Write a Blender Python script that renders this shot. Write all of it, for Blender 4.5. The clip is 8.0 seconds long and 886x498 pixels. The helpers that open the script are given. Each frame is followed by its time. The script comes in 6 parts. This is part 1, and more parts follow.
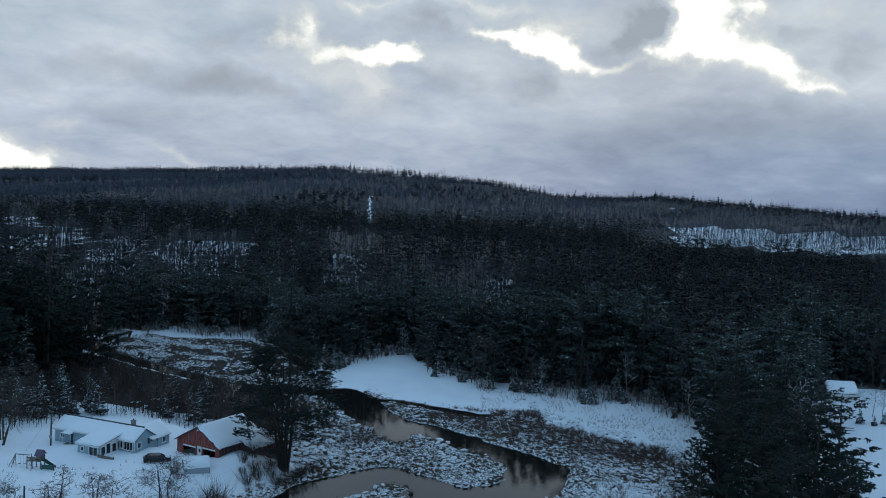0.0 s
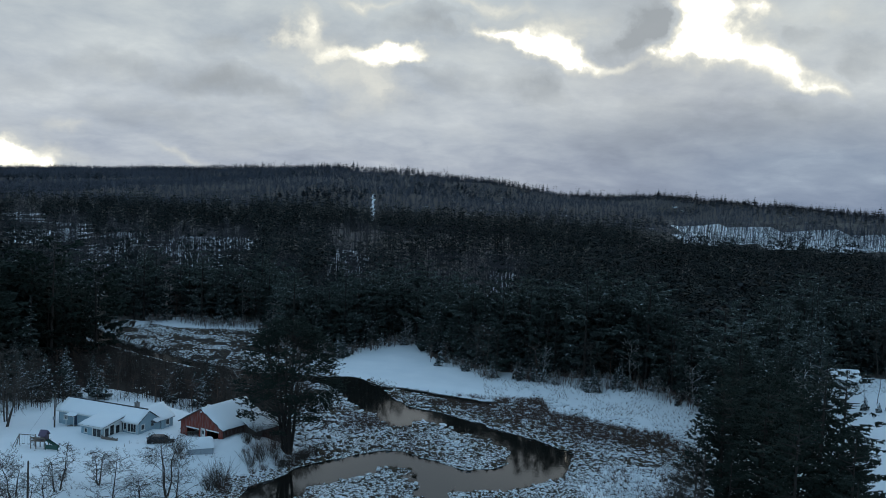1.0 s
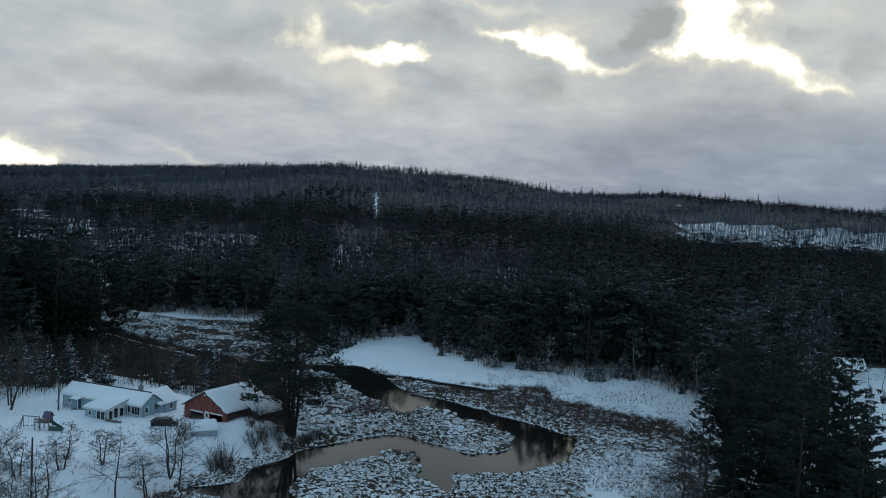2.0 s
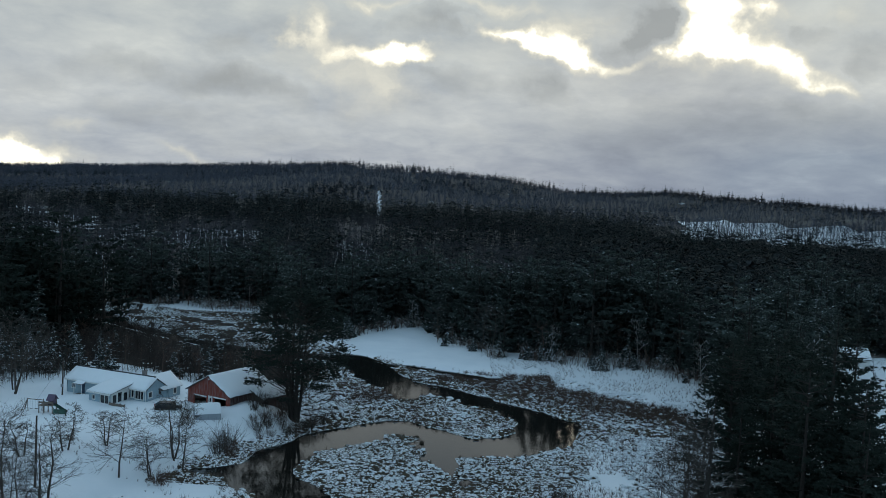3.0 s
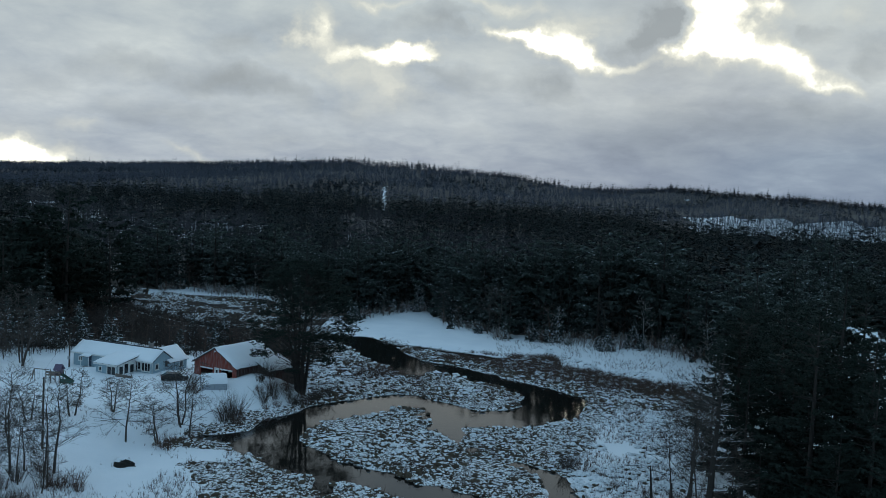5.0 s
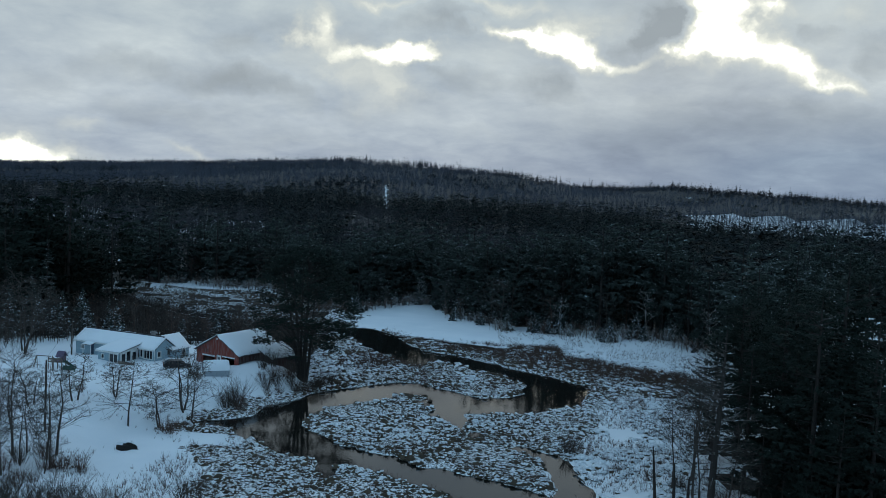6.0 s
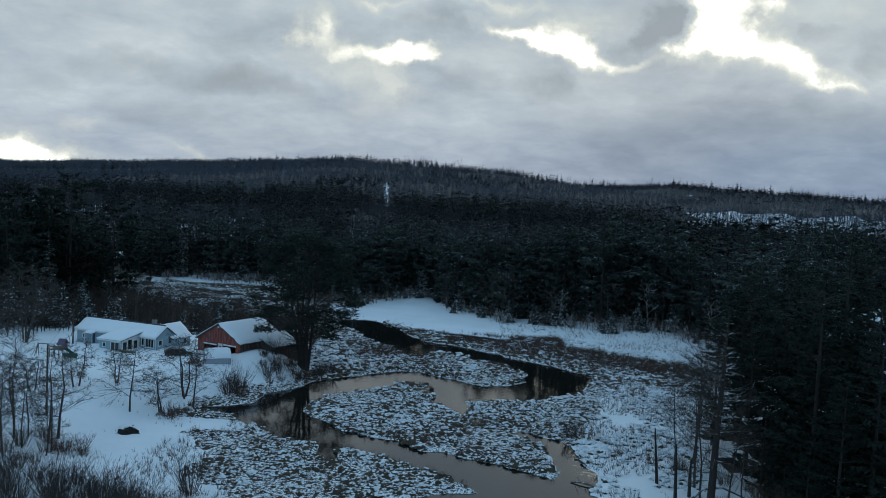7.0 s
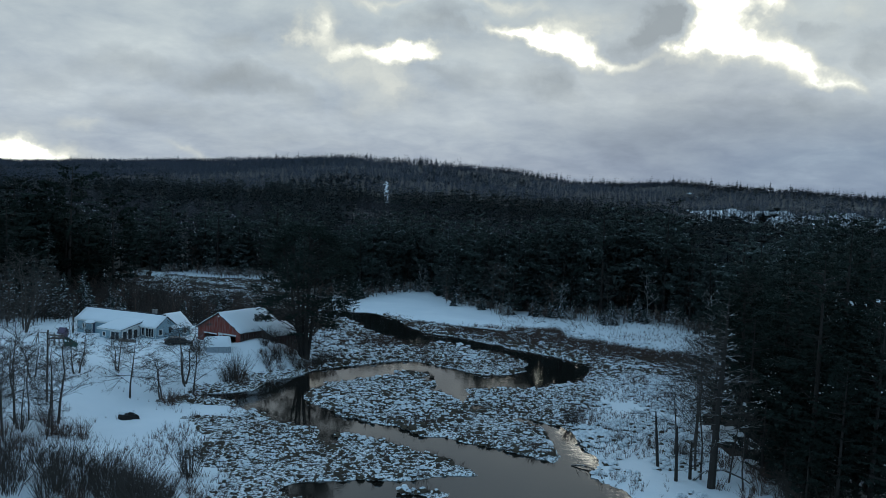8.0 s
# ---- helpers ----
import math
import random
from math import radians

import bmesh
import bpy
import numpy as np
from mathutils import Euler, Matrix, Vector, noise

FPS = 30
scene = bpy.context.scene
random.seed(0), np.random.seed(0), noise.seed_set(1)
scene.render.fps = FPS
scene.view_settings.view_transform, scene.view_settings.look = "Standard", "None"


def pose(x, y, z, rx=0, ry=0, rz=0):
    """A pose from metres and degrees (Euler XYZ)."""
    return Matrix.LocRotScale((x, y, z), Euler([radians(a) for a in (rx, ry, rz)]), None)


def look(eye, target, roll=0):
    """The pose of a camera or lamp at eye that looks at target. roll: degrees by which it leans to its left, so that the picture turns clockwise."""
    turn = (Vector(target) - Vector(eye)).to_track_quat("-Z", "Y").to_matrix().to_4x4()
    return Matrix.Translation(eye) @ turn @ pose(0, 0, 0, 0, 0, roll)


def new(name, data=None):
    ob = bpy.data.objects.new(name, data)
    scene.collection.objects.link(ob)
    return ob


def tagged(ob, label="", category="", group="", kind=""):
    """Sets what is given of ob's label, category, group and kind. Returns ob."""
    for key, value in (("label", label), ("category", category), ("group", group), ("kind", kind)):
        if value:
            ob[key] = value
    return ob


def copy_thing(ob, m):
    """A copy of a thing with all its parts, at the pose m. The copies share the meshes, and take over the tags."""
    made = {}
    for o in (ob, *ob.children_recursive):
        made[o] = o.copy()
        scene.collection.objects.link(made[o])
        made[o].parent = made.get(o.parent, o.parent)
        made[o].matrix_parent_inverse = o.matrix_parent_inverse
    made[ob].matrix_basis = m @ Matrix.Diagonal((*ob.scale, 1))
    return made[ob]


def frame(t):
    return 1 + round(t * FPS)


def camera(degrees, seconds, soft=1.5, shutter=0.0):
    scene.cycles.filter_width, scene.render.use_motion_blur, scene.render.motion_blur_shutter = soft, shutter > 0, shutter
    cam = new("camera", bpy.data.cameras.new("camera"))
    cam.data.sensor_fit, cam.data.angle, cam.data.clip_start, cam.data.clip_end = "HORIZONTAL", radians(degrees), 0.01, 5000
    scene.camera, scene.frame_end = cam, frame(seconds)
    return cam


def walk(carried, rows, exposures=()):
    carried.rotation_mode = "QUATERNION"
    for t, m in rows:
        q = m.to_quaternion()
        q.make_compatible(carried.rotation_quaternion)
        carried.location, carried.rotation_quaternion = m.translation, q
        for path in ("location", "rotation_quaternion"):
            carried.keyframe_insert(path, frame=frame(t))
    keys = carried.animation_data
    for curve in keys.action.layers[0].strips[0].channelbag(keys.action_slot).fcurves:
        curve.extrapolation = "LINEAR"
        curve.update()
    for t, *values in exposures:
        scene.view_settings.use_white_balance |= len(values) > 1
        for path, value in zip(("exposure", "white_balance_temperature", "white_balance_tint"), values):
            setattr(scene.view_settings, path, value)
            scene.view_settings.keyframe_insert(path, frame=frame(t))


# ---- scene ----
# ---- camera ----
cam = camera(57.3, 8.0, soft=0.8)
PATH = [
    (0, 0.110, 0.082, 50.687, -0.058, -2.980, 2.372),
    (0.5, 0.081, 0.078, 49.050, 0.041, -2.981, 2.431),
    (1, 0.054, 0.073, 47.470, 0.144, -2.984, 2.481),
    (1.5, 0.030, 0.066, 45.945, 0.249, -2.988, 2.524),
    (2, 0.010, 0.059, 44.473, 0.354, -2.993, 2.559),
    (2.5, -0.008, 0.050, 43.054, 0.459, -3.000, 2.586),
    (3, -0.022, 0.041, 41.685, 0.560, -3.009, 2.606),
    (3.5, -0.033, 0.030, 40.365, 0.657, -3.019, 2.618),
    (4, -0.041, 0.018, 39.093, 0.748, -3.030, 2.622),
    (4.5, -0.047, 0.005, 37.867, 0.831, -3.043, 2.619),
    (5, -0.049, -0.009, 36.686, 0.905, -3.057, 2.608),
    (5.5, -0.048, -0.024, 35.549, 0.968, -3.073, 2.589),
    (6, -0.043, -0.040, 34.453, 1.018, -3.090, 2.563),
    (6.5, -0.036, -0.057, 33.398, 1.054, -3.109, 2.529),
    (7, -0.026, -0.076, 32.382, 1.073, -3.129, 2.487),
    (7.5, -0.013, -0.095, 31.404, 1.075, -3.151, 2.437),
    (8, 0.004, -0.116, 30.461, 1.058, -3.174, 2.380),
]
walk(cam, [(t, pose(x, y, z, 90 + pitch, 0, yaw) @ pose(0, 0, 0, 0, 0, roll)) for t, x, y, z, yaw, pitch, roll in PATH],
     [(0.0, 0.50, 6000, 4), (0.5, 0.49, 6280, 4), (1.0, 0.485, 6440, 3), (1.5, 0.48, 6650, 3), (3.0, 0.46, 6825, 2), (3.5, 0.46, 6600, 2), (4.5, 0.455, 6550, 1), (6.0, 0.45, 6225, 0), (6.5, 0.45, 6150, 0), (7.0, 0.445, 6175, 0), (7.5, 0.44, 6275, 0), (8.0, 0.44, 6250, 0)])

# ---- light: winter dusk under broken cloud ----
SUN_AZ, SUN_EL = radians(16), radians(9)          # behind the cloud over the ridge


def build_world():
    w = bpy.data.worlds.new("dusk_sky")
    scene.world = w
    w.use_nodes = True
    nt = w.node_tree
    nt.nodes.clear()
    N, L = nt.nodes.new, nt.links.new

    def val(x):
        n = N("ShaderNodeValue")
        n.outputs[0].default_value = x
        return n.outputs[0]

    def mth(op, a, b=0.0, clamp=False):
        n = N("ShaderNodeMath")
        n.operation, n.use_clamp = op, clamp
        for i, s in enumerate((a, b)):
            if isinstance(s, (int, float)):
                n.inputs[i].default_value = s
            else:
                L(s, n.inputs[i])
        return n.outputs[0]

    def mix(f, a, b, kind="MIX"):
        n = N("ShaderNodeMix")
        n.data_type, n.blend_type = "RGBA", kind
        for i, s in ((0, f), (6, a), (7, b)):
            if isinstance(s, tuple):
                n.inputs[i].default_value = (*s, 1)
            elif isinstance(s, (int, float)):
                n.inputs[i].default_value = s
            else:
                L(s, n.inputs[i])
        return n.outputs[2]

    def ramp(f, stops):
        n = N("ShaderNodeValToRGB")
        e = n.color_ramp.elements
        while len(e) < len(stops):
            e.new(0.5)
        for k, (p, c) in zip(e, stops):
            k.position, k.color = p, (*c, 1) if isinstance(c, tuple) else (c, c, c, 1)
        L(f, n.inputs[0])
        return n.outputs[0]

    def noise_of(vec, scale, detail=5.0, rough=0.55, distort=0.0):
        n = N("ShaderNodeTexNoise")
        n.inputs["Scale"].default_value, n.inputs["Detail"].default_value = scale, detail
        n.inputs["Roughness"].default_value, n.inputs["Distortion"].default_value = rough, distort
        L(vec, n.inputs["Vector"])
        return n.outputs["Fac"]

    tc = N("ShaderNodeTexCoord").outputs["Generated"]
    sep = N("ShaderNodeSeparateXYZ")
    L(tc, sep.inputs[0])
    x, y, z = sep.outputs
    zz = mth("MAXIMUM", z, 0.0)

    # clear sky above the cloud
    sky = N("ShaderNodeTexSky")
    sky.sky_type, sky.sun_disc = "NISHITA", False
    sky.sun_elevation, sky.sun_rotation = SUN_EL, SUN_AZ
    clear = mix(1.0, sky.outputs[0], (0.07, 0.07, 0.07), "MULTIPLY")

    # cloud deck, seen in perspective on a level sheet
    h = mth("ADD", zz, 0.26)
    com = N("ShaderNodeCombineXYZ")
    L(mth("DIVIDE", x, h), com.inputs[0])
    L(mth("DIVIDE", y, h), com.inputs[1])
    deck = com.outputs[0]
    n1 = noise_of(deck, 1.1, 6.0, 0.52, 0.35)
    n2 = noise_of(deck, 3.4, 6.0, 0.6, 0.2)
    n3 = noise_of(deck, 9.0, 5.0, 0.6, 0.5)
    n = mth("ADD", mth("MULTIPLY", n1, 0.56), mth("ADD", mth("MULTIPLY", n2, 0.31), mth("MULTIPLY", n3, 0.13)))
    # warm side where the sun is, blue away from it and overhead
    toward = mth("MULTIPLY_ADD", y, 0.5)
    toward.node.inputs[2].default_value = 0.5
    overhead = ramp(zz, [(0.0, 0.0), (0.22, 0.10), (0.5, 0.75), (1.0, 1.0)])
    away = mth("SUBTRACT", 1.0, ramp(toward, [(0.35, 0.0), (0.85, 1.0)]))
    cold = mth("MAXIMUM", overhead, away)
    lit = ramp(n, [(0.32, (0.225, 0.239, 0.278)), (0.46, (0.345, 0.356, 0.385)), (0.58, (0.46, 0.46, 0.463)), (0.70, (0.63, 0.615, 0.583))])
    low = ramp(zz, [(0.0, (0.78, 0.82, 0.95)), (0.10, (0.90, 0.92, 1.0)), (0.22, (1.0, 1.0, 1.0)), (0.4, (1.05, 1.05, 1.05))])
    lit = mix(1.0, lit, low, "MULTIPLY")
    grey = ramp(n, [(0.30, (0.192, 0.325, 0.495)), (0.70, (0.298, 0.455, 0.655))])
    cloud = mix(cold, lit, grey)
    sky_c = mix(mth("MULTIPLY", cold, 0.25), cloud, clear)

    # breaks in the deck over the ridge, where the low sun comes through
    ys = mth("MAXIMUM", y, 0.02)
    uv = N("ShaderNodeCombineXYZ")
    L(mth("DIVIDE", x, ys), uv.inputs[0])
    L(mth("DIVIDE", z, ys), uv.inputs[1])
    wob = N("ShaderNodeTexNoise")
    wob.inputs["Scale"].default_value, wob.inputs["Detail"].default_value, wob.inputs["Roughness"].default_value = 10.0, 5.0, 0.58
    L(uv.outputs[0], wob.inputs["Vector"])
    off = N("ShaderNodeVectorMath")
    off.operation = "MULTIPLY_ADD"
    L(wob.outputs["Color"], off.inputs[0])
    off.inputs[1].default_value, off.inputs[2].default_value = (0.17, 0.085, 0), (-0.085, -0.0425, 0)
    add = N("ShaderNodeVectorMath")
    L(uv.outputs[0], add.inputs[0])
    L(off.outputs[0], add.inputs[1])
    total = val(0.0)
    for cu, cv, su, sv, turn, amount in BREAKS:
        mp = N("ShaderNodeMapping")
        mp.vector_type = "TEXTURE"
        mp.inputs["Location"].default_value, mp.inputs["Rotation"].default_value = (cu, cv, 0), (0, 0, radians(turn))
        mp.inputs["Scale"].default_value = (su, sv, 1)
        L(add.outputs[0], mp.inputs["Vector"])
        g = N("ShaderNodeTexGradient")
        g.gradient_type = "SPHERICAL"
        L(mp.outputs[0], g.inputs[0])
        total = mth("ADD", total, mth("MULTIPLY", g.outputs["Fac"], amount))
    puff = noise_of(add.outputs[0], 15.0, 5.0, 0.54, 0.4)
    swell = mth("MULTIPLY_ADD", puff, 2.2)
    swell.node.inputs[2].default_value = 0.1
    total = mth("MULTIPLY", total, swell)
    total = mth("MULTIPLY", total, mth("GREATER_THAN", y, 0.03))
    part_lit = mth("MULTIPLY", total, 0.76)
    glow = ramp(part_lit, [(0.0, 0.0), (0.15, 0.10), (0.42, 0.45), (0.75, 0.9), (1.0, 1.0)])
    warm = ramp(part_lit, [(0.1, (0.47, 0.455, 0.43)), (0.4, (0.61, 0.57, 0.505)), (0.68, (0.80, 0.74, 0.65)), (1.0, (1.25, 1.2, 1.12))])
    sky_c = mix(glow, sky_c, warm)
    dark = mth("MINIMUM", mth("MAXIMUM", mth("MULTIPLY", total, -1.3), 0.0), 0.85)
    sky_c = mix(dark, sky_c, (0.25, 0.26, 0.285))
    # a smooth darker bank low over the eastern hill
    mp = N("ShaderNodeMapping")
    mp.vector_type = "TEXTURE"
    mp.inputs["Location"].default_value, mp.inputs["Scale"].default_value = (0.50, 0.05, 0), (0.72, 0.15, 1)
    L(uv.outputs[0], mp.inputs["Vector"])
    g = N("ShaderNodeTexGradient")
    g.gradient_type = "QUADRATIC_SPHERE"
    L(mp.outputs[0], g.inputs[0])
    bank = mth("MULTIPLY", ramp(g.outputs["Fac"], [(0.0, 0.0), (0.25, 0.5), (0.6, 1.0)]), mth("GREATER_THAN", y, 0.03))
    sky_c = mix(bank, sky_c, mix(1.0, sky_c, (0.53, 0.60, 0.71), "MULTIPLY"))
    bg = N("ShaderNodeBackground")
    L(sky_c, bg.inputs[0])
    bg.inputs[1].default_value = 1.0
    out = N("ShaderNodeOutputWorld")
    L(bg.outputs[0], out.inputs[0])


# breaks: across, up, half width, half height (tangents), turn in degrees, amount; a negative amount is a darker mass
BREAKS = [
    (-0.093, 0.183, 0.088, 0.016, 4, 0.95), (-0.073, 0.186, 0.046, 0.012, 0, 0.57), (-0.100, 0.170, 0.127, 0.052, 0, 0.33), (0.040, 0.215, 0.056, 0.014, -8, 0.90), (0.085, 0.207, 0.046, 0.016, -14, 0.76),
    (0.126, 0.200, 0.056, 0.034, -12, 1.00), (0.178, 0.185, 0.077, 0.011, -2, 0.66), (0.119, 0.199, 0.160, 0.063, -8, 0.31), (0.306, 0.225, 0.083, 0.057, 10, 1.09), (0.317, 0.201, 0.110, 0.022, -4, 0.85),
    (0.260, 0.196, 0.050, 0.016, 8, 0.66), (0.323, 0.220, 0.177, 0.092, 0, 0.30), (0.410, 0.192, 0.100, 0.026, -16, 0.59), (0.459, 0.167, 0.064, 0.014, -24, 0.27), (0.420, 0.186, 0.135, 0.051, -12, 0.27),
    (-0.190, 0.216, 0.031, 0.034, -30, 0.59), (-0.166, 0.189, 0.033, 0.022, -30, 0.42), (-0.184, 0.201, 0.092, 0.076, -25, 0.25), (0.148, 0.234, 0.047, 0.026, 20, 0.66), (0.035, 0.246, 0.100, 0.012, 0, 0.52),
    (0.314, 0.255, 0.138, 0.016, 0, 0.71), (0.476, 0.255, 0.065, 0.023, 0, 0.38), (-0.096, 0.245, 0.064, 0.010, 0, 0.52), (-0.560, 0.043, 0.083, 0.027, -14, 1.19), (-0.502, 0.040, 0.055, 0.014, -12, 0.76),
    (-0.531, 0.048, 0.152, 0.051, -10, 0.42), (-0.468, 0.083, 0.039, 0.015, 0, 0.36), (-0.326, 0.052, 0.051, 0.011, -8, 0.42), (-0.474, 0.051, 0.051, 0.014, 0, 0.36), (-0.091, 0.123, 0.092, 0.051, 0, 0.36),
    (-0.126, 0.142, 0.059, 0.051, 0, 0.27), (0.028, 0.087, 0.051, 0.010, -8, 0.17), (0.322, 0.122, 0.076, 0.011, 0, 0.17), (0.355, 0.141, 0.051, 0.014, 10, 0.20), (0.235, 0.230, 0.044, 0.052, 12, -1.42),
    (0.194, 0.207, 0.051, 0.022, 20, -0.57), (-0.041, 0.164, 0.063, 0.029, 0, -0.47), (0.091, 0.156, 0.059, 0.036, -30, -0.47), (0.012, 0.154, 0.051, 0.025, 0, -0.28), (-0.033, 0.220, 0.076, 0.029, 10, -0.47),
    (-0.260, 0.190, 0.068, 0.026, 0, -0.38), (-0.301, 0.145, 0.135, 0.026, -6, -0.43), (-0.430, 0.152, 0.068, 0.025, 0, -0.33), (0.390, 0.236, 0.068, 0.037, 0, -0.52), (0.483, 0.206, 0.059, 0.043, 0, -0.47),
    (-0.223, 0.128, 0.092, 0.030, -8, -0.28), (-0.362, 0.102, 0.135, 0.022, 0, -0.24), (-0.532, 0.133, 0.076, 0.033, 0, -0.19), (-0.236, 0.075, 0.185, 0.022, 0, -0.15), (0.410, 0.135, 0.218, 0.051, 0, -0.28),
    (0.227, 0.101, 0.185, 0.043, 0, -0.19),
]
build_world()

sun = new("sun", bpy.data.lights.new("sun", "SUN"))
sun.data.energy, sun.data.angle, sun.data.color = 0.25, radians(20), (1.0, 0.90, 0.78)
sun.matrix_world = look((math.sin(SUN_AZ) * math.cos(SUN_EL), math.cos(SUN_AZ) * math.cos(SUN_EL), math.sin(SUN_EL)), (0, 0, 0))


# ---- materials ----
class Mat:
    """A node material under construction: surface values go in by name."""

    def __init__(self, name, rough=0.8, metal=0.0, spec=0.3):
        self.m = bpy.data.materials.new(name)
        self.m.use_nodes = True
        self.nt = self.m.node_tree
        self.b = self.nt.nodes["Principled BSDF"]
        self.b.inputs["Roughness"].default_value, self.b.inputs["Metallic"].default_value = rough, metal
        self.b.inputs["Specular IOR Level"].default_value = spec

    def node(self, kind, **inputs):
        n = self.nt.nodes.new(kind)
        for k, v in inputs.items():
            self.put(v, n.inputs[k.replace("_", " ")])
        return n

    def put(self, v, socket):
        if hasattr(v, "is_linked"):
            self.nt.links.new(v, socket)
        elif isinstance(v, tuple) and len(v) == 3 and socket.type == "RGBA":
            socket.default_value = (*v, 1)
        else:
            socket.default_value = v

    def place(self, world=True):
        return self.node("ShaderNodeNewGeometry").outputs["Position"] if world else self.node("ShaderNodeTexCoord").outputs["Object"]

    def noise(self, scale, detail=4.0, rough=0.55, where=None, stretch=None):
        vec = where or self.place()
        if stretch:
            mp = self.node("ShaderNodeMapping", Scale=stretch, Vector=vec)
            vec = mp.outputs[0]
        return self.node("ShaderNodeTexNoise", Vector=vec, Scale=scale, Detail=detail, Roughness=rough).outputs["Fac"]

    def ramp(self, f, *stops):
        n = self.node("ShaderNodeValToRGB", Fac=f)
        e = n.color_ramp.elements
        while len(e) < len(stops):
            e.new(0.5)
        for k, (p, c) in zip(e, stops):
            k.position, k.color = p, (*c, 1) if isinstance(c, tuple) else (c, c, c, 1)
        return n.outputs[0]

    def math(self, op, a, b=0.0):
        n = self.node("ShaderNodeMath")
        n.operation, n.use_clamp = op, True
        self.put(a, n.inputs[0])
        self.put(b, n.inputs[1])
        return n.outputs[0]

    def mix(self, f, a, b, kind="MIX"):
        n = self.node("ShaderNodeMix")
        n.data_type, n.blend_type = "RGBA", kind
        for i, s in ((0, f), (6, a), (7, b)):
            self.put(s, n.inputs[i])
        return n.outputs[2]

    def up(self):
        n = self.node("ShaderNodeSeparateXYZ", Vector=self.node("ShaderNodeNewGeometry").outputs["Normal"])
        return n.outputs[2]

    def bump(self, height, strength=0.4, distance=0.1):
        n = self.node("ShaderNodeBump", Height=height, Strength=strength, Distance=distance)
        self.nt.links.new(n.outputs[0], self.b.inputs["Normal"])
        return self

    def colour(self, c):
        self.put(c, self.b.inputs["Base Color"])
        return self


SNOW = (0.86, 0.88, 0.90)


def snow_material():
    k = Mat("snow", 0.65, spec=0.25)
    big, fine = k.noise(0.12, 4), k.noise(3.0, 5)
    k.colour(k.mix(k.ramp(big, (0.35, 0.0), (0.7, 1.0)), SNOW, (0.79, 0.82, 0.85)))
    return k.bump(k.mix(0.35, k.noise(0.5, 5), fine), 0.5, 0.35).m


def marsh_material():
    k = Mat("marsh_turf", 0.9, spec=0.15)
    grass = k.mix(k.noise(1.5, 5), (0.030, 0.025, 0.019), (0.085, 0.068, 0.05))
    patch = k.ramp(k.noise(2.6, 6, 0.75), (0.47, 0.0), (0.53, 1.0))
    k.colour(k.mix(patch, grass, SNOW))
    return k.bump(k.noise(2.5, 5), 0.8, 0.3).m


def forest_floor_material():
    k = Mat("forest_floor_snow", 0.8, spec=0.2)
    litter = k.mix(k.noise(1.0, 5), (0.07, 0.058, 0.05), (0.14, 0.122, 0.108))
    patch = k.ramp(k.noise(0.35, 6, 0.65), (0.60, 0.0), (0.72, 0.9))
    k.colour(k.mix(patch, litter, (0.72, 0.75, 0.79)))
    return k.bump(k.noise(0.9, 5), 0.6, 0.3).m


def litter_material(name, size, snow=0.58, a=(0.06, 0.052, 0.048), b=(0.12, 0.105, 0.095)):
    k = Mat(name, 0.9, spec=0.1)
    litter = k.mix(k.noise(size * 4, 5), a, b)
    k.colour(k.mix(k.ramp(k.noise(size, 6, 0.7), (snow, 0.0), (snow + 0.12, 0.9)), litter, (0.72, 0.75, 0.79)))
    return k.m


def water_material():
    k = Mat("river_water", 0.045, spec=0.5)
    k.b.inputs["IOR"].default_value = 1.33
    k.colour(k.mix(k.noise(0.08, 3), (0.006, 0.007, 0.007), (0.016, 0.014, 0.011)))
    ripple = k.mix(0.5, k.noise(0.35, 3, stretch=(1, 2.2, 1)), k.noise(1.7, 2))
    return k.bump(ripple, 0.05, 0.25).m


def tussock_material():
    k = Mat("dead_sedge", 0.95, spec=0.1)
    rnd = k.node("ShaderNodeNewGeometry").outputs["Random Per Island"]
    base = k.mix(rnd, (0.030, 0.025, 0.019), (0.12, 0.096, 0.066))
    k.colour(k.mix(k.noise(6, 4), base, (0.10, 0.08, 0.06)))
    return k.bump(k.noise(14, 4), 0.8, 0.1).m


def tussock_snow_material():
    k = Mat("tussock_snow", 0.7, spec=0.2)
    k.colour(k.mix(k.ramp(k.noise(3.5, 4), (0.4, 0.0), (0.62, 1.0)), (0.66, 0.69, 0.72), SNOW))
    return k.bump(k.noise(6, 4), 0.5, 0.1).m


def needles_material(name, a, b, snow=0.5, scale=0.9, upmin=0.35, per_object=True):
    """Dark needles with snow lying on the upper sides of some sprays."""
    k = Mat(name, 0.9, spec=0.06)
    tone = k.node("ShaderNodeObjectInfo").outputs["Random"] if per_object else k.ramp(k.noise(0.11, 2), (0.35, 0.0), (0.65, 1.0))
    green = k.mix(tone, a, b)
    green = k.mix(k.ramp(k.noise(0.5, 3), (0.35, 0.0), (0.75, 0.7)), green, tuple(v * 0.9 for v in b))
    if not per_object:
        green = k.mix(k.ramp(k.noise(0.03, 4, 0.6), (0.45, 0.0), (0.62, 0.75)), green, (b[0] * 1.02, b[1] * 0.94, b[2] * 1.0))
    lie = k.math("MULTIPLY", k.ramp(k.noise(scale, 5, 0.7), (snow, 0.0), (snow + 0.07, 1.0)), k.ramp(k.up(), (upmin, 0.0), (upmin + 0.3, 1.0)))
    k.colour(k.mix(lie, green, (0.70, 0.74, 0.78)))
    return k.m


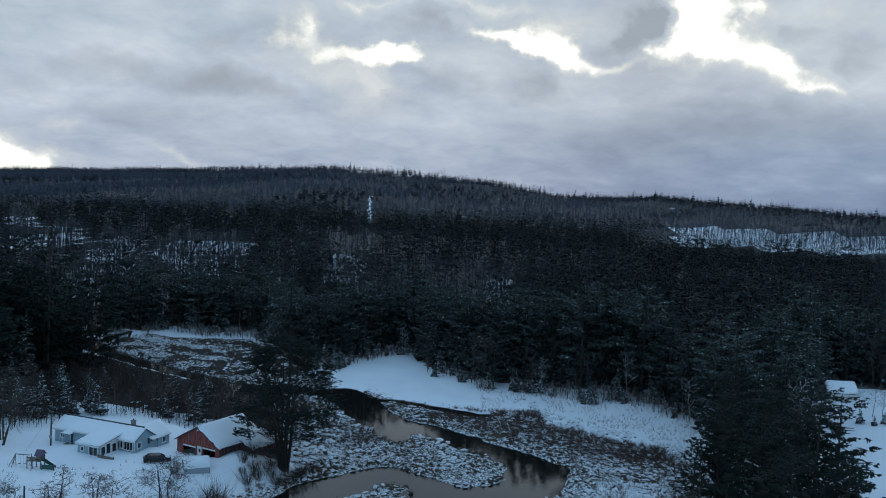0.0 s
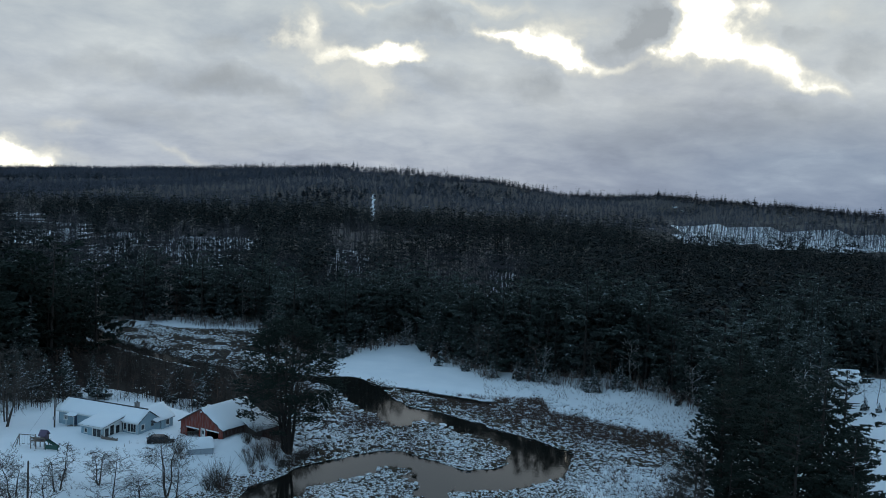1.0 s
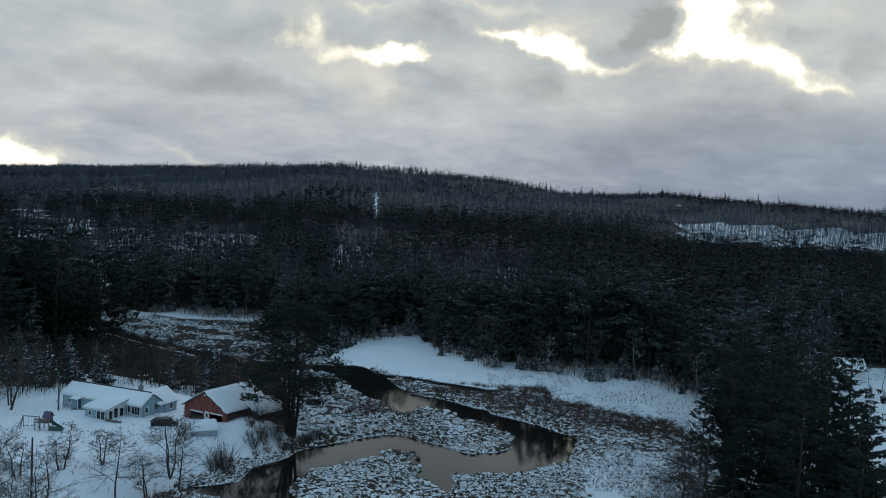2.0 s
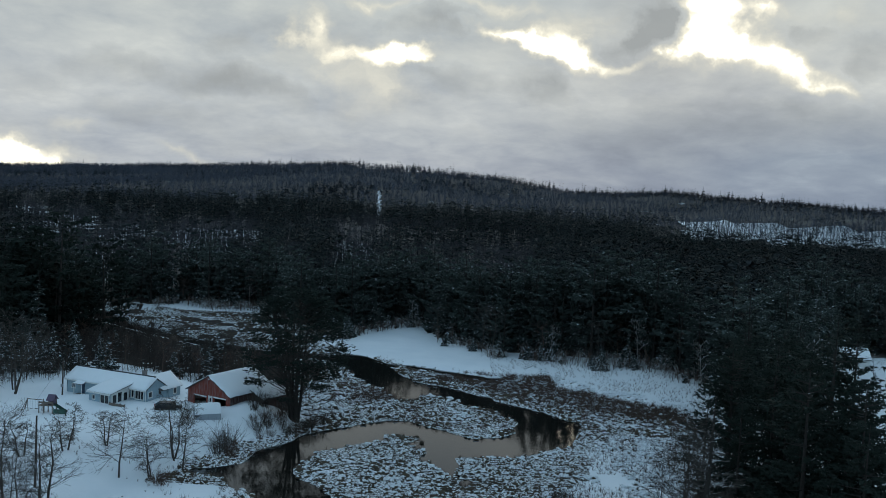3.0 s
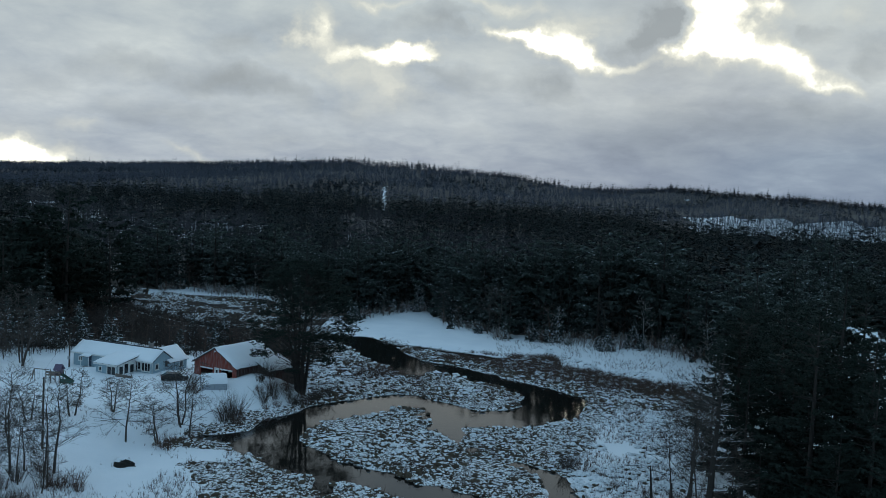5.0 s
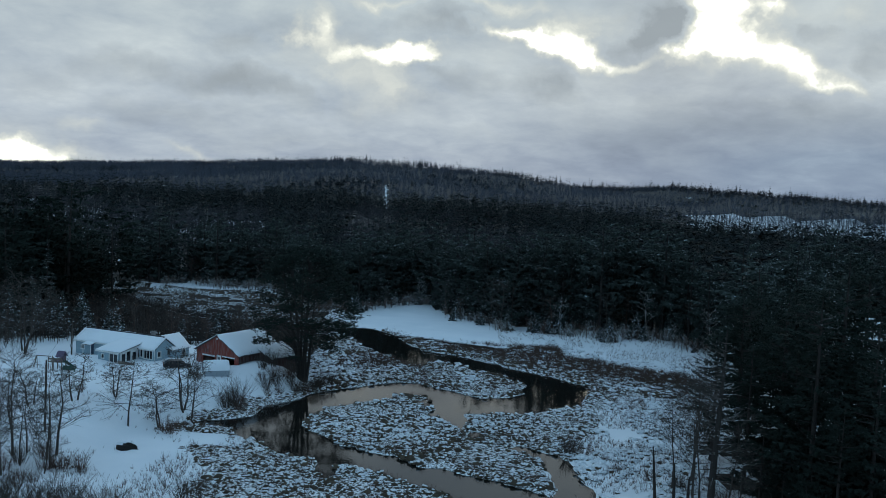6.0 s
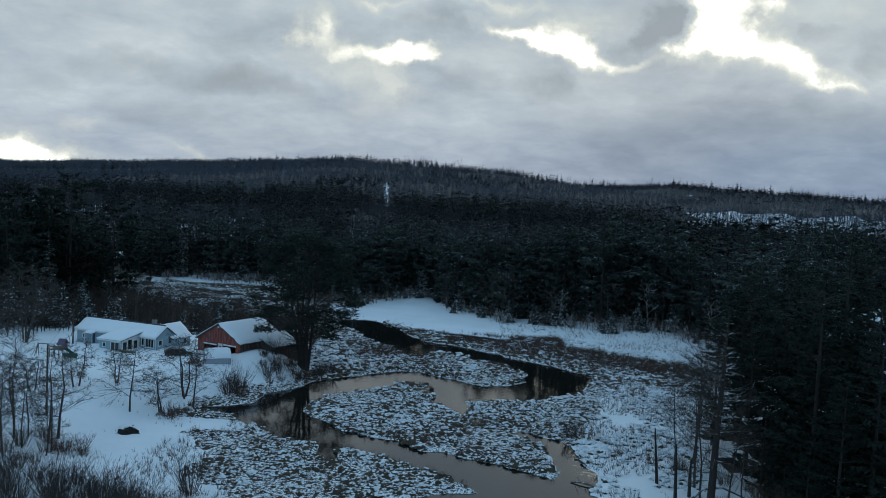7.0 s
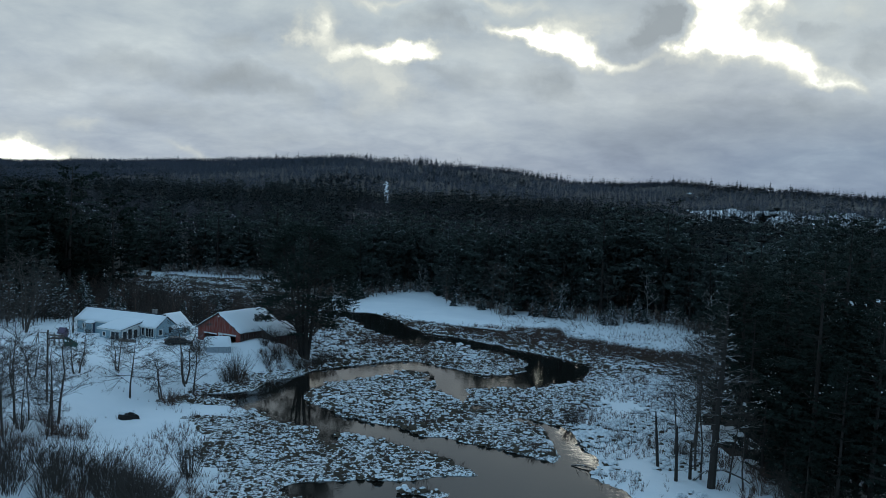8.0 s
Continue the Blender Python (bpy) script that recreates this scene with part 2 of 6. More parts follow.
def bark_material(name, a, b, snow=0.62):
    k = Mat(name, 0.9, spec=0.15)
    wood = k.mix(k.noise(3.0, 5, 0.6, stretch=(1, 1, 0.25)), a, b)
    lie = k.math("MULTIPLY", k.ramp(k.noise(1.3, 4), (snow, 0.0), (snow + 0.08, 1.0)), k.ramp(k.up(), (0.1, 0.0), (0.45, 1.0)))
    k.colour(k.mix(lie, wood, (0.72, 0.75, 0.78)))
    return k.bump(k.noise(9, 4, stretch=(1, 1, 0.3)), 0.6, 0.05).m


def siding_material(name, a, b, board=0.14, upright=False):
    """Painted boards; the laps are fine relief along the wall."""
    k = Mat(name, 0.7, spec=0.25)
    p = k.place(False)
    sep = k.node("ShaderNodeSeparateXYZ", Vector=p)
    line = k.node("ShaderNodeMath")
    line.operation = "PINGPONG"
    k.put(k.math("ADD", 0.0, 0.0), line.inputs[0])
    k.nt.links.new(sep.outputs[0 if upright else 2], line.inputs[0])
    line.inputs[1].default_value = board / 2
    worn = k.ramp(k.noise(0.8, 5, 0.65, where=p), (0.35, 0.0), (0.75, 1.0))
    streak = k.noise(2.0, 4, where=p, stretch=(1.5, 1.5, 0.25))
    k.colour(k.mix(k.ramp(streak, (0.45, 0.0), (0.8, 0.5)), k.mix(worn, a, b), (0.3, 0.3, 0.3)))
    return k.bump(line.outputs[0], 0.5, 0.02).m


def paint_material(name, c, rough=0.6, dirt=0.5, metal=0.0):
    k = Mat(name, rough, metal)
    k.colour(k.mix(k.ramp(k.noise(2.2, 5), (0.4, 0.0), (0.9, dirt)), c, tuple(v * 0.55 for v in c)))
    return k.bump(k.noise(8, 4), 0.15, 0.02).m


def glass_material():
    k = Mat("window_glass", 0.04, spec=0.6)
    k.colour(k.mix(k.noise(0.7, 2), (0.010, 0.012, 0.015), (0.03, 0.033, 0.04)))
    return k.m


M_SNOW, M_MARSH, M_FLOOR, M_WATER = snow_material(), marsh_material(), forest_floor_material(), water_material()
# the second litter is darkened to stand for shade under brush and pines
M_LITTER, M_BRUSHFLOOR_SHADED = litter_material("hill_litter", 0.05, 0.62), litter_material("brush_floor_shaded", 0.5, 0.60, (0.026, 0.021, 0.018), (0.062, 0.050, 0.043))
M_TUSS, M_CAP = tussock_material(), tussock_snow_material()
M_SPRUCE = needles_material("spruce_needles", (0.036, 0.047, 0.046), (0.060, 0.072, 0.067), 0.565, 1.5)
M_YOUNG = needles_material("young_spruce_needles", (0.040, 0.052, 0.051), (0.066, 0.078, 0.072), 0.50, 1.6)
M_PINE = needles_material("pine_needles", (0.016, 0.023, 0.019), (0.028, 0.036, 0.030), 0.655, 2.4)
M_EDGEPINE = needles_material("edge_pine_needles", (0.043, 0.056, 0.051), (0.069, 0.084, 0.077), 0.59, 1.3)
M_WOODS = needles_material("woods_needles", (0.022, 0.031, 0.031), (0.043, 0.053, 0.053), 0.76, 0.9, per_object=False)
M_TALLPINE = needles_material("tall_pine_needles", (0.013, 0.019, 0.019), (0.024, 0.031, 0.030), 0.80, 0.9, per_object=False)
# far needles made paler and bluer: distance haze put into the colour
M_HILLHAZE = needles_material("hazed_hill_needles", (0.048, 0.061, 0.076), (0.078, 0.094, 0.112), 0.74, 0.12, per_object=False)
M_HILLHAZE_DARK = needles_material("hazed_hill_needles_dark", (0.040, 0.049, 0.060), (0.070, 0.079, 0.092), 0.76, 0.12, per_object=False)
M_BARK = bark_material("dark_bark", (0.024, 0.021, 0.019), (0.058, 0.050, 0.045))
M_TWIG = bark_material("grey_twigs", (0.045, 0.038, 0.034), (0.10, 0.085, 0.075), 0.62)
M_BROWN = bark_material("brown_twigs", (0.075, 0.050, 0.042), (0.145, 0.098, 0.080), 0.74)
M_ALDER = bark_material("alder_twigs", (0.034, 0.027, 0.024), (0.075, 0.060, 0.052), 0.66)
# hill twigs greyed towards blue as painted haze
M_HAZE = bark_material("hazed_hill_twigs", (0.074, 0.082, 0.106), (0.122, 0.132, 0.162), 0.80)
M_LARCH = bark_material("larch_twigs", (0.080, 0.070, 0.065), (0.16, 0.145, 0.135), 0.50)
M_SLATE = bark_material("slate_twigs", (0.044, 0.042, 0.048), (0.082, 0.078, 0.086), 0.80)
M_PALE = bark_material("snowy_pale_twigs", (0.20, 0.18, 0.165), (0.34, 0.32, 0.30), 0.42)
M_BLUE = siding_material("blue_clapboard", (0.26, 0.37, 0.43), (0.33, 0.43, 0.48))
M_RED = siding_material("red_barn_boards", (0.225, 0.048, 0.032), (0.15, 0.036, 0.027), 0.2, True)
# darker copy of the barn red, shade painted in for side and rear
M_SHADERED = siding_material("shaded_red_boards", (0.065, 0.026, 0.021), (0.042, 0.022, 0.019), 0.2, True)
M_WHITE = paint_material("white_trim", (0.72, 0.72, 0.70))
M_GLASS = glass_material()
M_TARP = paint_material("grey_tarpaulin", (0.36, 0.40, 0.44), 0.5, 0.4)
M_WEATHERED = paint_material("weathered_wood", (0.17, 0.14, 0.12), 0.85)
M_POLE = paint_material("creosoted_pole", (0.075, 0.06, 0.05), 0.9)
M_ASPHALT = paint_material("roof_shingle", (0.07, 0.07, 0.075), 0.9)
M_DARK = paint_material("dark_interior", (0.035, 0.032, 0.03), 0.9)
M_BRICK = paint_material("chimney_masonry", (0.24, 0.22, 0.21), 0.9)
M_CAR = paint_material("black_car_paint", (0.012, 0.013, 0.016), 0.3, 0.2)
M_TYRE = paint_material("tyre_rubber", (0.02, 0.02, 0.02), 0.9)
M_CHROME = paint_material("bright_metal", (0.55, 0.55, 0.55), 0.3, 0.2, 1.0)
M_LAMP = paint_material("clear_lamp_lens", (0.5, 0.5, 0.48), 0.15, 0.1)
M_REDLAMP = paint_material("red_lamp_lens", (0.35, 0.02, 0.02), 0.2, 0.1)
M_GREEN = paint_material("green_plastic", (0.04, 0.10, 0.08), 0.5, 0.3)
# near black: stands for the shade inside the hollow in the bank
M_HOLLOW = paint_material("hollow_shade", (0.026, 0.023, 0.021), 0.9)
M_GALV = paint_material("galvanised_steel", (0.32, 0.33, 0.34), 0.45, 0.4, 0.8)


# ---- the lie of the land ----
RNG = np.random.default_rng(7)
LATTICE = RNG.random((256, 256))


def vnoise(x, y, size, seed=0):
    """Smooth noise, 0 to 1, with features of that size in metres."""
    x, y = np.asarray(x, float) / size + seed * 17.3, np.asarray(y, float) / size + seed * 41.7
    i, j = np.floor(x).astype(int), np.floor(y).astype(int)
    fx, fy = x - i, y - j
    fx, fy = fx * fx * (3 - 2 * fx), fy * fy * (3 - 2 * fy)
    g = lambda a, b: LATTICE[a % 256, b % 256]
    return (g(i, j) * (1 - fx) + g(i + 1, j) * fx) * (1 - fy) + (g(i, j + 1) * (1 - fx) + g(i + 1, j + 1) * fx) * fy


def smooth(t):
    t = np.clip(t, 0, 1)
    return t * t * (3 - 2 * t)


# the river and its arms: centre line and half width
RIVER = [(-33, 212, 4), (-26, 213.5, 6), (-21, 206, 6.5), (-17, 197, 5.5), (-13.5, 189, 5.5), (-8.5, 184.5, 4.8), (-4.5, 182.6, 4.6), (0.4, 179.6, 4.2), (6.5, 173.2, 4.4), (12.3, 168.4, 3.8), (16.8, 163.4, 4.3), (21, 157, 5.7), (18.2, 145.6, 5), (10, 139, 5.2), (2, 139.6, 6), (-2, 144, 4.8), (-8.7, 149, 5), (-15, 143.8, 5.4), (-20, 139.6, 4.8), (-23.8, 135, 3.9), (-26.3, 130, 3.8), (-27.2, 124.5, 3.9)]
LOWER = [(-37, 121, 0.8), (-31.5, 121, 3.4), (-26.8, 119.2, 5), (-22.6, 113.9, 4.2), (-17.8, 109.6, 4), (-12.7, 106.8, 3.5), (-8.4, 104.9, 2.6), (-4.2, 101.2, 2.8), (1.6, 98.8, 3.1), (6.8, 94.2, 4.8), (11.4, 88.3, 6.2), (13, 83, 6.6), (17, 70, 8.5), (20, 40, 11)]
BRANCH = [(3.6, 84.6, 5.3), (-2, 83.2, 4.4), (-9, 82.3, 3.9), (-14.6, 82.5, 2.1)]
ARMS = [[(-0.7, 133, 2.4), (1.6, 124.8, 1.1), (3.7, 121, 0.7)], [(-15.6, 208, 2.0), (-8.2, 206.2, 2.0), (-0.9, 202.4, 2.0), (4.7, 198, 2.2), (10.2, 195.5, 2.2), (12.8, 197, 1.4)],
        [(-15.8, 103.5, 1.0), (-15.2, 99.5, 0.7)], [(-10.5, 183, 4.6), (-9.2, 177, 3.8), (-8.2, 172.5, 2.2)], [(10.3, 115, 0.8), (11.8, 113.3, 1.0), (13.8, 110.2, 1.4), (15.4, 104.2, 1.8), (15.8, 97.8, 2.3), (14, 91, 2.4)],
        [(-122, 278, 4.5), (-106, 256, 5), (-87, 240, 4), (-70, 228, 3.4), (-51, 216, 3.4), (-32, 214, 5)], [(-123, 288, 3), (-112, 284, 3), (-92, 271, 3), (-82, 268, 2)]]
ISLETS = [[(-8.5, 142.5, 2.2), (-5.2, 142.8, 2.0), (-3.0, 139.5, 0.9)], [(-4.5, 83.4, 1.3), (-0.5, 83.6, 1.5)]]


def chain_distance(x, y, chain):
    best = np.full(np.shape(x), 1e9)
    if len(chain) == 1:
        return np.hypot(x - chain[0][0], y - chain[0][1]) - chain[0][2]
    for (ax, ay, ar), (bx, by, br) in zip(chain, chain[1:]):
        dx, dy = bx - ax, by - ay
        t = np.clip(((x - ax) * dx + (y - ay) * dy) / (dx * dx + dy * dy), 0, 1)
        best = np.minimum(best, np.hypot(x - ax - t * dx, y - ay - t * dy) - (ar + t * (br - ar)))
    return best


def shore(x, y):
    """Metres from the water's edge, negative in the water."""
    d = np.minimum.reduce([chain_distance(x, y, c) for c in (RIVER, LOWER, BRANCH, *ARMS)])
    isle = np.minimum.reduce([chain_distance(x, y, c) for c in ISLETS])
    d = np.maximum(d, -isle)
    return d + (vnoise(x, y, 3.2, 1) - 0.5) * 1.5 + (vnoise(x, y, 1.3, 2) - 0.5) * 0.7


def yard_in(x, y):
    """Metres inland from the foot of the yard's bank."""
    return np.interp(y, [40, 75, 98, 106, 111, 116.5, 125, 134, 143, 152, 170, 200], [-28, -34, -45, -46, -43.5, -41, -36, -31.5, -24.5, -25, -48, -80]) - x


def east_in(x, y):
    return x - np.interp(y, [40, 75, 92, 110, 150, 170, 190, 210, 240], [20, 23, 26, 31, 46, 52, 46, 30, 10])


def field_in(x, y):
    """Metres inside the smooth snow field beyond the river, negative outside it."""
    near = np.interp(x, [-40, -31, -18, -10.3, 0, 11.3, 18, 26, 26.5, 34.7, 49, 53, 62], [232, 224, 216, 208, 203.5, 199, 202, 203, 190, 180, 172, 160, 140])
    return np.minimum(y - near + (vnoise(x, y, 6, 62) - 0.5) * 7, 300 - y)


ACROSS = [-0.90, -0.546, -0.268, -0.17, -0.0585, 0.046, 0.15, 0.36, 0.546, 0.9]
RIDGE_AT = [3000, 2900, 2400, 2000, 1800, 1720, 1500, 1320, 1250, 1200]
RIDGE_UP = [98, 101, 128, 127, 114, 102, 75, 72, 61, 55]


def hills(x, y):
    r, u = np.hypot(x, y), np.clip(x / np.maximum(y, 1.0), -1.5, 1.5)
    u = np.where(y < 1, np.sign(x) * 1.5, u)
    mid = np.interp(r, [230, 400, 600, 800, 950], [0, 3, 10, 19, 23]) * np.interp(u, [-0.3, 0, 0.15, 0.3], [1, 1, 0.75, 0.45])
    far_r, top = np.interp(u, ACROSS, RIDGE_AT), np.interp(u, ACROSS, RIDGE_UP)
    t = (r - 950) / (far_r - 950)
    slope = mid + (top - mid) * np.clip(t, 0, 1) ** 0.85 - np.clip(t - 1, 0, 1.5) * 60
    z = np.where(r < 950, mid, slope)
    rough = np.clip((r - 500) / 800, 0, 1)
    return z + (vnoise(x, y, 140, 5) - 0.5) * 12 * rough + (vnoise(x, y, 45, 6) - 0.5) * 5 * rough


# ground sunk under the house and the barn, added so the bays stay dark
FOOTPRINTS = [(-71.9, 152.1, -21.3, 1.2, 17.8, 1.2, 4.6), (-47.3, 147.7, -28.8, 1.2, 9.2, 0.9, 9.8)]


def ground_z(x, y):
    x, y = np.asarray(x, float), np.asarray(y, float)
    d = shore(x, y)
    z = 0.32 + (vnoise(x, y, 7, 3) - 0.5) * 0.25
    low = smooth(yard_in(x, y) / 5) * 0.5
    bank = smooth((yard_in(x, y) - 1) / 11) * np.interp(y, [60, 95, 112, 125, 160, 200], [0.6, 0.9, 1.9, 2.55, 2.55, 0.3]) * smooth((d + 0.5) / 6.5)
    z = z + np.where(y < 230, low + bank, 0)
    z = z + smooth(east_in(x, y) / 22) * np.interp(y, [60, 120, 220, 260], [1.2, 1.6, 1.6, 0])
    z = z + smooth((x - 62) / 42) * np.interp(y, [60, 150, 230, 330], [3, 5.2, 4.5, 1.0])
    z = z + 1.3 * np.exp(-((x + 33.5) / 5.0) ** 2 - ((y - 143) / 7.0) ** 2)
    z = z + hills(x, y) + smooth(field_in(x, y) / 6) * 0.25
    yard_flat = smooth((yard_in(x, y) - 8) / 8) * (y > 118) * (y < 165)
    z = z + (vnoise(x, y, 11, 4) - 0.5) * 0.3 * smooth(d / 6) * (1 - 0.6 * yard_flat)
    slope = smooth((yard_in(x, y) + 8) / 8) * (y > 70) * (y < 150)
    z = z + slope * smooth((d - 1) / 4) * (vnoise(x, y, 5.5, 74) * 0.45 + vnoise(x, y, 2.6, 75) * 0.2)
    for ox, oy, turn, x0, x1, y0, y1 in FOOTPRINTS:
        c, s = math.cos(radians(turn)), math.sin(radians(turn))
        u, v = (x - ox) * c + (y - oy) * s, -(x - ox) * s + (y - oy) * c
        z = np.where((u > x0) & (u < x1) & (v > y0) & (v < y1), np.minimum(z, 2.45), z)
    return np.where(d < 1.2, np.minimum(z, -0.75 + (z + 0.75) * smooth((d + 1.1) / 2.1)), z)


def is_marsh(x, y):
    d, yi, ei, fi = shore(x, y), yard_in(x, y), east_in(x, y), field_in(x, y)
    wob = (vnoise(x, y, 5, 8) - 0.5) * 5
    near = ((x > -38 + wob) | (y < 150)) & (yi + wob < 1.0) & (ei + wob < 0) & (fi + wob * 0.4 < 0) & (y < 232) & (y > 30)
    snowy = (x < -24) & (y < 114) & (yi > -15 + wob * 2.4)
    rough = (x > 8) & (y < 150) & (ei > -15 + wob)
    snowy = snowy | rough
    west = (y > np.interp(x, [-122, -106, -87, -70, -51, -32], [278, 255, 238, 225, 213, 216])) & (y < np.interp(x, [-125, -90, -66, -50], [294, 278, 281, 262]) + wob) & (x < -38) & (x > -128)
    return ((near & ~snowy) | west) & (d > 0.15)


def grid_lines(lo, a, b, hi, step, n_lo, n_hi):
    left = a - np.geomspace(step, a - lo, n_lo)[::-1]
    right = b + np.geomspace(step, hi - b, n_hi)
    return np.concatenate([left, np.arange(a, b + 1e-6, step), right])


def fast_mesh(name, verts, faces, mats=(), index=None, smooth_shade=False):
    """A mesh from arrays of corners and of triangles or quads."""
    me = bpy.data.meshes.new(name)
    verts, faces = np.asarray(verts, np.float32), np.asarray(faces, np.int32)
    k = faces.shape[1]
    me.vertices.add(len(verts))
    me.vertices.foreach_set("co", verts.ravel())
    me.loops.add(faces.size)
    me.loops.foreach_set("vertex_index", faces.ravel())
    me.polygons.add(len(faces))
    me.polygons.foreach_set("loop_start", np.arange(len(faces), dtype=np.int32) * k)
    for m in mats:
        me.materials.append(m)
    if index is not None:
        me.polygons.foreach_set("material_index", np.asarray(index, np.int32))
    if smooth_shade:
        me.polygons.foreach_set("use_smooth", np.ones(len(faces), bool))
    me.update(calc_edges=True)
    return me


def forest_edge(x):
    return (vnoise(x, x * 0, 7, 61) - 0.5) * 9 * (x > -4) * (x < 50) + (vnoise(x, x * 0, 8, 64) - 0.5) * 16 * (x < -40) * (x > -140) + np.interp(x, [-400, -150, -136, -117, -103, -70, -60, -52, -46, -38, -31, -24, -14, -4, -3, 12, 32, 48, 61, 68, 82], [200, 215, 258, 276, 288, 289, 272, 257, 248, 243, 241, 253, 267, 271, 244, 226, 215, 211, 192, 150, 120])


def in_clearing(x, y):
    """The open snow round the cabin on the east rise."""
    return (x > 0.475 * y) & (x < 190) & (y > 60) & (y < 214 + (vnoise(x, y, 12, 9) - 0.5) * 8)


GAPS = [(-0.091, 0.0019, 960, 1240)]


def in_gap(x, y):
    r, u = np.hypot(x, y), x / np.maximum(y, 1)
    hit = np.zeros(np.shape(x), bool)
    for c, w, a, b in GAPS:
        hit |= (np.abs(u - c + (vnoise(x, y, 40, 13) - 0.5) * w) < w) & (r > a) & (r < b)
    return hit


LEAFLESS = [(-0.518, 0.022, 600, 930), (-0.466, 0.018, 560, 800), (-0.447, 0.020, 370, 545), (-0.398, 0.028, 480, 720), (-0.29, 0.05, 480, 700), (-0.20, 0.018, 340, 480), (-0.122, 0.022, 400, 620), (0.07, 0.014, 390, 530), (0.033, 0.007, 285, 345)]


def leafless(x, y):
    """Open stands of leafless trees over snow."""
    r, u = np.hypot(x, y), x / np.maximum(y, 1)
    hit = np.zeros(np.shape(x), bool)
    for c, w, a, b in LEAFLESS:
        hit |= (np.abs(u - c + (vnoise(x, y, 50, 14) - 0.5) * w) < w) & (r > a) & (r < b)
    return hit


def build_ground():
    xs = grid_lines(-3600, -140, 120, 3600, 1.25, 78, 78)
    ys = grid_lines(-2600, 30, 300, 4200, 1.25, 24, 165)
    X, Y = np.meshgrid(xs, ys)
    Z = ground_z(X, Y)
    nx, ny = len(xs), len(ys)
    i = np.arange(nx * ny).reshape(ny, nx)
    quads = np.stack([i[:-1, :-1], i[:-1, 1:], i[1:, 1:], i[1:, :-1]], -1).reshape(-1, 4)
    cx, cy = X.ravel()[quads].mean(1), Y.ravel()[quads].mean(1)
    wild = (cy > forest_edge(cx) + 2) & ~in_clearing(cx, cy)
    r, u = np.hypot(cx, cy), cx / np.maximum(cy, 1)
    high = wild & (r > 1000) & ~((u > 0.27) & (r < 1140)) & ~in_gap(cx, cy)
    # alder belt and ground beneath the east pines: floor darkened as painted shade
    alder = (cy > np.interp(cx, [-150, -110, -90, -60, -44, -36], [164, 180, 190, 188, 176, 162]) + (vnoise(cx, cy, 8, 16) - 0.5) * 14 + (vnoise(cx, cy, 3.5, 69) - 0.5) * 16) & (cy < np.interp(cx, [-150, -106, -70, -45, -30], [285, 246, 222, 212, 200])) & (cx < -30)
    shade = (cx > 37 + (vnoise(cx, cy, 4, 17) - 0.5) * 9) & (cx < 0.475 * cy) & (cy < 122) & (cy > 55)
    reedbed = (cx < -38) & (cy > 205) & is_marsh(cx, cy) & (vnoise(cx, cy, 5, 73) < 0.55)
    band = (u > 0.285) & (r > 985) & (r < 1085 + 40 * vnoise(cx, cy, 25, 68))
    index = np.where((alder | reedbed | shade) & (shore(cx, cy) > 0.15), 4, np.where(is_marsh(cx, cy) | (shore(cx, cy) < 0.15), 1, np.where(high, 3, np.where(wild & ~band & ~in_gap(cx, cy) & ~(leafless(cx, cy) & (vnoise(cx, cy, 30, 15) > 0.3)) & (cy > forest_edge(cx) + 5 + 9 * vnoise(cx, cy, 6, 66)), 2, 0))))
    me = fast_mesh("ground", np.stack([X.ravel(), Y.ravel(), Z.ravel()], 1), quads, (M_SNOW, M_MARSH, M_FLOOR, M_LITTER, M_BRUSHFLOOR_SHADED), index, True)
    return tagged(new("ground", me), "snow-covered valley floor with marsh and rising hills", "ground", kind="structure")


def build_water():
    v = [(-150, 20, 0), (60, 20, 0), (60, 300, 0), (-150, 300, 0)]
    ob = new("water", fast_mesh("water", v, [(0, 1, 2, 3)], (M_WATER,)))
    return tagged(ob, "still dark river water reflecting the cloudy sky", "water", kind="structure")


build_ground()
build_water()


def z_at(x, y):
    return float(ground_z(np.array([x]), np.array([y]))[0])


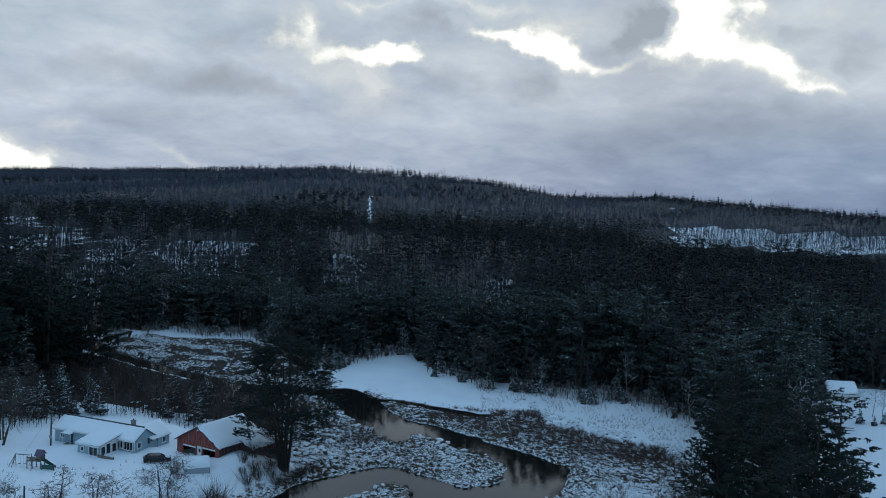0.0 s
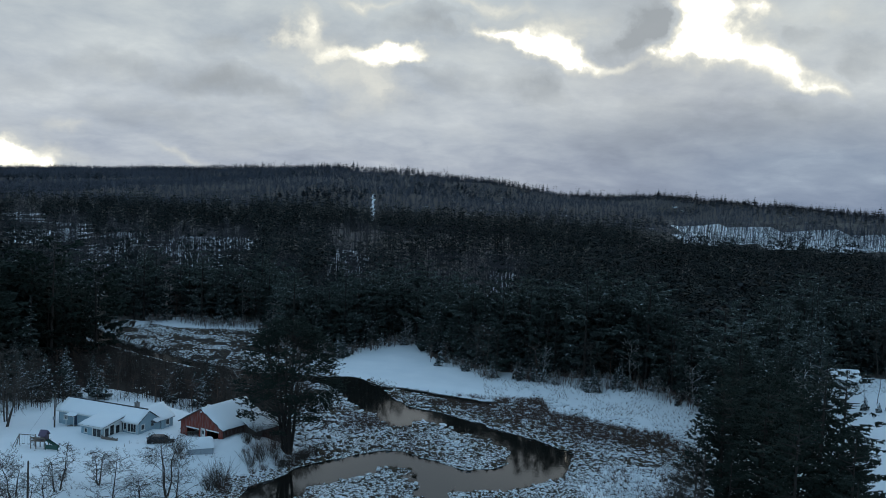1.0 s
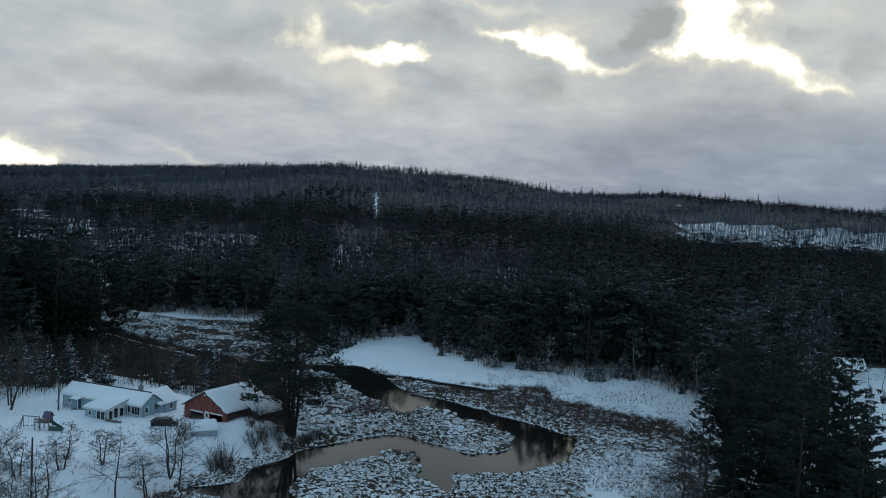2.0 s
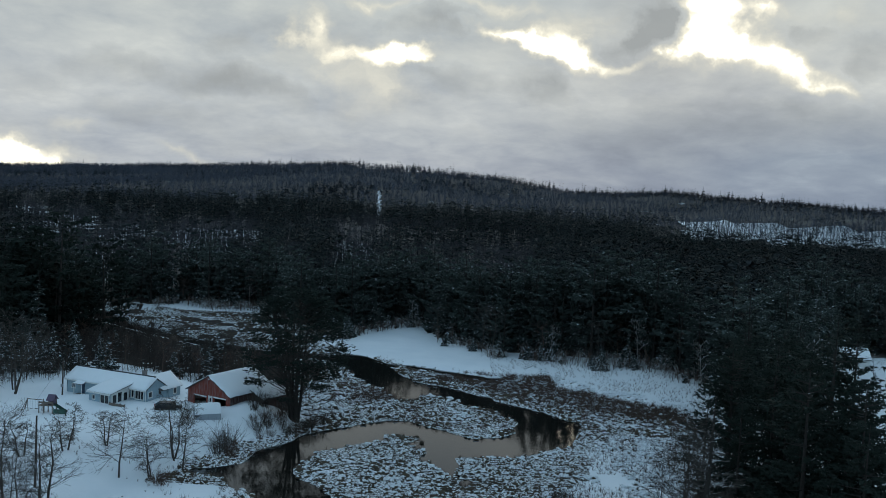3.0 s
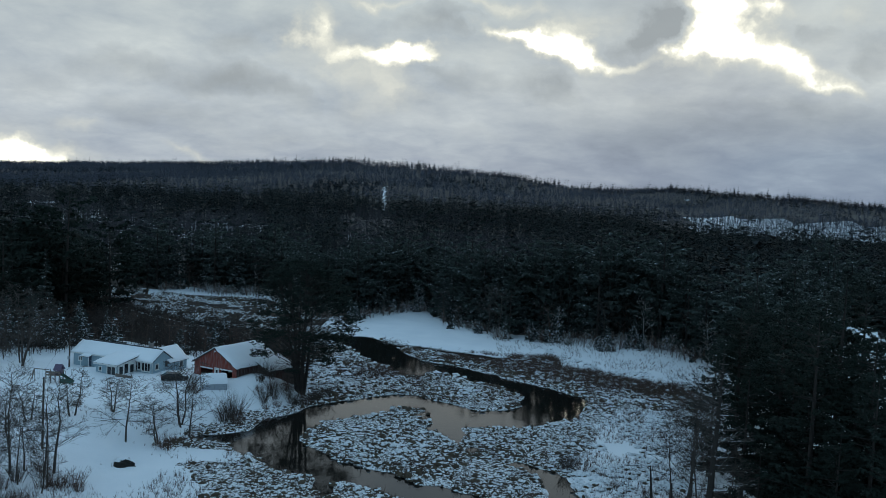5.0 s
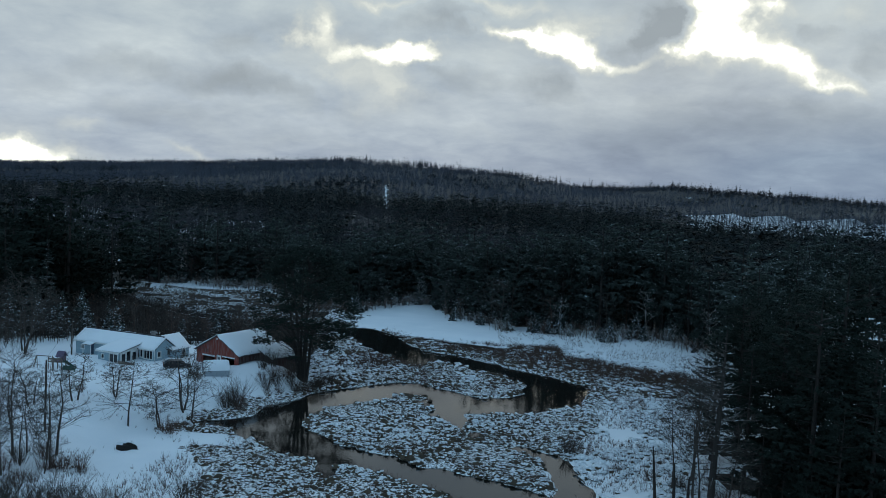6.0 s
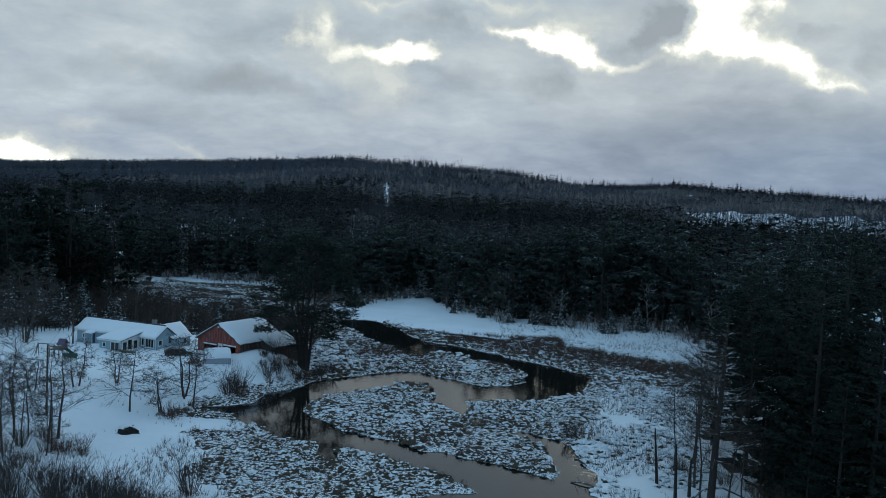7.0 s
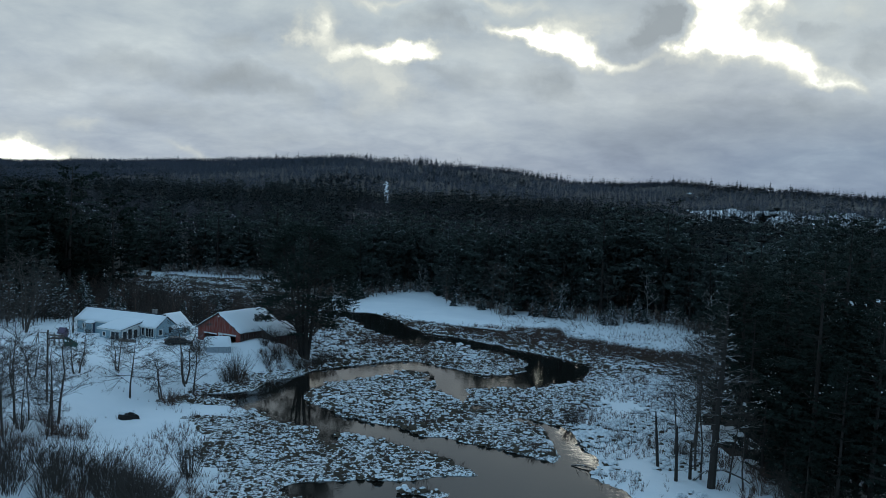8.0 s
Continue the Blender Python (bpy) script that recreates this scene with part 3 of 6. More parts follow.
# ---- mesh tools ----
class Geo:
    """Corners and faces of one mesh, with a material index a face."""

    def __init__(self):
        self.v, self.f, self.i = [], [], []

    def add(self, verts, faces, m=0):
        n = len(self.v)
        self.v += [tuple(p) for p in verts]
        self.f += [tuple(n + k for k in f) for f in faces]
        self.i += [m] * len(faces)
        return self

    def box(self, x0, x1, y0, y1, z0, z1, m=0):
        v = [(x, y, z) for z in (z0, z1) for x, y in ((x0, y0), (x1, y0), (x1, y1), (x0, y1))]
        return self.add(v, [(3, 2, 1, 0), (4, 5, 6, 7), (0, 1, 5, 4), (1, 2, 6, 5), (2, 3, 7, 6), (3, 0, 4, 7)], m)

    def prism(self, poly, y0, y1, m=0):
        """A polygon of (x, z), counter-clockwise seen from -y, drawn from y0 to y1."""
        n = len(poly)
        v = [(x, y0, z) for x, z in poly] + [(x, y1, z) for x, z in poly]
        f = [tuple(range(n)), tuple(range(2 * n - 1, n - 1, -1))] + [(k, k + n, (k + 1) % n + n, (k + 1) % n) for k in range(n)]
        return self.add(v, f, m)

    def prism_x(self, poly, x0, x1, m=0):
        """A polygon of (y, z), counter-clockwise seen from +x, drawn from x0 to x1."""
        n = len(poly)
        v = [(x0, y, z) for y, z in poly] + [(x1, y, z) for y, z in poly]
        f = [tuple(range(n - 1, -1, -1)), tuple(range(n, 2 * n))] + [(k, (k + 1) % n, (k + 1) % n + n, k + n) for k in range(n)]
        return self.add(v, f, m)

    def tube(self, pts, radii, n=6, m=0, caps=True):
        rings = []
        for k, p in enumerate(pts):
            a, b = Vector(pts[max(k - 1, 0)]), Vector(pts[min(k + 1, len(pts) - 1)])
            d = (b - a).normalized()
            s = d.cross(Vector((0, 0, 1)) if abs(d.z) < 0.9 else Vector((1, 0, 0))).normalized()
            t = d.cross(s)
            rings.append([Vector(p) + (s * math.cos(6.28319 * q / n) + t * math.sin(6.28319 * q / n)) * radii[k] for q in range(n)])
        v = [p for r in rings for p in r]
        f = [(k * n + q, (k + 1) * n + q, (k + 1) * n + (q + 1) % n, k * n + (q + 1) % n) for k in range(len(pts) - 1) for q in range(n)]
        if caps:
            f += [tuple(range(n)), tuple(range(len(v) - 1, len(v) - n - 1, -1))]
        return self.add(v, f, m)


def part(name, geo, mats, parent=None, label="", bevel=0.0, shade=False):
    me = bpy.data.meshes.new(name)
    me.from_pydata(geo.v, [], geo.f)
    for m in (mats if isinstance(mats, (tuple, list)) else (mats,)):
        me.materials.append(m)
    me.polygons.foreach_set("material_index", geo.i)
    bm = bmesh.new()
    bm.from_mesh(me)
    if bevel:
        bmesh.ops.remove_doubles(bm, verts=bm.verts, dist=0.0005)
        bmesh.ops.bevel(bm, geom=list(bm.edges), offset=bevel, segments=2, profile=0.6, affect="EDGES", clamp_overlap=True)
    bmesh.ops.recalc_face_normals(bm, faces=bm.faces)
    bm.to_mesh(me)
    bm.free()
    if shade:
        me.polygons.foreach_set("use_smooth", [True] * len(me.polygons))
    ob = new(name, me)
    if parent:
        ob.parent = parent
    return tagged(ob, label)


def thing(name, m, label, category, group=""):
    ob = new(name)
    ob.matrix_world = m
    return tagged(ob, label, category, group)


def tri_part(name, V, F, mat, parent, label=""):
    ob = new(name, fast_mesh(name, V, F, (mat,)))
    ob.parent = parent
    return tagged(ob, label)


# ---- trees ----
def needle_branch(rng, root, az, length, droop, width, segs, V, F, lift=0.0, hang=0.6):
    """A spray: a drooping spine with ragged tufts to both sides and needles hanging below it."""
    d, s = np.array([math.cos(az), math.sin(az), 0]), np.array([-math.sin(az), math.cos(az), 0])
    pts = []
    for k in range(segs + 1):
        t = k / segs
        pts.append(np.array(root) + d * length * t + np.array([0, 0, length * (lift * t - droop * t * t)]))
    for k in range(segs):
        t = (k + 0.5) / segs
        w = width * (1.15 - t * 0.8) * rng.uniform(0.6, 1.3)
        for side in (-1, 1):
            tip = pts[k] + s * side * w + d * length / segs * rng.uniform(0.5, 1.3) + np.array([0, 0, rng.uniform(-0.45, 0.15) * w])
            n = len(V)
            V += [pts[k], pts[k + 1] + np.array([0, 0, 0.02]), tip]
            F.append((n, n + 1, n + 2) if side < 0 else (n, n + 2, n + 1))
        n = len(V)
        low = (pts[k] * 0.5 + pts[k + 1] * 0.5) + s * rng.uniform(-0.5, 0.5) * w + np.array([0, 0, -hang * w * rng.uniform(0.7, 1.6)])
        V += [pts[k] + np.array([0, 0, 0.1 * w]), pts[k + 1] + np.array([0, 0, 0.05 * w]), low]
        F.append((n, n + 1, n + 2))


def spruce_arrays(rng, height, radius, whorls, per, segs, bare=0.05, hang=0.8):
    """Crown of a narrow conifer, base at the origin."""
    V, F = [], []
    for k in range(whorls):
        t = k / (whorls - 1)
        z = height * (bare + (0.96 - bare) * t ** 0.92)
        reach = radius * (1 - t) ** 0.8 + 0.15
        for q in range(max(3, int(per * (1.15 - 0.6 * t)))):
            az, L = rng.uniform(0, 6.283), reach * rng.uniform(0.6, 1.15)
            needle_branch(rng, (0, 0, z + rng.uniform(-0.4, 0.4)), az, L, rng.uniform(0.2, 0.5), max(0.3, L * 0.45), segs, V, F, 0.1, hang)
    n = len(V)
    for q in range(3):
        a = q * 2.1
        V += [(0.25 * math.cos(a), 0.25 * math.sin(a), height * 0.9), (-0.25 * math.cos(a), -0.25 * math.sin(a), height * 0.9), (0, 0, height)]
        F.append((n + 3 * q, n + 3 * q + 1, n + 3 * q + 2))
    return np.array(V), np.array(F)


def pine_arrays(rng, height, radius, limbs, segs, low=0.3, ragged=0.35, sprays=5, fat=1.0, fine=1.0):
    """Crown of an old white pine: level limbs in tiers that carry flat plumes, rounded at the top."""
    V, F = [], []
    tiers = max(5, limbs // 5)
    for k in range(limbs):
        t = min(1.0, max(0.0, (k * tiers // limbs + 0.5 + rng.uniform(-0.22, 0.22)) / tiers))
        z = height * (low + (0.97 - low) * t)
        reach = radius * (0.72 + 0.75 * t - 1.12 * t ** 3) * rng.uniform(1 - ragged, 1 + ragged)
        az = rng.uniform(0, 6.283)
        d, s = np.array([math.cos(az), math.sin(az), 0]), np.array([-math.sin(az), math.cos(az), 0])
        tilt = rng.uniform(0.0, 0.28) + 0.25 * t
        for q in range(sprays):
            a = rng.uniform(0.15, 1.0)
            root = d * reach * a * 0.8 + s * rng.uniform(-0.28, 0.28) * reach * a + np.array([0, 0, z + reach * tilt * a + rng.uniform(-0.16, 0.16)])
            needle_branch(rng, root, az + rng.uniform(-0.9, 0.9), max(0.8 * fine, reach * rng.uniform(0.25, 0.45) * fine), 0.12, max(0.45 * fine, reach * 0.2 * fine) * fat, segs, V, F, rng.uniform(0.05, 0.35), 0.75)
    return np.array(V), np.array(F)


def joined(*pieces):
    V, F, n = [], [], 0
    for v, f in pieces:
        V.append(v)
        F.append(f + n)
        n += len(v)
    return np.concatenate(V), np.concatenate(F)


def trunk_geo(rng, height, r, lean=0.02, n=6):
    dx, dy = rng.uniform(-lean, lean) * height, rng.uniform(-lean, lean) * height
    return Geo().tube([(0, 0, -0.6), (dx * 0.15, dy * 0.15, height * 0.2), (dx * 0.5, dy * 0.5, height * 0.6), (dx, dy, height)], [r * 1.25, r * 0.9, r * 0.55, r * 0.08], n)


def limb_set(rng, g, p, d, length, r, depth, spread, twig, m=0, droop=0.0):
    """A limb that forks down to twigs."""
    p, d = Vector(p), Vector(d).normalized()
    steps = 3 if depth else 2
    pts, rad = [p], [r]
    for k in range(steps):
        d = (d + Vector((rng.uniform(-1, 1), rng.uniform(-1, 1), rng.uniform(-0.5, 0.7) - droop)) * 0.16).normalized()
        p = p + d * length / steps
        pts.append(p)
        rad.append(max(r * (1 - 0.8 * (k + 1) / steps), twig * 0.6))
    g.tube(pts, rad, 3, m, False)
    if depth <= 0:
        return
    for k in range(rng.integers(4, 7)):
        t = rng.uniform(0.15, 0.98)
        q = pts[min(int(t * steps), steps - 1)].lerp(pts[min(int(t * steps) + 1, steps)], t * steps % 1)
        side = Vector((rng.uniform(-1, 1), rng.uniform(-1, 1), rng.uniform(-0.35, 0.6))).normalized()
        limb_set(rng, g, q, d * (1 - spread) + side * spread, length * rng.uniform(0.4, 0.75) * (1.2 - 0.6 * t), max(r * 0.45, twig), depth - 1, spread, twig, m, droop)


def bare_tree(name, rng, height, r, depth, spread, mat, label, group, stems=1, twig=0.02, category="tree", low=0.22, wide=1.0, droop=0.0):
    ob = thing(name, Matrix.Identity(4), label, category, group)
    crown = Geo()
    for s in range(stems):
        lean = Vector((rng.uniform(-0.25, 0.25), rng.uniform(-0.25, 0.25), 1)) if stems > 1 else Vector((rng.uniform(-0.08, 0.08), rng.uniform(-0.08, 0.08), 1))
        h = height * rng.uniform(0.75, 1.0) if stems > 1 else height
        base = Vector((rng.uniform(-0.25, 0.25), rng.uniform(-0.25, 0.25), -0.4)) if stems > 1 else Vector((0, 0, -0.4))
        pts = [base + lean * h * t + Vector((rng.uniform(-1, 1), rng.uniform(-1, 1), 0)) * 0.025 * h * (t > 0) for t in (0, 0.3, 0.6, 0.85, 1.0)]
        part("trunk", Geo().tube(pts, [r * 1.2, r * 0.85, r * 0.6, r * 0.35, twig], 6), mat, ob)
        for k in range(int((12 + depth * 3) / stems ** 0.5)):
            t = low + (1 - low) * (k + rng.uniform(0, 1)) / int((12 + depth * 3) / stems ** 0.5)
            j = min(int(t * 4), 3)
            p = pts[j].lerp(pts[j + 1], t * 4 % 1 if t < 1 else 1)
            az = k * 2.4 + rng.uniform(-0.5, 0.5)
            side = Vector((math.cos(az), math.sin(az), rng.uniform(0.15, 0.9)))
            limb_set(rng, crown, p, side, wide * h * rng.uniform(0.28, 0.46) * (1.2 - 0.75 * t), max(r * 0.4 * (1.2 - t), twig), depth, spread, twig, 0, droop)
    part("crown", crown, mat, ob)
    return ob


def thicket(rng, height, stems, mat, label, group):
    """A shrub of many upright whips with a few side twigs."""
    ob = thing("shrub", Matrix.Identity(4), label, "shrub", group)
    g = Geo()
    for k in range(stems):
        a, lean = rng.uniform(0, 6.283), rng.uniform(0.02, 0.75)
        if k % 3 == 1:
            limb_set(rng, g, (math.cos(a) * rng.uniform(0, 0.5), math.sin(a) * rng.uniform(0, 0.5), -0.2), (math.cos(a) * lean, math.sin(a) * lean, 1), height * rng.uniform(0.6, 0.95), 0.03, 1, 0.42, 0.011)
            continue
        h = height * rng.uniform(0.55, 1.0)
        b = Vector((math.cos(a) * rng.uniform(0, 0.9), math.sin(a) * rng.uniform(0, 0.9), -0.2))
        bend = rng.uniform(-0.08, 0.08)
        pts = [b + Vector((math.cos(a) * lean * h * t ** 1.3 + bend * h * math.sin(3 * t), math.sin(a) * lean * h * t ** 1.3, h * t)) for t in (0, 0.4, 0.75, 1.0)]
        g.tube(pts, [0.028, 0.022, 0.015, 0.006], 3, 0, False)
        for q in range(5):
            t = rng.uniform(0.3, 0.9)
            j = 0 if t < 0.4 else 1 if t < 0.75 else 2
            p = pts[j].lerp(pts[j + 1], 0.5)
            d = Vector((rng.uniform(-1, 1), rng.uniform(-1, 1), rng.uniform(0.5, 1.6))).normalized()
            L = h * rng.uniform(0.15, 0.35)
            g.tube([p, p + d * L], [0.012, 0.006], 3, 0, False)
    part("stemwork", g, mat, ob)
    return ob


def spruce(rng, height, radius, label, group, whorls=20, per=11, segs=2, mat=None):
    ob = thing("spruce_tree", Matrix.Identity(4), label, "tree", group)
    part("trunk", trunk_geo(rng, height * 0.97, height * 0.012), M_BARK, ob)
    V, F = spruce_arrays(rng, height, radius, whorls, per, segs)
    tri_part("crown", V, F, mat or M_SPRUCE, ob)
    return ob


def pine(rng, height, radius, label, group, limbs=46, segs=2, low=0.3, fat=1.0, sprays=5, fine=1.0, bare=26, mat=None):
    ob = thing("pine_tree", Matrix.Identity(4), label, "tree", group)
    g = trunk_geo(rng, height * 0.98, height * 0.013, n=7)
    for k in range(bare):
        t = rng.uniform(low * 0.55, 0.92)
        az, L = rng.uniform(0, 6.283), radius * rng.uniform(0.5, 0.95) * (1.1 - 0.6 * t)
        z = height * t
        g.tube([(0, 0, z), (math.cos(az) * L * 0.5, math.sin(az) * L * 0.5, z + 0.1 * L), (math.cos(az) * L, math.sin(az) * L, z + 0.22 * L)], [0.09, 0.06, 0.025], 3, 0, False)
    part("trunk", g, M_BARK, ob)
    V, F = pine_arrays(rng, height, radius, limbs, segs, low, sprays=sprays, fat=fat, fine=fine)
    tri_part("crown", V, F, mat or M_PINE, ob)
    return ob


def scatter(rng, x0, x1, y0, y1, step, ok):
    xs, ys = np.meshgrid(np.arange(x0, x1, step), np.arange(y0, y1, step))
    xs = xs.ravel() + rng.uniform(-0.5, 0.5, xs.size) * step
    ys = ys.ravel() + rng.uniform(-0.5, 0.5, ys.size) * step
    keep = ok(xs, ys)
    return xs[keep], ys[keep]


def crown_normals(V, F):
    """Turns faces outward and gives each corner the direction of a rounded crown."""
    top = V[:, 2].max()
    N = np.stack([V[:, 0], V[:, 1], (V[:, 2] - 0.35 * top) * 0.45 + 0.9], 1)
    N = N / np.linalg.norm(N, axis=1)[:, None]
    tri = V[F]
    g = np.cross(tri[:, 1] - tri[:, 0], tri[:, 2] - tri[:, 0])
    back = (g * N[F].mean(1)).sum(1) < 0
    F = F.copy()
    F[back] = F[back][:, ::-1]
    return N, F


def spread_stuff(name, protos, xs, ys, sizes, mat, label, category, rng, z=None, squash=None, shade=False, crowns=False):
    """Many small copies of a few shapes, joined into one mesh."""
    z = ground_z(xs, ys) if z is None else z
    Vs, Fs, Ns, base = [], [], [], 0
    pick = rng.integers(0, len(protos), len(xs))
    for k, (V, F) in enumerate(protos):
        w = np.where(pick == k)[0]
        if not len(w):
            continue
        a = rng.uniform(0, 6.283, len(w))
        if crowns:
            N, F = crown_normals(V, F)
            ca, sa = np.cos(a)[:, None], np.sin(a)[:, None]
            Ns.append(np.stack([N[None, :, 0] * ca - N[None, :, 1] * sa, N[None, :, 0] * sa + N[None, :, 1] * ca, np.broadcast_to(N[None, :, 2], (len(w), len(V)))], -1).reshape(-1, 3))
        c, s = np.cos(a)[:, None] * sizes[w][:, None], np.sin(a)[:, None] * sizes[w][:, None]
        px, py = V[None, :, 0] * c - V[None, :, 1] * s + xs[w][:, None], V[None, :, 0] * s + V[None, :, 1] * c + ys[w][:, None]
        hz = sizes[w] if squash is None else sizes[w] * squash[w]
        pz = V[None, :, 2] * hz[:, None] + z[w][:, None]
        Vs.append(np.stack([px, py, pz], -1).reshape(-1, 3))
        Fs.append((F[None] + (np.arange(len(w)) * len(V))[:, None, None] + base).reshape(-1, F.shape[1]))
        base += len(w) * len(V)
    me = fast_mesh(name, np.concatenate(Vs), np.concatenate(Fs), (mat,), None, shade or crowns)
    if crowns:
        me.normals_split_custom_set_from_vertices(np.concatenate(Ns).astype(np.float32))
    return tagged(new(name, me), label, category, kind="stuff")


def bare_arrays(rng, height, spread, n, width, low=0.25, stem=3.0):
    """A cheap bare tree: a stem and rising twig blades."""
    V, F = [], []

    def blade(a, b, w):
        a, b = np.array(a, float), np.array(b, float)
        d = b - a
        s = np.cross(d, [rng.uniform(-1, 1), rng.uniform(-1, 1), 0.2])
        s = s / (np.linalg.norm(s) + 1e-9) * w
        k = len(V)
        V.extend([a - s, a + s, b])
        F.append((k, k + 1, k + 2))
    top = np.array([rng.uniform(-0.6, 0.6), rng.uniform(-0.6, 0.6), height])
    blade((0, 0, -0.5), top, width * stem)
    blade((0, 0, -0.5), top, width * stem)
    for q in range(n):
        t = rng.uniform(low, 0.95)
        a = top * t
        L = height * spread * (1.15 - t) * rng.uniform(0.5, 1.2)
        az = rng.uniform(0, 6.283)
        b = a + np.array([math.cos(az) * L, math.sin(az) * L, L * rng.uniform(0.5, 1.4)])
        blade(a, b, width)
        for e in range(2):
            m = a + (b - a) * rng.uniform(0.3, 0.8)
            az2 = az + rng.uniform(-1, 1)
            blade(m, m + np.array([math.cos(az2), math.sin(az2), rng.uniform(0.4, 1.4)]) * L * 0.45, width * 0.7)
    return np.array(V), np.array(F)


# ---- woods ----
def woods_ok(x, y):
    return (y > forest_edge(x)) & ~in_clearing(x, y) & (shore(x, y) > 2.5)


def build_edge_brush(rng):
    twigs = [bare_arrays(rng, 3.0, 0.4, 16, 0.03, 0.08) for k in range(4)]
    xs, ys = scatter(rng, -140, 90, 140, 300, 1.25, lambda x, y: (y > forest_edge(x) - 3.5) & (shore(x, y) > 1) & (y < forest_edge(x) + 7) & (vnoise(x, y, 5, 51) > 0.36) & ~in_clearing(x, y))
    half = rng.random(len(xs)) < 0.45
    spread_stuff("edge_brush", twigs, xs[half], ys[half], rng.uniform(0.5, 1.4, half.sum()), M_BROWN, "leafless brown brush at the edge of the wood", "brush", rng)
    spread_stuff("edge_brush", twigs, xs[~half], ys[~half], rng.uniform(0.5, 1.3, (~half).sum()), M_PALE, "snowy leafless brush at the edge of the wood", "brush", rng)
    tall = [bare_arrays(rng, 7, 0.4, 16, 0.027, 0.06) for k in range(6)]
    belt = lambda x, y: (y > np.interp(x, [-140, -92, -80, -75, -60, -40, -30], [140, 150, 156, 170, 173, 170, 158])) & (y < np.interp(x, [-140, -106, -70, -45, -30], [268, 243, 219, 206, 196])) & (shore(x, y) > 0.8)
    xs, ys = scatter(rng, -150, -30, 145, 262, 1.35, lambda x, y: belt(x, y) & (vnoise(x, y, 7, 52) > 0.34))
    spread_stuff("alder_brush", tall, xs, ys, rng.uniform(0.4, 1.0, len(xs)) * np.where((ys > 178) | (xs < -72), 1.1, 0.7), M_ALDER, "dense leafless alder brush between house and river", "brush", rng)


def build_woods():
    rng = np.random.default_rng(11)
    # the edge of the wood: single trees
    group = "trees along the edge of the wood"
    protos = [spruce(rng, h, r, "tall dark spruce dusted with snow at the wood's edge", group, 18, 9) for h, r in ((19, 3.7), (16, 3.4), (22, 4.1), (12, 2.9))]
    protos += [pine(rng, h, r, "dark white pine at the edge of the wood", group, 54, 2, lo, 1.1, 5, 0.95, 0, M_EDGEPINE) for h, r, lo in ((23, 5.2, 0.10), (19, 4.8, 0.06), (25, 5.6, 0.14))]
    protos += [pine(rng, h, r, "tall dark white pine west of the house", group, 60, 2, 0.12, 1.1, 6, 0.9, 0, M_PINE) for h, r in ((24, 5.6), (20, 5.0))]
    small = [spruce(rng, h, r, "small young spruce with snow on its branches", "young spruces on the snow", 11, 9, 2, M_YOUNG) for h, r in ((4.5, 1.5), (6.5, 1.9))]
    grey = [bare_tree("bare_tree", rng, h, 0.13, 1, 0.6, mt, lb, "bare trees at the edge of the wood", twig=0.035)
            for h, mt, lb in ((12, M_TWIG, "leafless grey tree among the evergreens"), (10, M_BROWN, "leafless brown tree beside the evergreens"), (13, M_PALE, "pale leafless tree with snow along its branches"))]
    used = set()

    def stand(proto, x, y, size):
        m = Matrix.Translation((x, y, z_at(x, y) - 0.1)) @ Matrix.Rotation(rng.uniform(0, 6.283), 4, "Z")
        if proto not in used:
            used.add(proto)
            proto.matrix_world = m
            proto.scale = (size, size, size)
            return
        c = copy_thing(proto, m)
        c.scale = (size, size, size)

    xs, ys = scatter(rng, -190, 150, 150, 330, 4.7, lambda x, y: woods_ok(x, y) & (y > forest_edge(x) + 1.5) & ((y < forest_edge(x) + 34) | (x > 0.40 * y) & (y < 246)) & (np.abs(x) < y * 0.60 + 6))
    for x, y in zip(xs, ys):
        e = y - float(forest_edge(x))
        roll = rng.random()
        if e < 9 and rng.random() < 0.25:
            continue
        if e < 9 and roll < 0.40:
            stand(small[rng.integers(2)], x, y, rng.uniform(0.7, 1.7))
        elif roll < 0.44:
            stand(protos[rng.integers(4)], x, y, rng.uniform(0.8, 1.15))
        elif roll < 0.78 - 0.2 * (e < 6):
            stand(protos[4 + rng.integers(3)], x, y, rng.uniform(0.8, 1.1))
        else:
            stand(grey[rng.choice(3, p=[0.45, 0.25, 0.30])], x, y, rng.uniform(0.7, 1.2))
    fx, fy = scatter(rng, -34, 74, 185, 300, 4.4, lambda x, y: woods_ok(x, y) & (y > forest_edge(x) + 8) & (y < forest_edge(x) + 24))
    for x, y in zip(fx, fy):
        stand(protos[rng.choice([0, 4, 5, 6])], x, y, rng.uniform(0.95, 1.15) + 0.1 * (x > 22) - 0.18 * (x < 2))
    # young growth and pale leafless trees before the wood
    xs, ys = scatter(rng, -34, 66, 170, 280, 2.9, lambda x, y: (y > forest_edge(x) - 2.5) & (y < forest_edge(x) + 2.5) & (shore(x, y) > 2.5) & ~in_clearing(x, y))
    for x, y in zip(xs, ys):
        roll = rng.random()
        if roll < 0.45:
            stand(small[rng.integers(2)], x, y, rng.uniform(0.35, 1.25))
        elif roll < 0.68:
            stand(grey[rng.choice(3, p=[0.35, 0.15, 0.5])], x, y, rng.uniform(0.35, 0.8))
    # trees between the house and the upper river
    belt = lambda x, y: (y > np.interp(x, [-140, -90, -60, -40], [150, 166, 172, 168])) & (y < np.interp(x, [-140, -106, -70, -45, -36], [262, 232, 206, 192, 176])) & (shore(x, y) > 3) & (np.abs(x) < y * 0.6 + 6)
    xs, ys = scatter(rng, -150, -36, 145, 262, 4.3, belt)
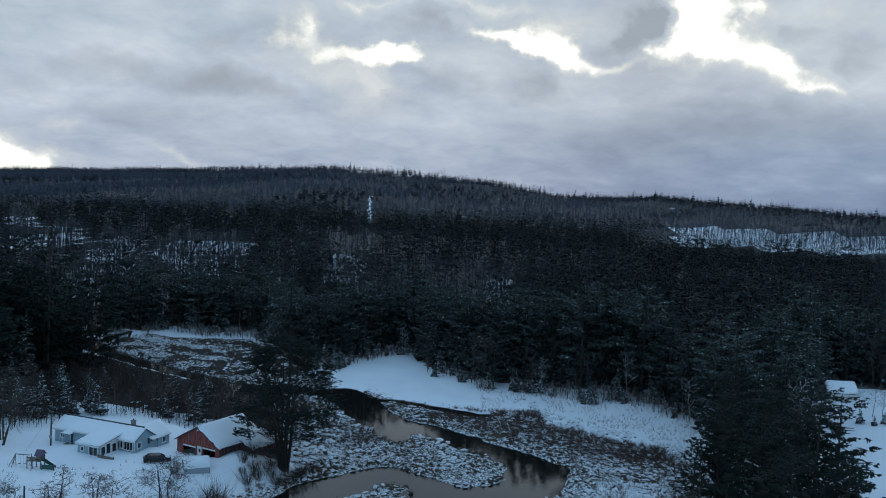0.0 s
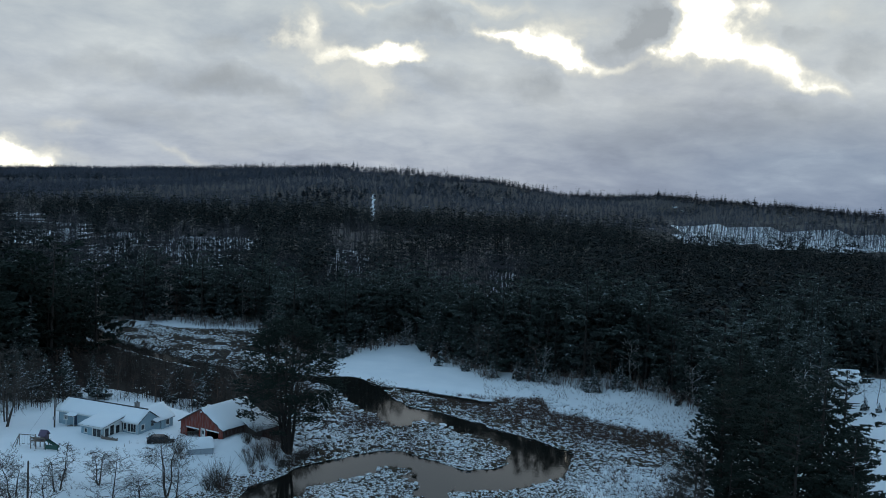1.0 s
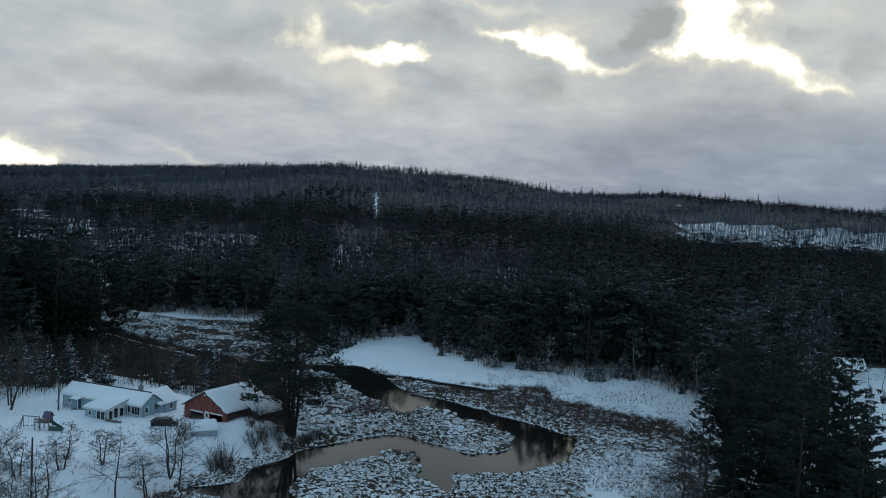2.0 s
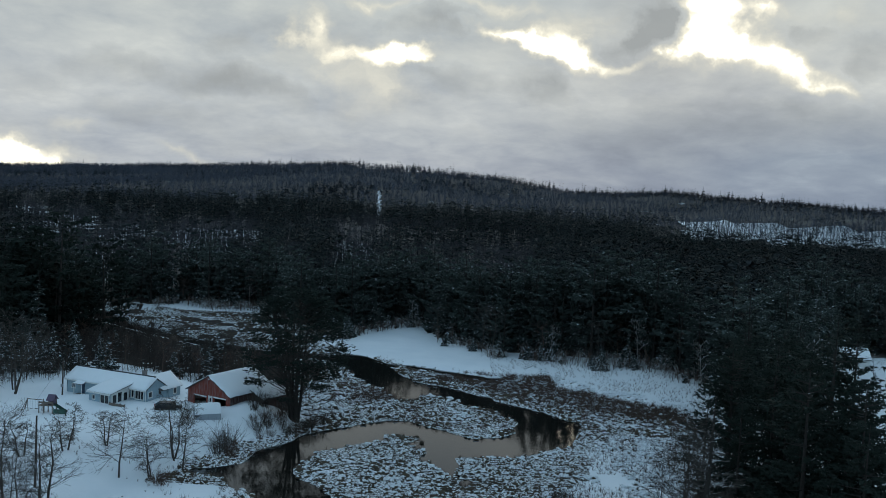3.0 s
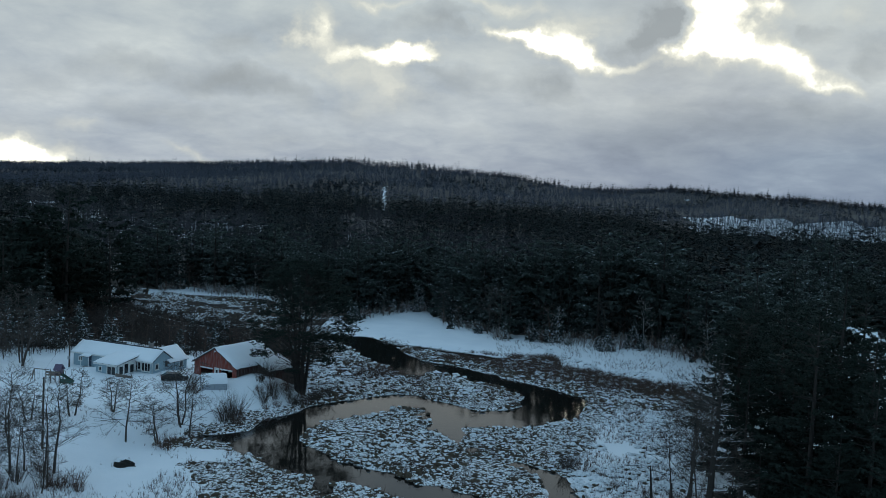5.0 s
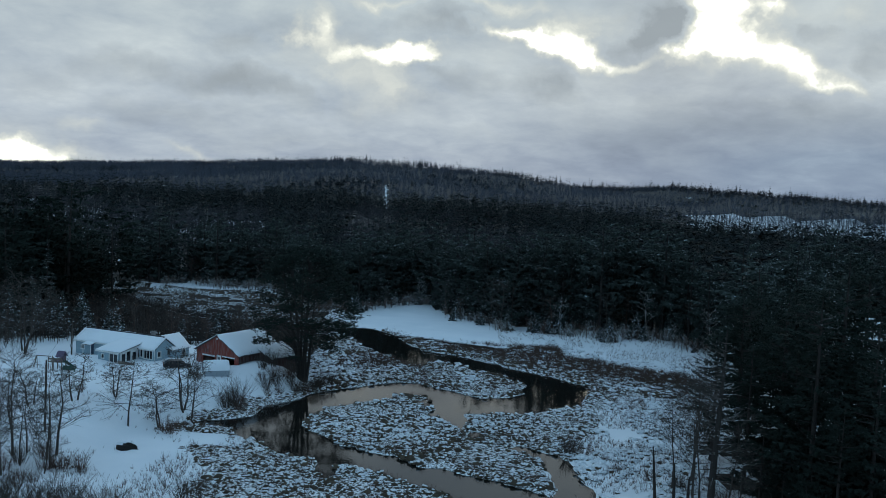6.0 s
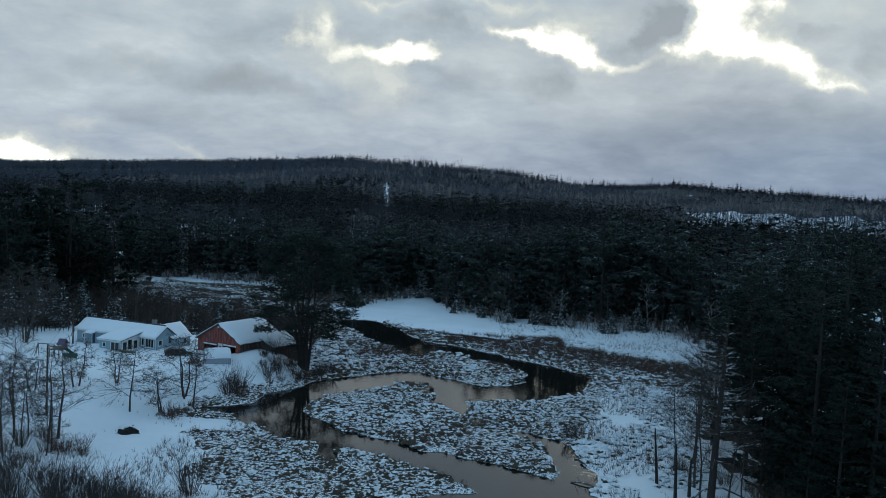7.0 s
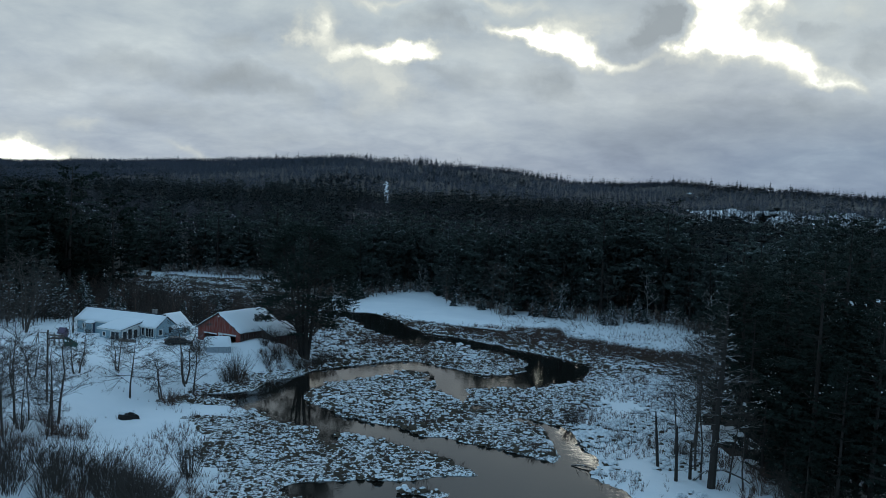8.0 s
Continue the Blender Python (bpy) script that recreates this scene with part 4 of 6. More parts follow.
    for x, y in zip(xs, ys):
        roll, west = rng.random(), x < -96
        if west and roll < 0.62:
            stand(protos[7 + rng.integers(2)] if roll < 0.42 else protos[rng.integers(4)], x, y, rng.uniform(0.75, 1.1))
        elif roll < 0.62:
            stand(grey[rng.choice(3, p=[0.58, 0.36, 0.06])], x, y, rng.uniform(0.45, 0.85))
        elif roll < 0.82:
            stand(small[rng.integers(2)], x, y, rng.uniform(0.7, 1.6))
    for x, y, k in ((-97.5, 201, 1.5), (-106, 207, 1.3), (-89.5, 209, 1.22), (-112, 203, 1.35)):
        stand(protos[7], x, y, k)
    for x, y, ob, k in ((-88.5, 170, small[1], 1.5), (-84.0, 167.5, small[0], 1.6), (-79.0, 172, small[1], 1.2), (-93.0, 166, small[1], 1.7), (-98.0, 163, protos[3], 0.9), (-90.5, 161, grey[1], 0.8), (-86.5, 163, grey[0], 0.75), (-95.0, 158, grey[0], 0.9), (-82.0, 176, protos[3], 0.8), (-92.0, 174, protos[3], 1.0)):
        stand(ob, x, y, k)
    # the fence row before the cabin
    for x, y, ob, k in ((97.0, 183, grey[0], 0.5), (99.5, 182.5, grey[0], 0.62), (101.5, 182, grey[0], 0.5), (96.5, 176, small[0], 0.5), (99, 176.5, small[0], 0.6), (101.5, 175, small[0], 0.55), (94.5, 178, small[0], 0.7), (104, 177, small[1], 0.45)):
        stand(ob, x, y, k)
    for ob in [p for p in protos + small + grey if p not in used]:
        for o in (*ob.children_recursive, ob):
            bpy.data.objects.remove(o)

    # the wood behind: one mass
    cone = [joined(spruce_arrays(rng, 17 * k, 3.6, 9, 7, 1, 0.06, 1.0), bare_arrays(rng, 15 * k, 0.1, 0, 0.07)) for k in (1.0,)]
    stem = lambda h, w: bare_arrays(rng, h, 0.1, 0, w)
    pines = [joined(pine_arrays(rng, 17.5 * k, 4.4, 18, 1, 0.22, 0.45, 2, 1.15, 0.95), stem(15 * k, 0.07)) for k in (0.7, 0.85, 1.0, 1.1, 1.2, 1.35)]
    full = [joined(pine_arrays(rng, 17.5 * k, 4.6, 28, 1, 0.15, 0.45, 3, 1.0, 0.82), stem(15 * k, 0.07)) for k in (0.7, 0.85, 1.0, 1.1, 1.2, 1.35)]
    bare = [bare_arrays(rng, 14, 0.34, 26, 0.07, 0.3) for k in range(4)]
    deep = lambda x, y: woods_ok(x, y) & (y > forest_edge(x) + 30) & ~((x > 0.40 * y) & (y < 243)) & (np.hypot(x, y) < 1020) & (np.abs(x) < y * 0.60 + 12) & ~in_gap(x, y)
    near = lambda x, y: deep(x, y) & (np.hypot(x, y) < 520)
    far = lambda x, y: deep(x, y) & (np.hypot(x, y) >= 520)
    for name, ok, step in (("woods_near", near, 6.6), ("woods_middle", far, 9.0)):
        xs, ys = scatter(rng, -640, 640, 150, 1020, step, ok)
        open_ = leafless(xs, ys)
        keep = ~open_ | (rng.random(len(xs)) < 0.85)
        xs, ys = xs[keep], ys[keep]
        kind = vnoise(xs, ys, 60, 21) * 0.75 + rng.random(len(xs)) * 0.25 - leafless(xs, ys) * np.where(rng.random(len(xs)) < 0.9, 0.9, 0)
        kind = kind + 0.5 * (np.hypot(xs, ys) > 800) * (xs < 0.27 * ys) + 0.18 * (xs > 0.1 * ys)
        thin = (vnoise(xs, ys, 38, 22) > 0.86)
        for label, w, protos_, mat in (("dense dark evergreen wood with a dusting of snow", (kind > 0.46) & ~thin, cone + (full if name == "woods_near" else pines), M_WOODS), ("leafless brown wood over snow", kind <= 0.46, bare, M_SLATE)):
            tall = 0.78 + 0.5 * vnoise(xs[w], ys[w], 22, 67) + 0.35 * (rng.random(w.sum()) < 0.10)
            lowered = tall * np.where((np.hypot(xs[w], ys[w]) > 860) & (xs[w] > 0.25 * ys[w]), 0.6, 1.0)
            spread_stuff("evergreen_wood" if mat is M_WOODS else "leafless_wood", protos_, xs[w], ys[w], rng.uniform(0.8, 1.12, w.sum()) * lowered, mat, label, "woods", rng, crowns=mat is M_WOODS)
    # tall dark pines that stand out of the wood
    xs, ys = scatter(rng, -560, 560, 240, 900, 20.0, lambda x, y: deep(x, y) & ~leafless(x, y) & (np.hypot(x, y) < 880) & (vnoise(x, y, 45, 23) > 0.38) & ~((x < -0.08 * y) & (np.hypot(x, y) > 340) & (np.hypot(x, y) < 650)))
    lowered = np.where((np.hypot(xs, ys) > 700) & (xs > 0.2 * ys), 0.7, 1.0)
    spread_stuff("evergreen_wood", full, xs, ys, rng.uniform(1.05, 1.5, len(xs)) * lowered, M_TALLPINE, "tall dark pines standing above the wood", "woods", rng, crowns=True)
    poles = [bare_arrays(rng, 13, 0.14, 4, 0.07, 0.5) for k in range(3)]
    xs, ys = scatter(rng, -420, 260, 280, 700, 3.6, lambda x, y: leafless(x, y) & woods_ok(x, y) & (np.abs(x) < y * 0.6 + 6) & (vnoise(x, y, 14, 36) > 0.3))
    spread_stuff("thin_trunks", poles, xs, ys, rng.uniform(0.6, 1.1, len(xs)), M_SLATE, "thin leafless trunks standing close over snow", "woods", rng)
    # the far hills, their colours carrying the haze of distance
    tiny = [joined(spruce_arrays(rng, 13 * k, 4.0, 5, 5, 1, 0.05, 1.5), bare_arrays(rng, 12.6 * k, 0.1, 0, 0.3)) for k in (0.65, 0.85, 1.1)] + [pine_arrays(rng, 12.5 * k, 4.0, 9, 1, 0.1, 0.4, 2, 1.6, 1.1) for k in (0.8, 1.0, 1.15)]
    tuft = [bare_arrays(rng, 12, 0.5, 9, 0.34, 0.3, 0.8) for k in range(5)]
    right_open = lambda x, y: (x / np.maximum(y, 1) > 0.285 + (vnoise(x, y, 40, 33) - 0.5) * 0.05) & (np.hypot(x, y) < 1098 + (vnoise(x, y, 35, 32) - 0.5) * 50)
    east = lambda x, y: (x / np.maximum(y, 1) > 0.06 + 0.09 * vnoise(x, y, 9, 37)) & ~right_open(x, y)
    hill = lambda x, y: (np.hypot(x, y) >= 1010) & (np.hypot(x, y) < np.interp(x / np.maximum(y, 1), ACROSS, RIDGE_AT) + 60) & (np.abs(x) < y * 0.60 + 20) & ~in_gap(x, y)
    xs, ys = scatter(rng, -1800, 800, 700, 2900, 11.5, hill)
    kind = vnoise(xs, ys, 130, 31) * 0.7 + rng.random(len(xs)) * 0.3
    ridge = np.hypot(xs, ys) > np.interp(xs / ys, ACROSS, RIDGE_AT) - 120
    sparse = right_open(xs, ys) & (rng.random(len(xs)) < 0.85)
    ever = ((kind > 0.66) | ridge & (kind > 0.2)) & ~sparse & ~east(xs, ys)
    spread_stuff("hill_evergreens", tiny, xs[ever], ys[ever], rng.uniform(0.75, 1.3, ever.sum()), M_HILLHAZE, "far hillside of dark evergreens", "woods", rng, crowns=True)
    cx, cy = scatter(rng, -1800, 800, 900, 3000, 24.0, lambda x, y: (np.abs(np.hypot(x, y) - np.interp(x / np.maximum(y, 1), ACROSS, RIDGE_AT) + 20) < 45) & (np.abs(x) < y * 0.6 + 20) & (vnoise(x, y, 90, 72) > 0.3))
    spread_stuff("hill_evergreens", tiny, cx, cy, rng.uniform(0.9, 1.75, len(cx)) * np.interp(np.hypot(cx, cy), [1200, 1700], [0.6, 1.0]), M_HILLHAZE_DARK, "single tall evergreens along the crest of the hill", "woods", rng, crowns=True)
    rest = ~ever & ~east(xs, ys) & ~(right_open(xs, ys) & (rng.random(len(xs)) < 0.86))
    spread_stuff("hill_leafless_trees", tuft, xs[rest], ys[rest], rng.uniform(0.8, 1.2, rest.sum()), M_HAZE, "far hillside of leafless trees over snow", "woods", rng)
    # the nearer hill to the east: small close crowns, with a belt of thin trunks over snow at its foot
    low = [spruce_arrays(rng, 8.5 * k, 2.6, 5, 5, 1, 0.04, 1.4) for k in (0.7, 0.85, 1.0, 1.2)]
    xs, ys = scatter(rng, 80, 800, 850, 1500, 7.2, lambda x, y: hill(x, y) & east(x, y))
    kind = vnoise(xs, ys, 70, 34) * 0.6 + rng.random(len(xs)) * 0.4
    green = (kind > 0.62) | (np.hypot(xs, ys) > np.interp(xs / ys, ACROSS, RIDGE_AT) - 60) & (kind > 0.12)
    spread_stuff("hill_evergreens", low, xs[green], ys[green], rng.uniform(0.7, 1.2, green.sum()), M_HILLHAZE_DARK, "far hill of close dark evergreens", "woods", rng, crowns=True)
    spread_stuff("hill_leafless_trees", tuft, xs[~green], ys[~green], rng.uniform(0.5, 0.8, (~green).sum()), M_HAZE, "far hill of leafless trees, hazed slate grey", "woods", rng)
    thin = [bare_arrays(rng, 12, 0.22, 8, 0.08, 0.4, 2.0) for k in range(4)]
    xs, ys = scatter(rng, 200, 760, 850, 1160, 3.6, lambda x, y: (np.hypot(x, y) > 985) & right_open(x, y) & (np.abs(x) < y * 0.6 + 20) & (vnoise(x, y, 16, 35) > 0.25))
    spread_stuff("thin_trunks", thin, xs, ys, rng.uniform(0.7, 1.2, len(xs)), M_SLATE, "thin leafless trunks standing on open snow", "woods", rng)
    xs, ys = scatter(rng, 200, 760, 850, 1160, 8.5, lambda x, y: (np.hypot(x, y) > 985) & right_open(x, y) & (np.abs(x) < y * 0.6 + 20) & (vnoise(x, y, 26, 39) > 0.5))
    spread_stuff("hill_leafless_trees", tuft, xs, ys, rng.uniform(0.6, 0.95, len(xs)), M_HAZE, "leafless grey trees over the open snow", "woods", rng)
    xs, ys = scatter(rng, -200, 220, 900, 1340, 5.0, lambda x, y: in_gap(x, y) & (vnoise(x, y, 9, 38) > 0.42))
    spread_stuff("thin_trunks", thin, xs, ys, rng.uniform(0.6, 1.1, len(xs)), M_SLATE, "thin leafless trunks in a snowy clearing", "woods", rng)


build_woods()
build_edge_brush(np.random.default_rng(17))


# ---- marsh ----
def dome(rng, rings, n, jag):
    V, F = [], []
    for k in range(rings):
        t = k / rings
        for q in range(n):
            a = 6.28319 * (q + 0.5 * (k % 2)) / n
            r = math.cos(t * 1.35) * (1 + rng.uniform(-jag, jag))
            V.append((math.cos(a) * r, math.sin(a) * r, math.sin(t * 1.5) * (1 + rng.uniform(-jag, jag) * 0.5)))
    V.append((0, 0, 1.0))
    for k in range(rings - 1):
        for q in range(n):
            a, b, c, d = k * n + q, k * n + (q + 1) % n, (k + 1) * n + q, (k + 1) * n + (q + 1) % n
            F += [(a, b, c), (b, d, c)]
    for q in range(n):
        F.append(((rings - 1) * n + q, (rings - 1) * n + (q + 1) % n, rings * n))
    return np.array(V), np.array(F)


def blades(rng, n, spread, height, width):
    V, F = [], []
    for q in range(n):
        a, b = rng.uniform(0, 6.283), rng.uniform(0, 6.283)
        r = spread * rng.uniform(0, 0.6)
        base = np.array([math.cos(a) * r, math.sin(a) * r, 0])
        tip = base + np.array([math.cos(a) * spread * rng.uniform(0.2, 1), math.sin(a) * spread * rng.uniform(0.2, 1), height * rng.uniform(0.5, 1)])
        s = np.array([math.cos(b), math.sin(b), 0]) * width
        k = len(V)
        V += [base - s, base + s, tip]
        F.append((k, k + 1, k + 2))
    return np.array(V), np.array(F)


def build_marsh():
    rng = np.random.default_rng(23)
    domes, caps = [dome(rng, 2, 6, 0.4) for k in range(6)], []
    for k in range(10):
        lumps = []
        for q in range(3):
            V, F = dome(rng, 2, 6, 0.4)
            a, r = rng.uniform(0, 6.283), rng.uniform(0.5, 0.85)
            lumps.append((V * np.array([r, r * rng.uniform(0.6, 1.0), r * rng.uniform(0.5, 1.1)]) + np.array([math.cos(a) * 0.45, math.sin(a) * 0.45, rng.uniform(-0.15, 0.1)]), F))
        caps.append(joined(*lumps))
    brush_zone = lambda x, y: 1.1 * np.exp(-(((x - 31) / 22) ** 2 + ((y - 181 + (x - 32) * 0.75) / 12) ** 2)) + 0.8 * np.exp(-(((x + 17) / 6) ** 2 + ((y - 172) / 5) ** 2)) + 0.6 * np.exp(-(((x - 3) / 7) ** 2 + ((y - 193) / 3) ** 2))
    xa, ya = scatter(rng, -45, 40, 60, 135, 0.74, lambda x, y: is_marsh(x, y) & (shore(x, y) > 0.45) & (vnoise(x, y, 4.5, 41) + rng.uniform(-0.3, 0.3, x.shape) > 0.28))
    xs, ys = scatter(rng, -130, 58, 135, 295, 0.92, lambda x, y: is_marsh(x, y) & (shore(x, y) > 0.45) & (vnoise(x, y, 4.5, 41) + rng.uniform(-0.3, 0.3, x.shape) > 0.30))
    xs, ys = np.concatenate([xa, xs]), np.concatenate([ya, ys])
    size = rng.uniform(0.26, 0.62, len(xs)) ** 1.15 * np.where(ys < 135, 0.82, 1.0) * (0.8 + 0.5 * vnoise(xs, ys, 9, 42))
    size = np.where((xs < -38) & (ys > 195), size * 0.78, size)
    z = ground_z(xs, ys) - 0.12
    spread_stuff("sedge_tussocks", domes, xs, ys, size, M_TUSS, "brown sedge tussocks standing in the marsh", "tussocks", rng, z, rng.uniform(0.6, 1.1, len(xs)))
    snow = (rng.random(len(xs)) < np.where((xs < -38) & (ys > 195), 0.2 + 0.28 * smooth((xs + 100) / 50), 0.42 + 1.15 * vnoise(xs, ys, 8, 49)) - 0.72 * np.clip(brush_zone(xs, ys), 0, 1)) & (size > 0.3)
    spread_stuff("snow_caps", caps, xs[snow] + rng.uniform(-0.1, 0.1, snow.sum()), ys[snow] + rng.uniform(-0.1, 0.1, snow.sum()), size[snow] * rng.uniform(0.5, 1.3, snow.sum()) * (0.75 + 0.6 * vnoise(xs[snow], ys[snow], 8, 49)) * np.where(ys[snow] < 125, 0.88, 1.0), M_CAP, "caps of fresh snow lying on the tussocks", "snow", rng, z[snow] + size[snow] * 0.56, rng.uniform(0.45, 0.85, snow.sum()), True)
    reeds = [blades(rng, 12, 0.5, 0.95, 0.018) for k in range(5)]
    pick = rng.random(len(xs)) < 0.45 + 0.5 * (shore(xs, ys) < 1.3) + 0.7 * np.clip(brush_zone(xs, ys), 0, 1)
    spread_stuff("dead_reeds", reeds, xs[pick], ys[pick], rng.uniform(0.6, 1.2, pick.sum()), M_BROWN, "dry brown reeds among the tussocks", "reeds", rng)
    # low brown brush
    bush = [blades(rng, 34, 0.75, 1.2, 0.018) for k in range(4)]
    bx, by = scatter(rng, -30, 60, 140, 215, 0.85, lambda x, y: (shore(x, y) > 0.5) & (field_in(x, y) < 1.5) & (brush_zone(x, y) * (0.35 + 1.1 * vnoise(x, y, 4.5, 47)) + rng.uniform(-0.25, 0.2, x.shape) > 0.17))
    spread_stuff("marsh_brush", bush, bx, by, rng.uniform(0.6, 1.25, len(bx)), M_BROWN, "low brown leafless brush on the marsh", "brush", rng)
    mx, my = scatter(rng, -40, 30, 84, 200, 1.7, lambda x, y: is_marsh(x, y) & (shore(x, y) > 0.4) & (vnoise(x, y, 8, 49) + rng.uniform(-0.12, 0.12, x.shape) < 0.34))
    spread_stuff("marsh_brush", bush, mx, my, rng.uniform(0.35, 0.85, len(mx)), M_BROWN, "small brown bushes between the tussocks", "brush", rng)
    # rough snow east of the river: scattered tufts
    tx, ty = scatter(rng, -50, 58, 60, 215, 0.88, lambda x, y: ~is_marsh(x, y) & (shore(x, y) > 0.3) & (((x > 6) & (east_in(x, y) < 3) & (y < 165)) | (x > 18 + 10 * vnoise(x, y, 9, 48)) & (y >= 165) & (field_in(x, y) < 12) & (y < forest_edge(x) - 3) | (x < -20) & (x > -43) & (y > 108) & (y < 153) & (shore(x, y) < 3.2) & (yard_in(x, y) > -4)) & (vnoise(x, y, 3.5, 45) + rng.uniform(-0.2, 0.2, x.shape) > 0.47))
    ts = rng.uniform(0.16, 0.4, len(tx))
    spread_stuff("sedge_tufts", domes, tx, ty, ts, M_TUSS, "low brown sedge tufts in the rough snow", "tussocks", rng, ground_z(tx, ty) - 0.1, rng.uniform(0.6, 1.2, len(tx)))
    spread_stuff("tuft_snow", caps, tx + rng.uniform(-0.3, 0.3, len(tx)), ty + rng.uniform(-0.1, 0.5, len(tx)), ts * 1.9, M_CAP, "lumps of fresh snow on the tufts", "snow", rng, ground_z(tx, ty) + 0.12 * ts / 0.4, rng.uniform(0.5, 0.85, len(tx)), True)
    gx, gy = scatter(rng, -55, 58, 60, 165, 0.95, lambda x, y: ~is_marsh(x, y) & (shore(x, y) > 0.3) & ((x > 6) & (east_in(x, y) < 6) | (x < -10) & (yard_in(x, y) < 4) & (y < 132)) & (vnoise(x, y, 6, 46) > 0.46))
    spread_stuff("dry_grass", reeds, gx, gy, rng.uniform(0.6, 1.3, len(gx)), M_BROWN, "dry brown grass standing in the rough snow", "grass", rng)
    # stalks poking through the smooth snow
    sx, sy = scatter(rng, -75, 70, 70, 240, 1.6, lambda x, y: ~is_marsh(x, y) & (shore(x, y) > 1) & ((vnoise(x, y, 8, 43) > 0.54) & ((field_in(x, y) > 0) | (yard_in(x, y) > -14) & (y < 122) | (east_in(x, y) > -2)) & (forest_edge(x) > y)) & (field_in(x, y) * (np.abs(x) < 28) < 3))
    ex, ey = scatter(rng, 12, 62, 150, 222, 1.0, lambda x, y: ~is_marsh(x, y) & (shore(x, y) > 1) & (y < forest_edge(x) + 1) & (vnoise(x, y, 4, 71) + 0.006 * (x - 30) + rng.uniform(-0.15, 0.15, x.shape) > 0.42))
    wx, wy = scatter(rng, -75, -24, 84, 140, 1.5, lambda x, y: (yard_in(x, y) > -8) & (shore(x, y) > 1) & (vnoise(x, y, 5, 76) + rng.uniform(-0.2, 0.2, x.shape) > 0.62))
    sx, sy = np.concatenate([sx, ex, wx]), np.concatenate([sy, ey, wy])
    stalk = [blades(rng, 7, 0.35, 0.8, 0.016) for k in range(4)]
    spread_stuff("snow_stalks", stalk, sx, sy, rng.uniform(0.5, 1.2, len(sx)), M_BROWN, "dry weed stalks standing out of the snow", "weeds", rng)


build_marsh()


# ---- buildings and yard ----
def wall_geo(g, length, height, openings=(), thick=0.16, at=(0, 0, 0), along="x", m=0, top=None):
    """A wall with real openings (x, z, width, height), its outer face at `at`. along "x": outer face to -y; "y": outer face to +x."""
    cuts = sorted({0.0, length, *[o[0] for o in openings], *[o[0] + o[2] for o in openings]})
    for a, b in zip(cuts, cuts[1:]):
        hole = [o for o in openings if o[0] <= a + 1e-6 and o[0] + o[2] >= b - 1e-6]
        spans, z = [], 0.0
        for o in sorted(hole, key=lambda o: o[1]):
            spans.append((z, o[1]))
            z = o[1] + o[3]
        spans.append((z, height))
        for z0, z1 in spans:
            if z1 - z0 < 1e-4:
                continue
            if along == "x":
                g.box(at[0] + a, at[0] + b, at[1], at[1] + thick, at[2] + z0, at[2] + z1, m)
            else:
                g.box(at[0] - thick, at[0], at[1] + a, at[1] + b, at[2] + z0, at[2] + z1, m)
    return g


def window(parent, x, y, z, w, h, along="x", panes=2, mat=None):
    """A framed window in a wall's opening; the outer face of the wall is at y (along x) or at x (along y)."""
    e, f, p, s = 0.09, Geo(), [], Geo()

    def put(g, a, b, z0, z1, d0, d1):
        if along == "x":
            g.box(x + a, x + b, y + d0, y + d1, z + z0, z + z1)
        else:
            g.box(x - d1, x - d0, y + a, y + b, z + z0, z + z1)
    put(f, -e, 0.02, -e, h + e, -0.04, 0.1)
    put(f, w - 0.02, w + e, -e, h + e, -0.04, 0.1)
    put(f, 0.02, w - 0.02, h - 0.02, h + e, -0.04, 0.1)
    put(f, 0.02, w - 0.02, -e, 0.02, -0.04, 0.1)
    for k in range(1, panes):
        put(f, w * k / panes - 0.035, w * k / panes + 0.035, 0.02, h - 0.02, -0.02, 0.1)
    win = part("window", f, mat or M_WHITE, parent, "white-framed window")
    for k in range(panes):
        g = Geo()
        put(g, w * k / panes + 0.03, w * (k + 1) / panes - 0.03, 0.015, h - 0.015, 0.05, 0.065)
        part("pane", g, M_GLASS, win, "dark glass pane")
    put(s, -e - 0.04, w + e + 0.04, -e - 0.05, -e, -0.10, 0.0)
    part("sill", s, mat or M_WHITE, win)
    return win


def slab(g, a, b, c, d, t, m=0):
    """A slab of thickness t over four corners, seen from above counter-clockwise."""
    lo, hi = [Vector(p) for p in (a, b, c, d)], [Vector(p) + Vector((0, 0, t)) for p in (a, b, c, d)]
    return g.add(lo + hi, [(3, 2, 1, 0), (4, 5, 6, 7), (0, 1, 5, 4), (1, 2, 6, 5), (2, 3, 7, 6), (3, 0, 4, 7)], m)


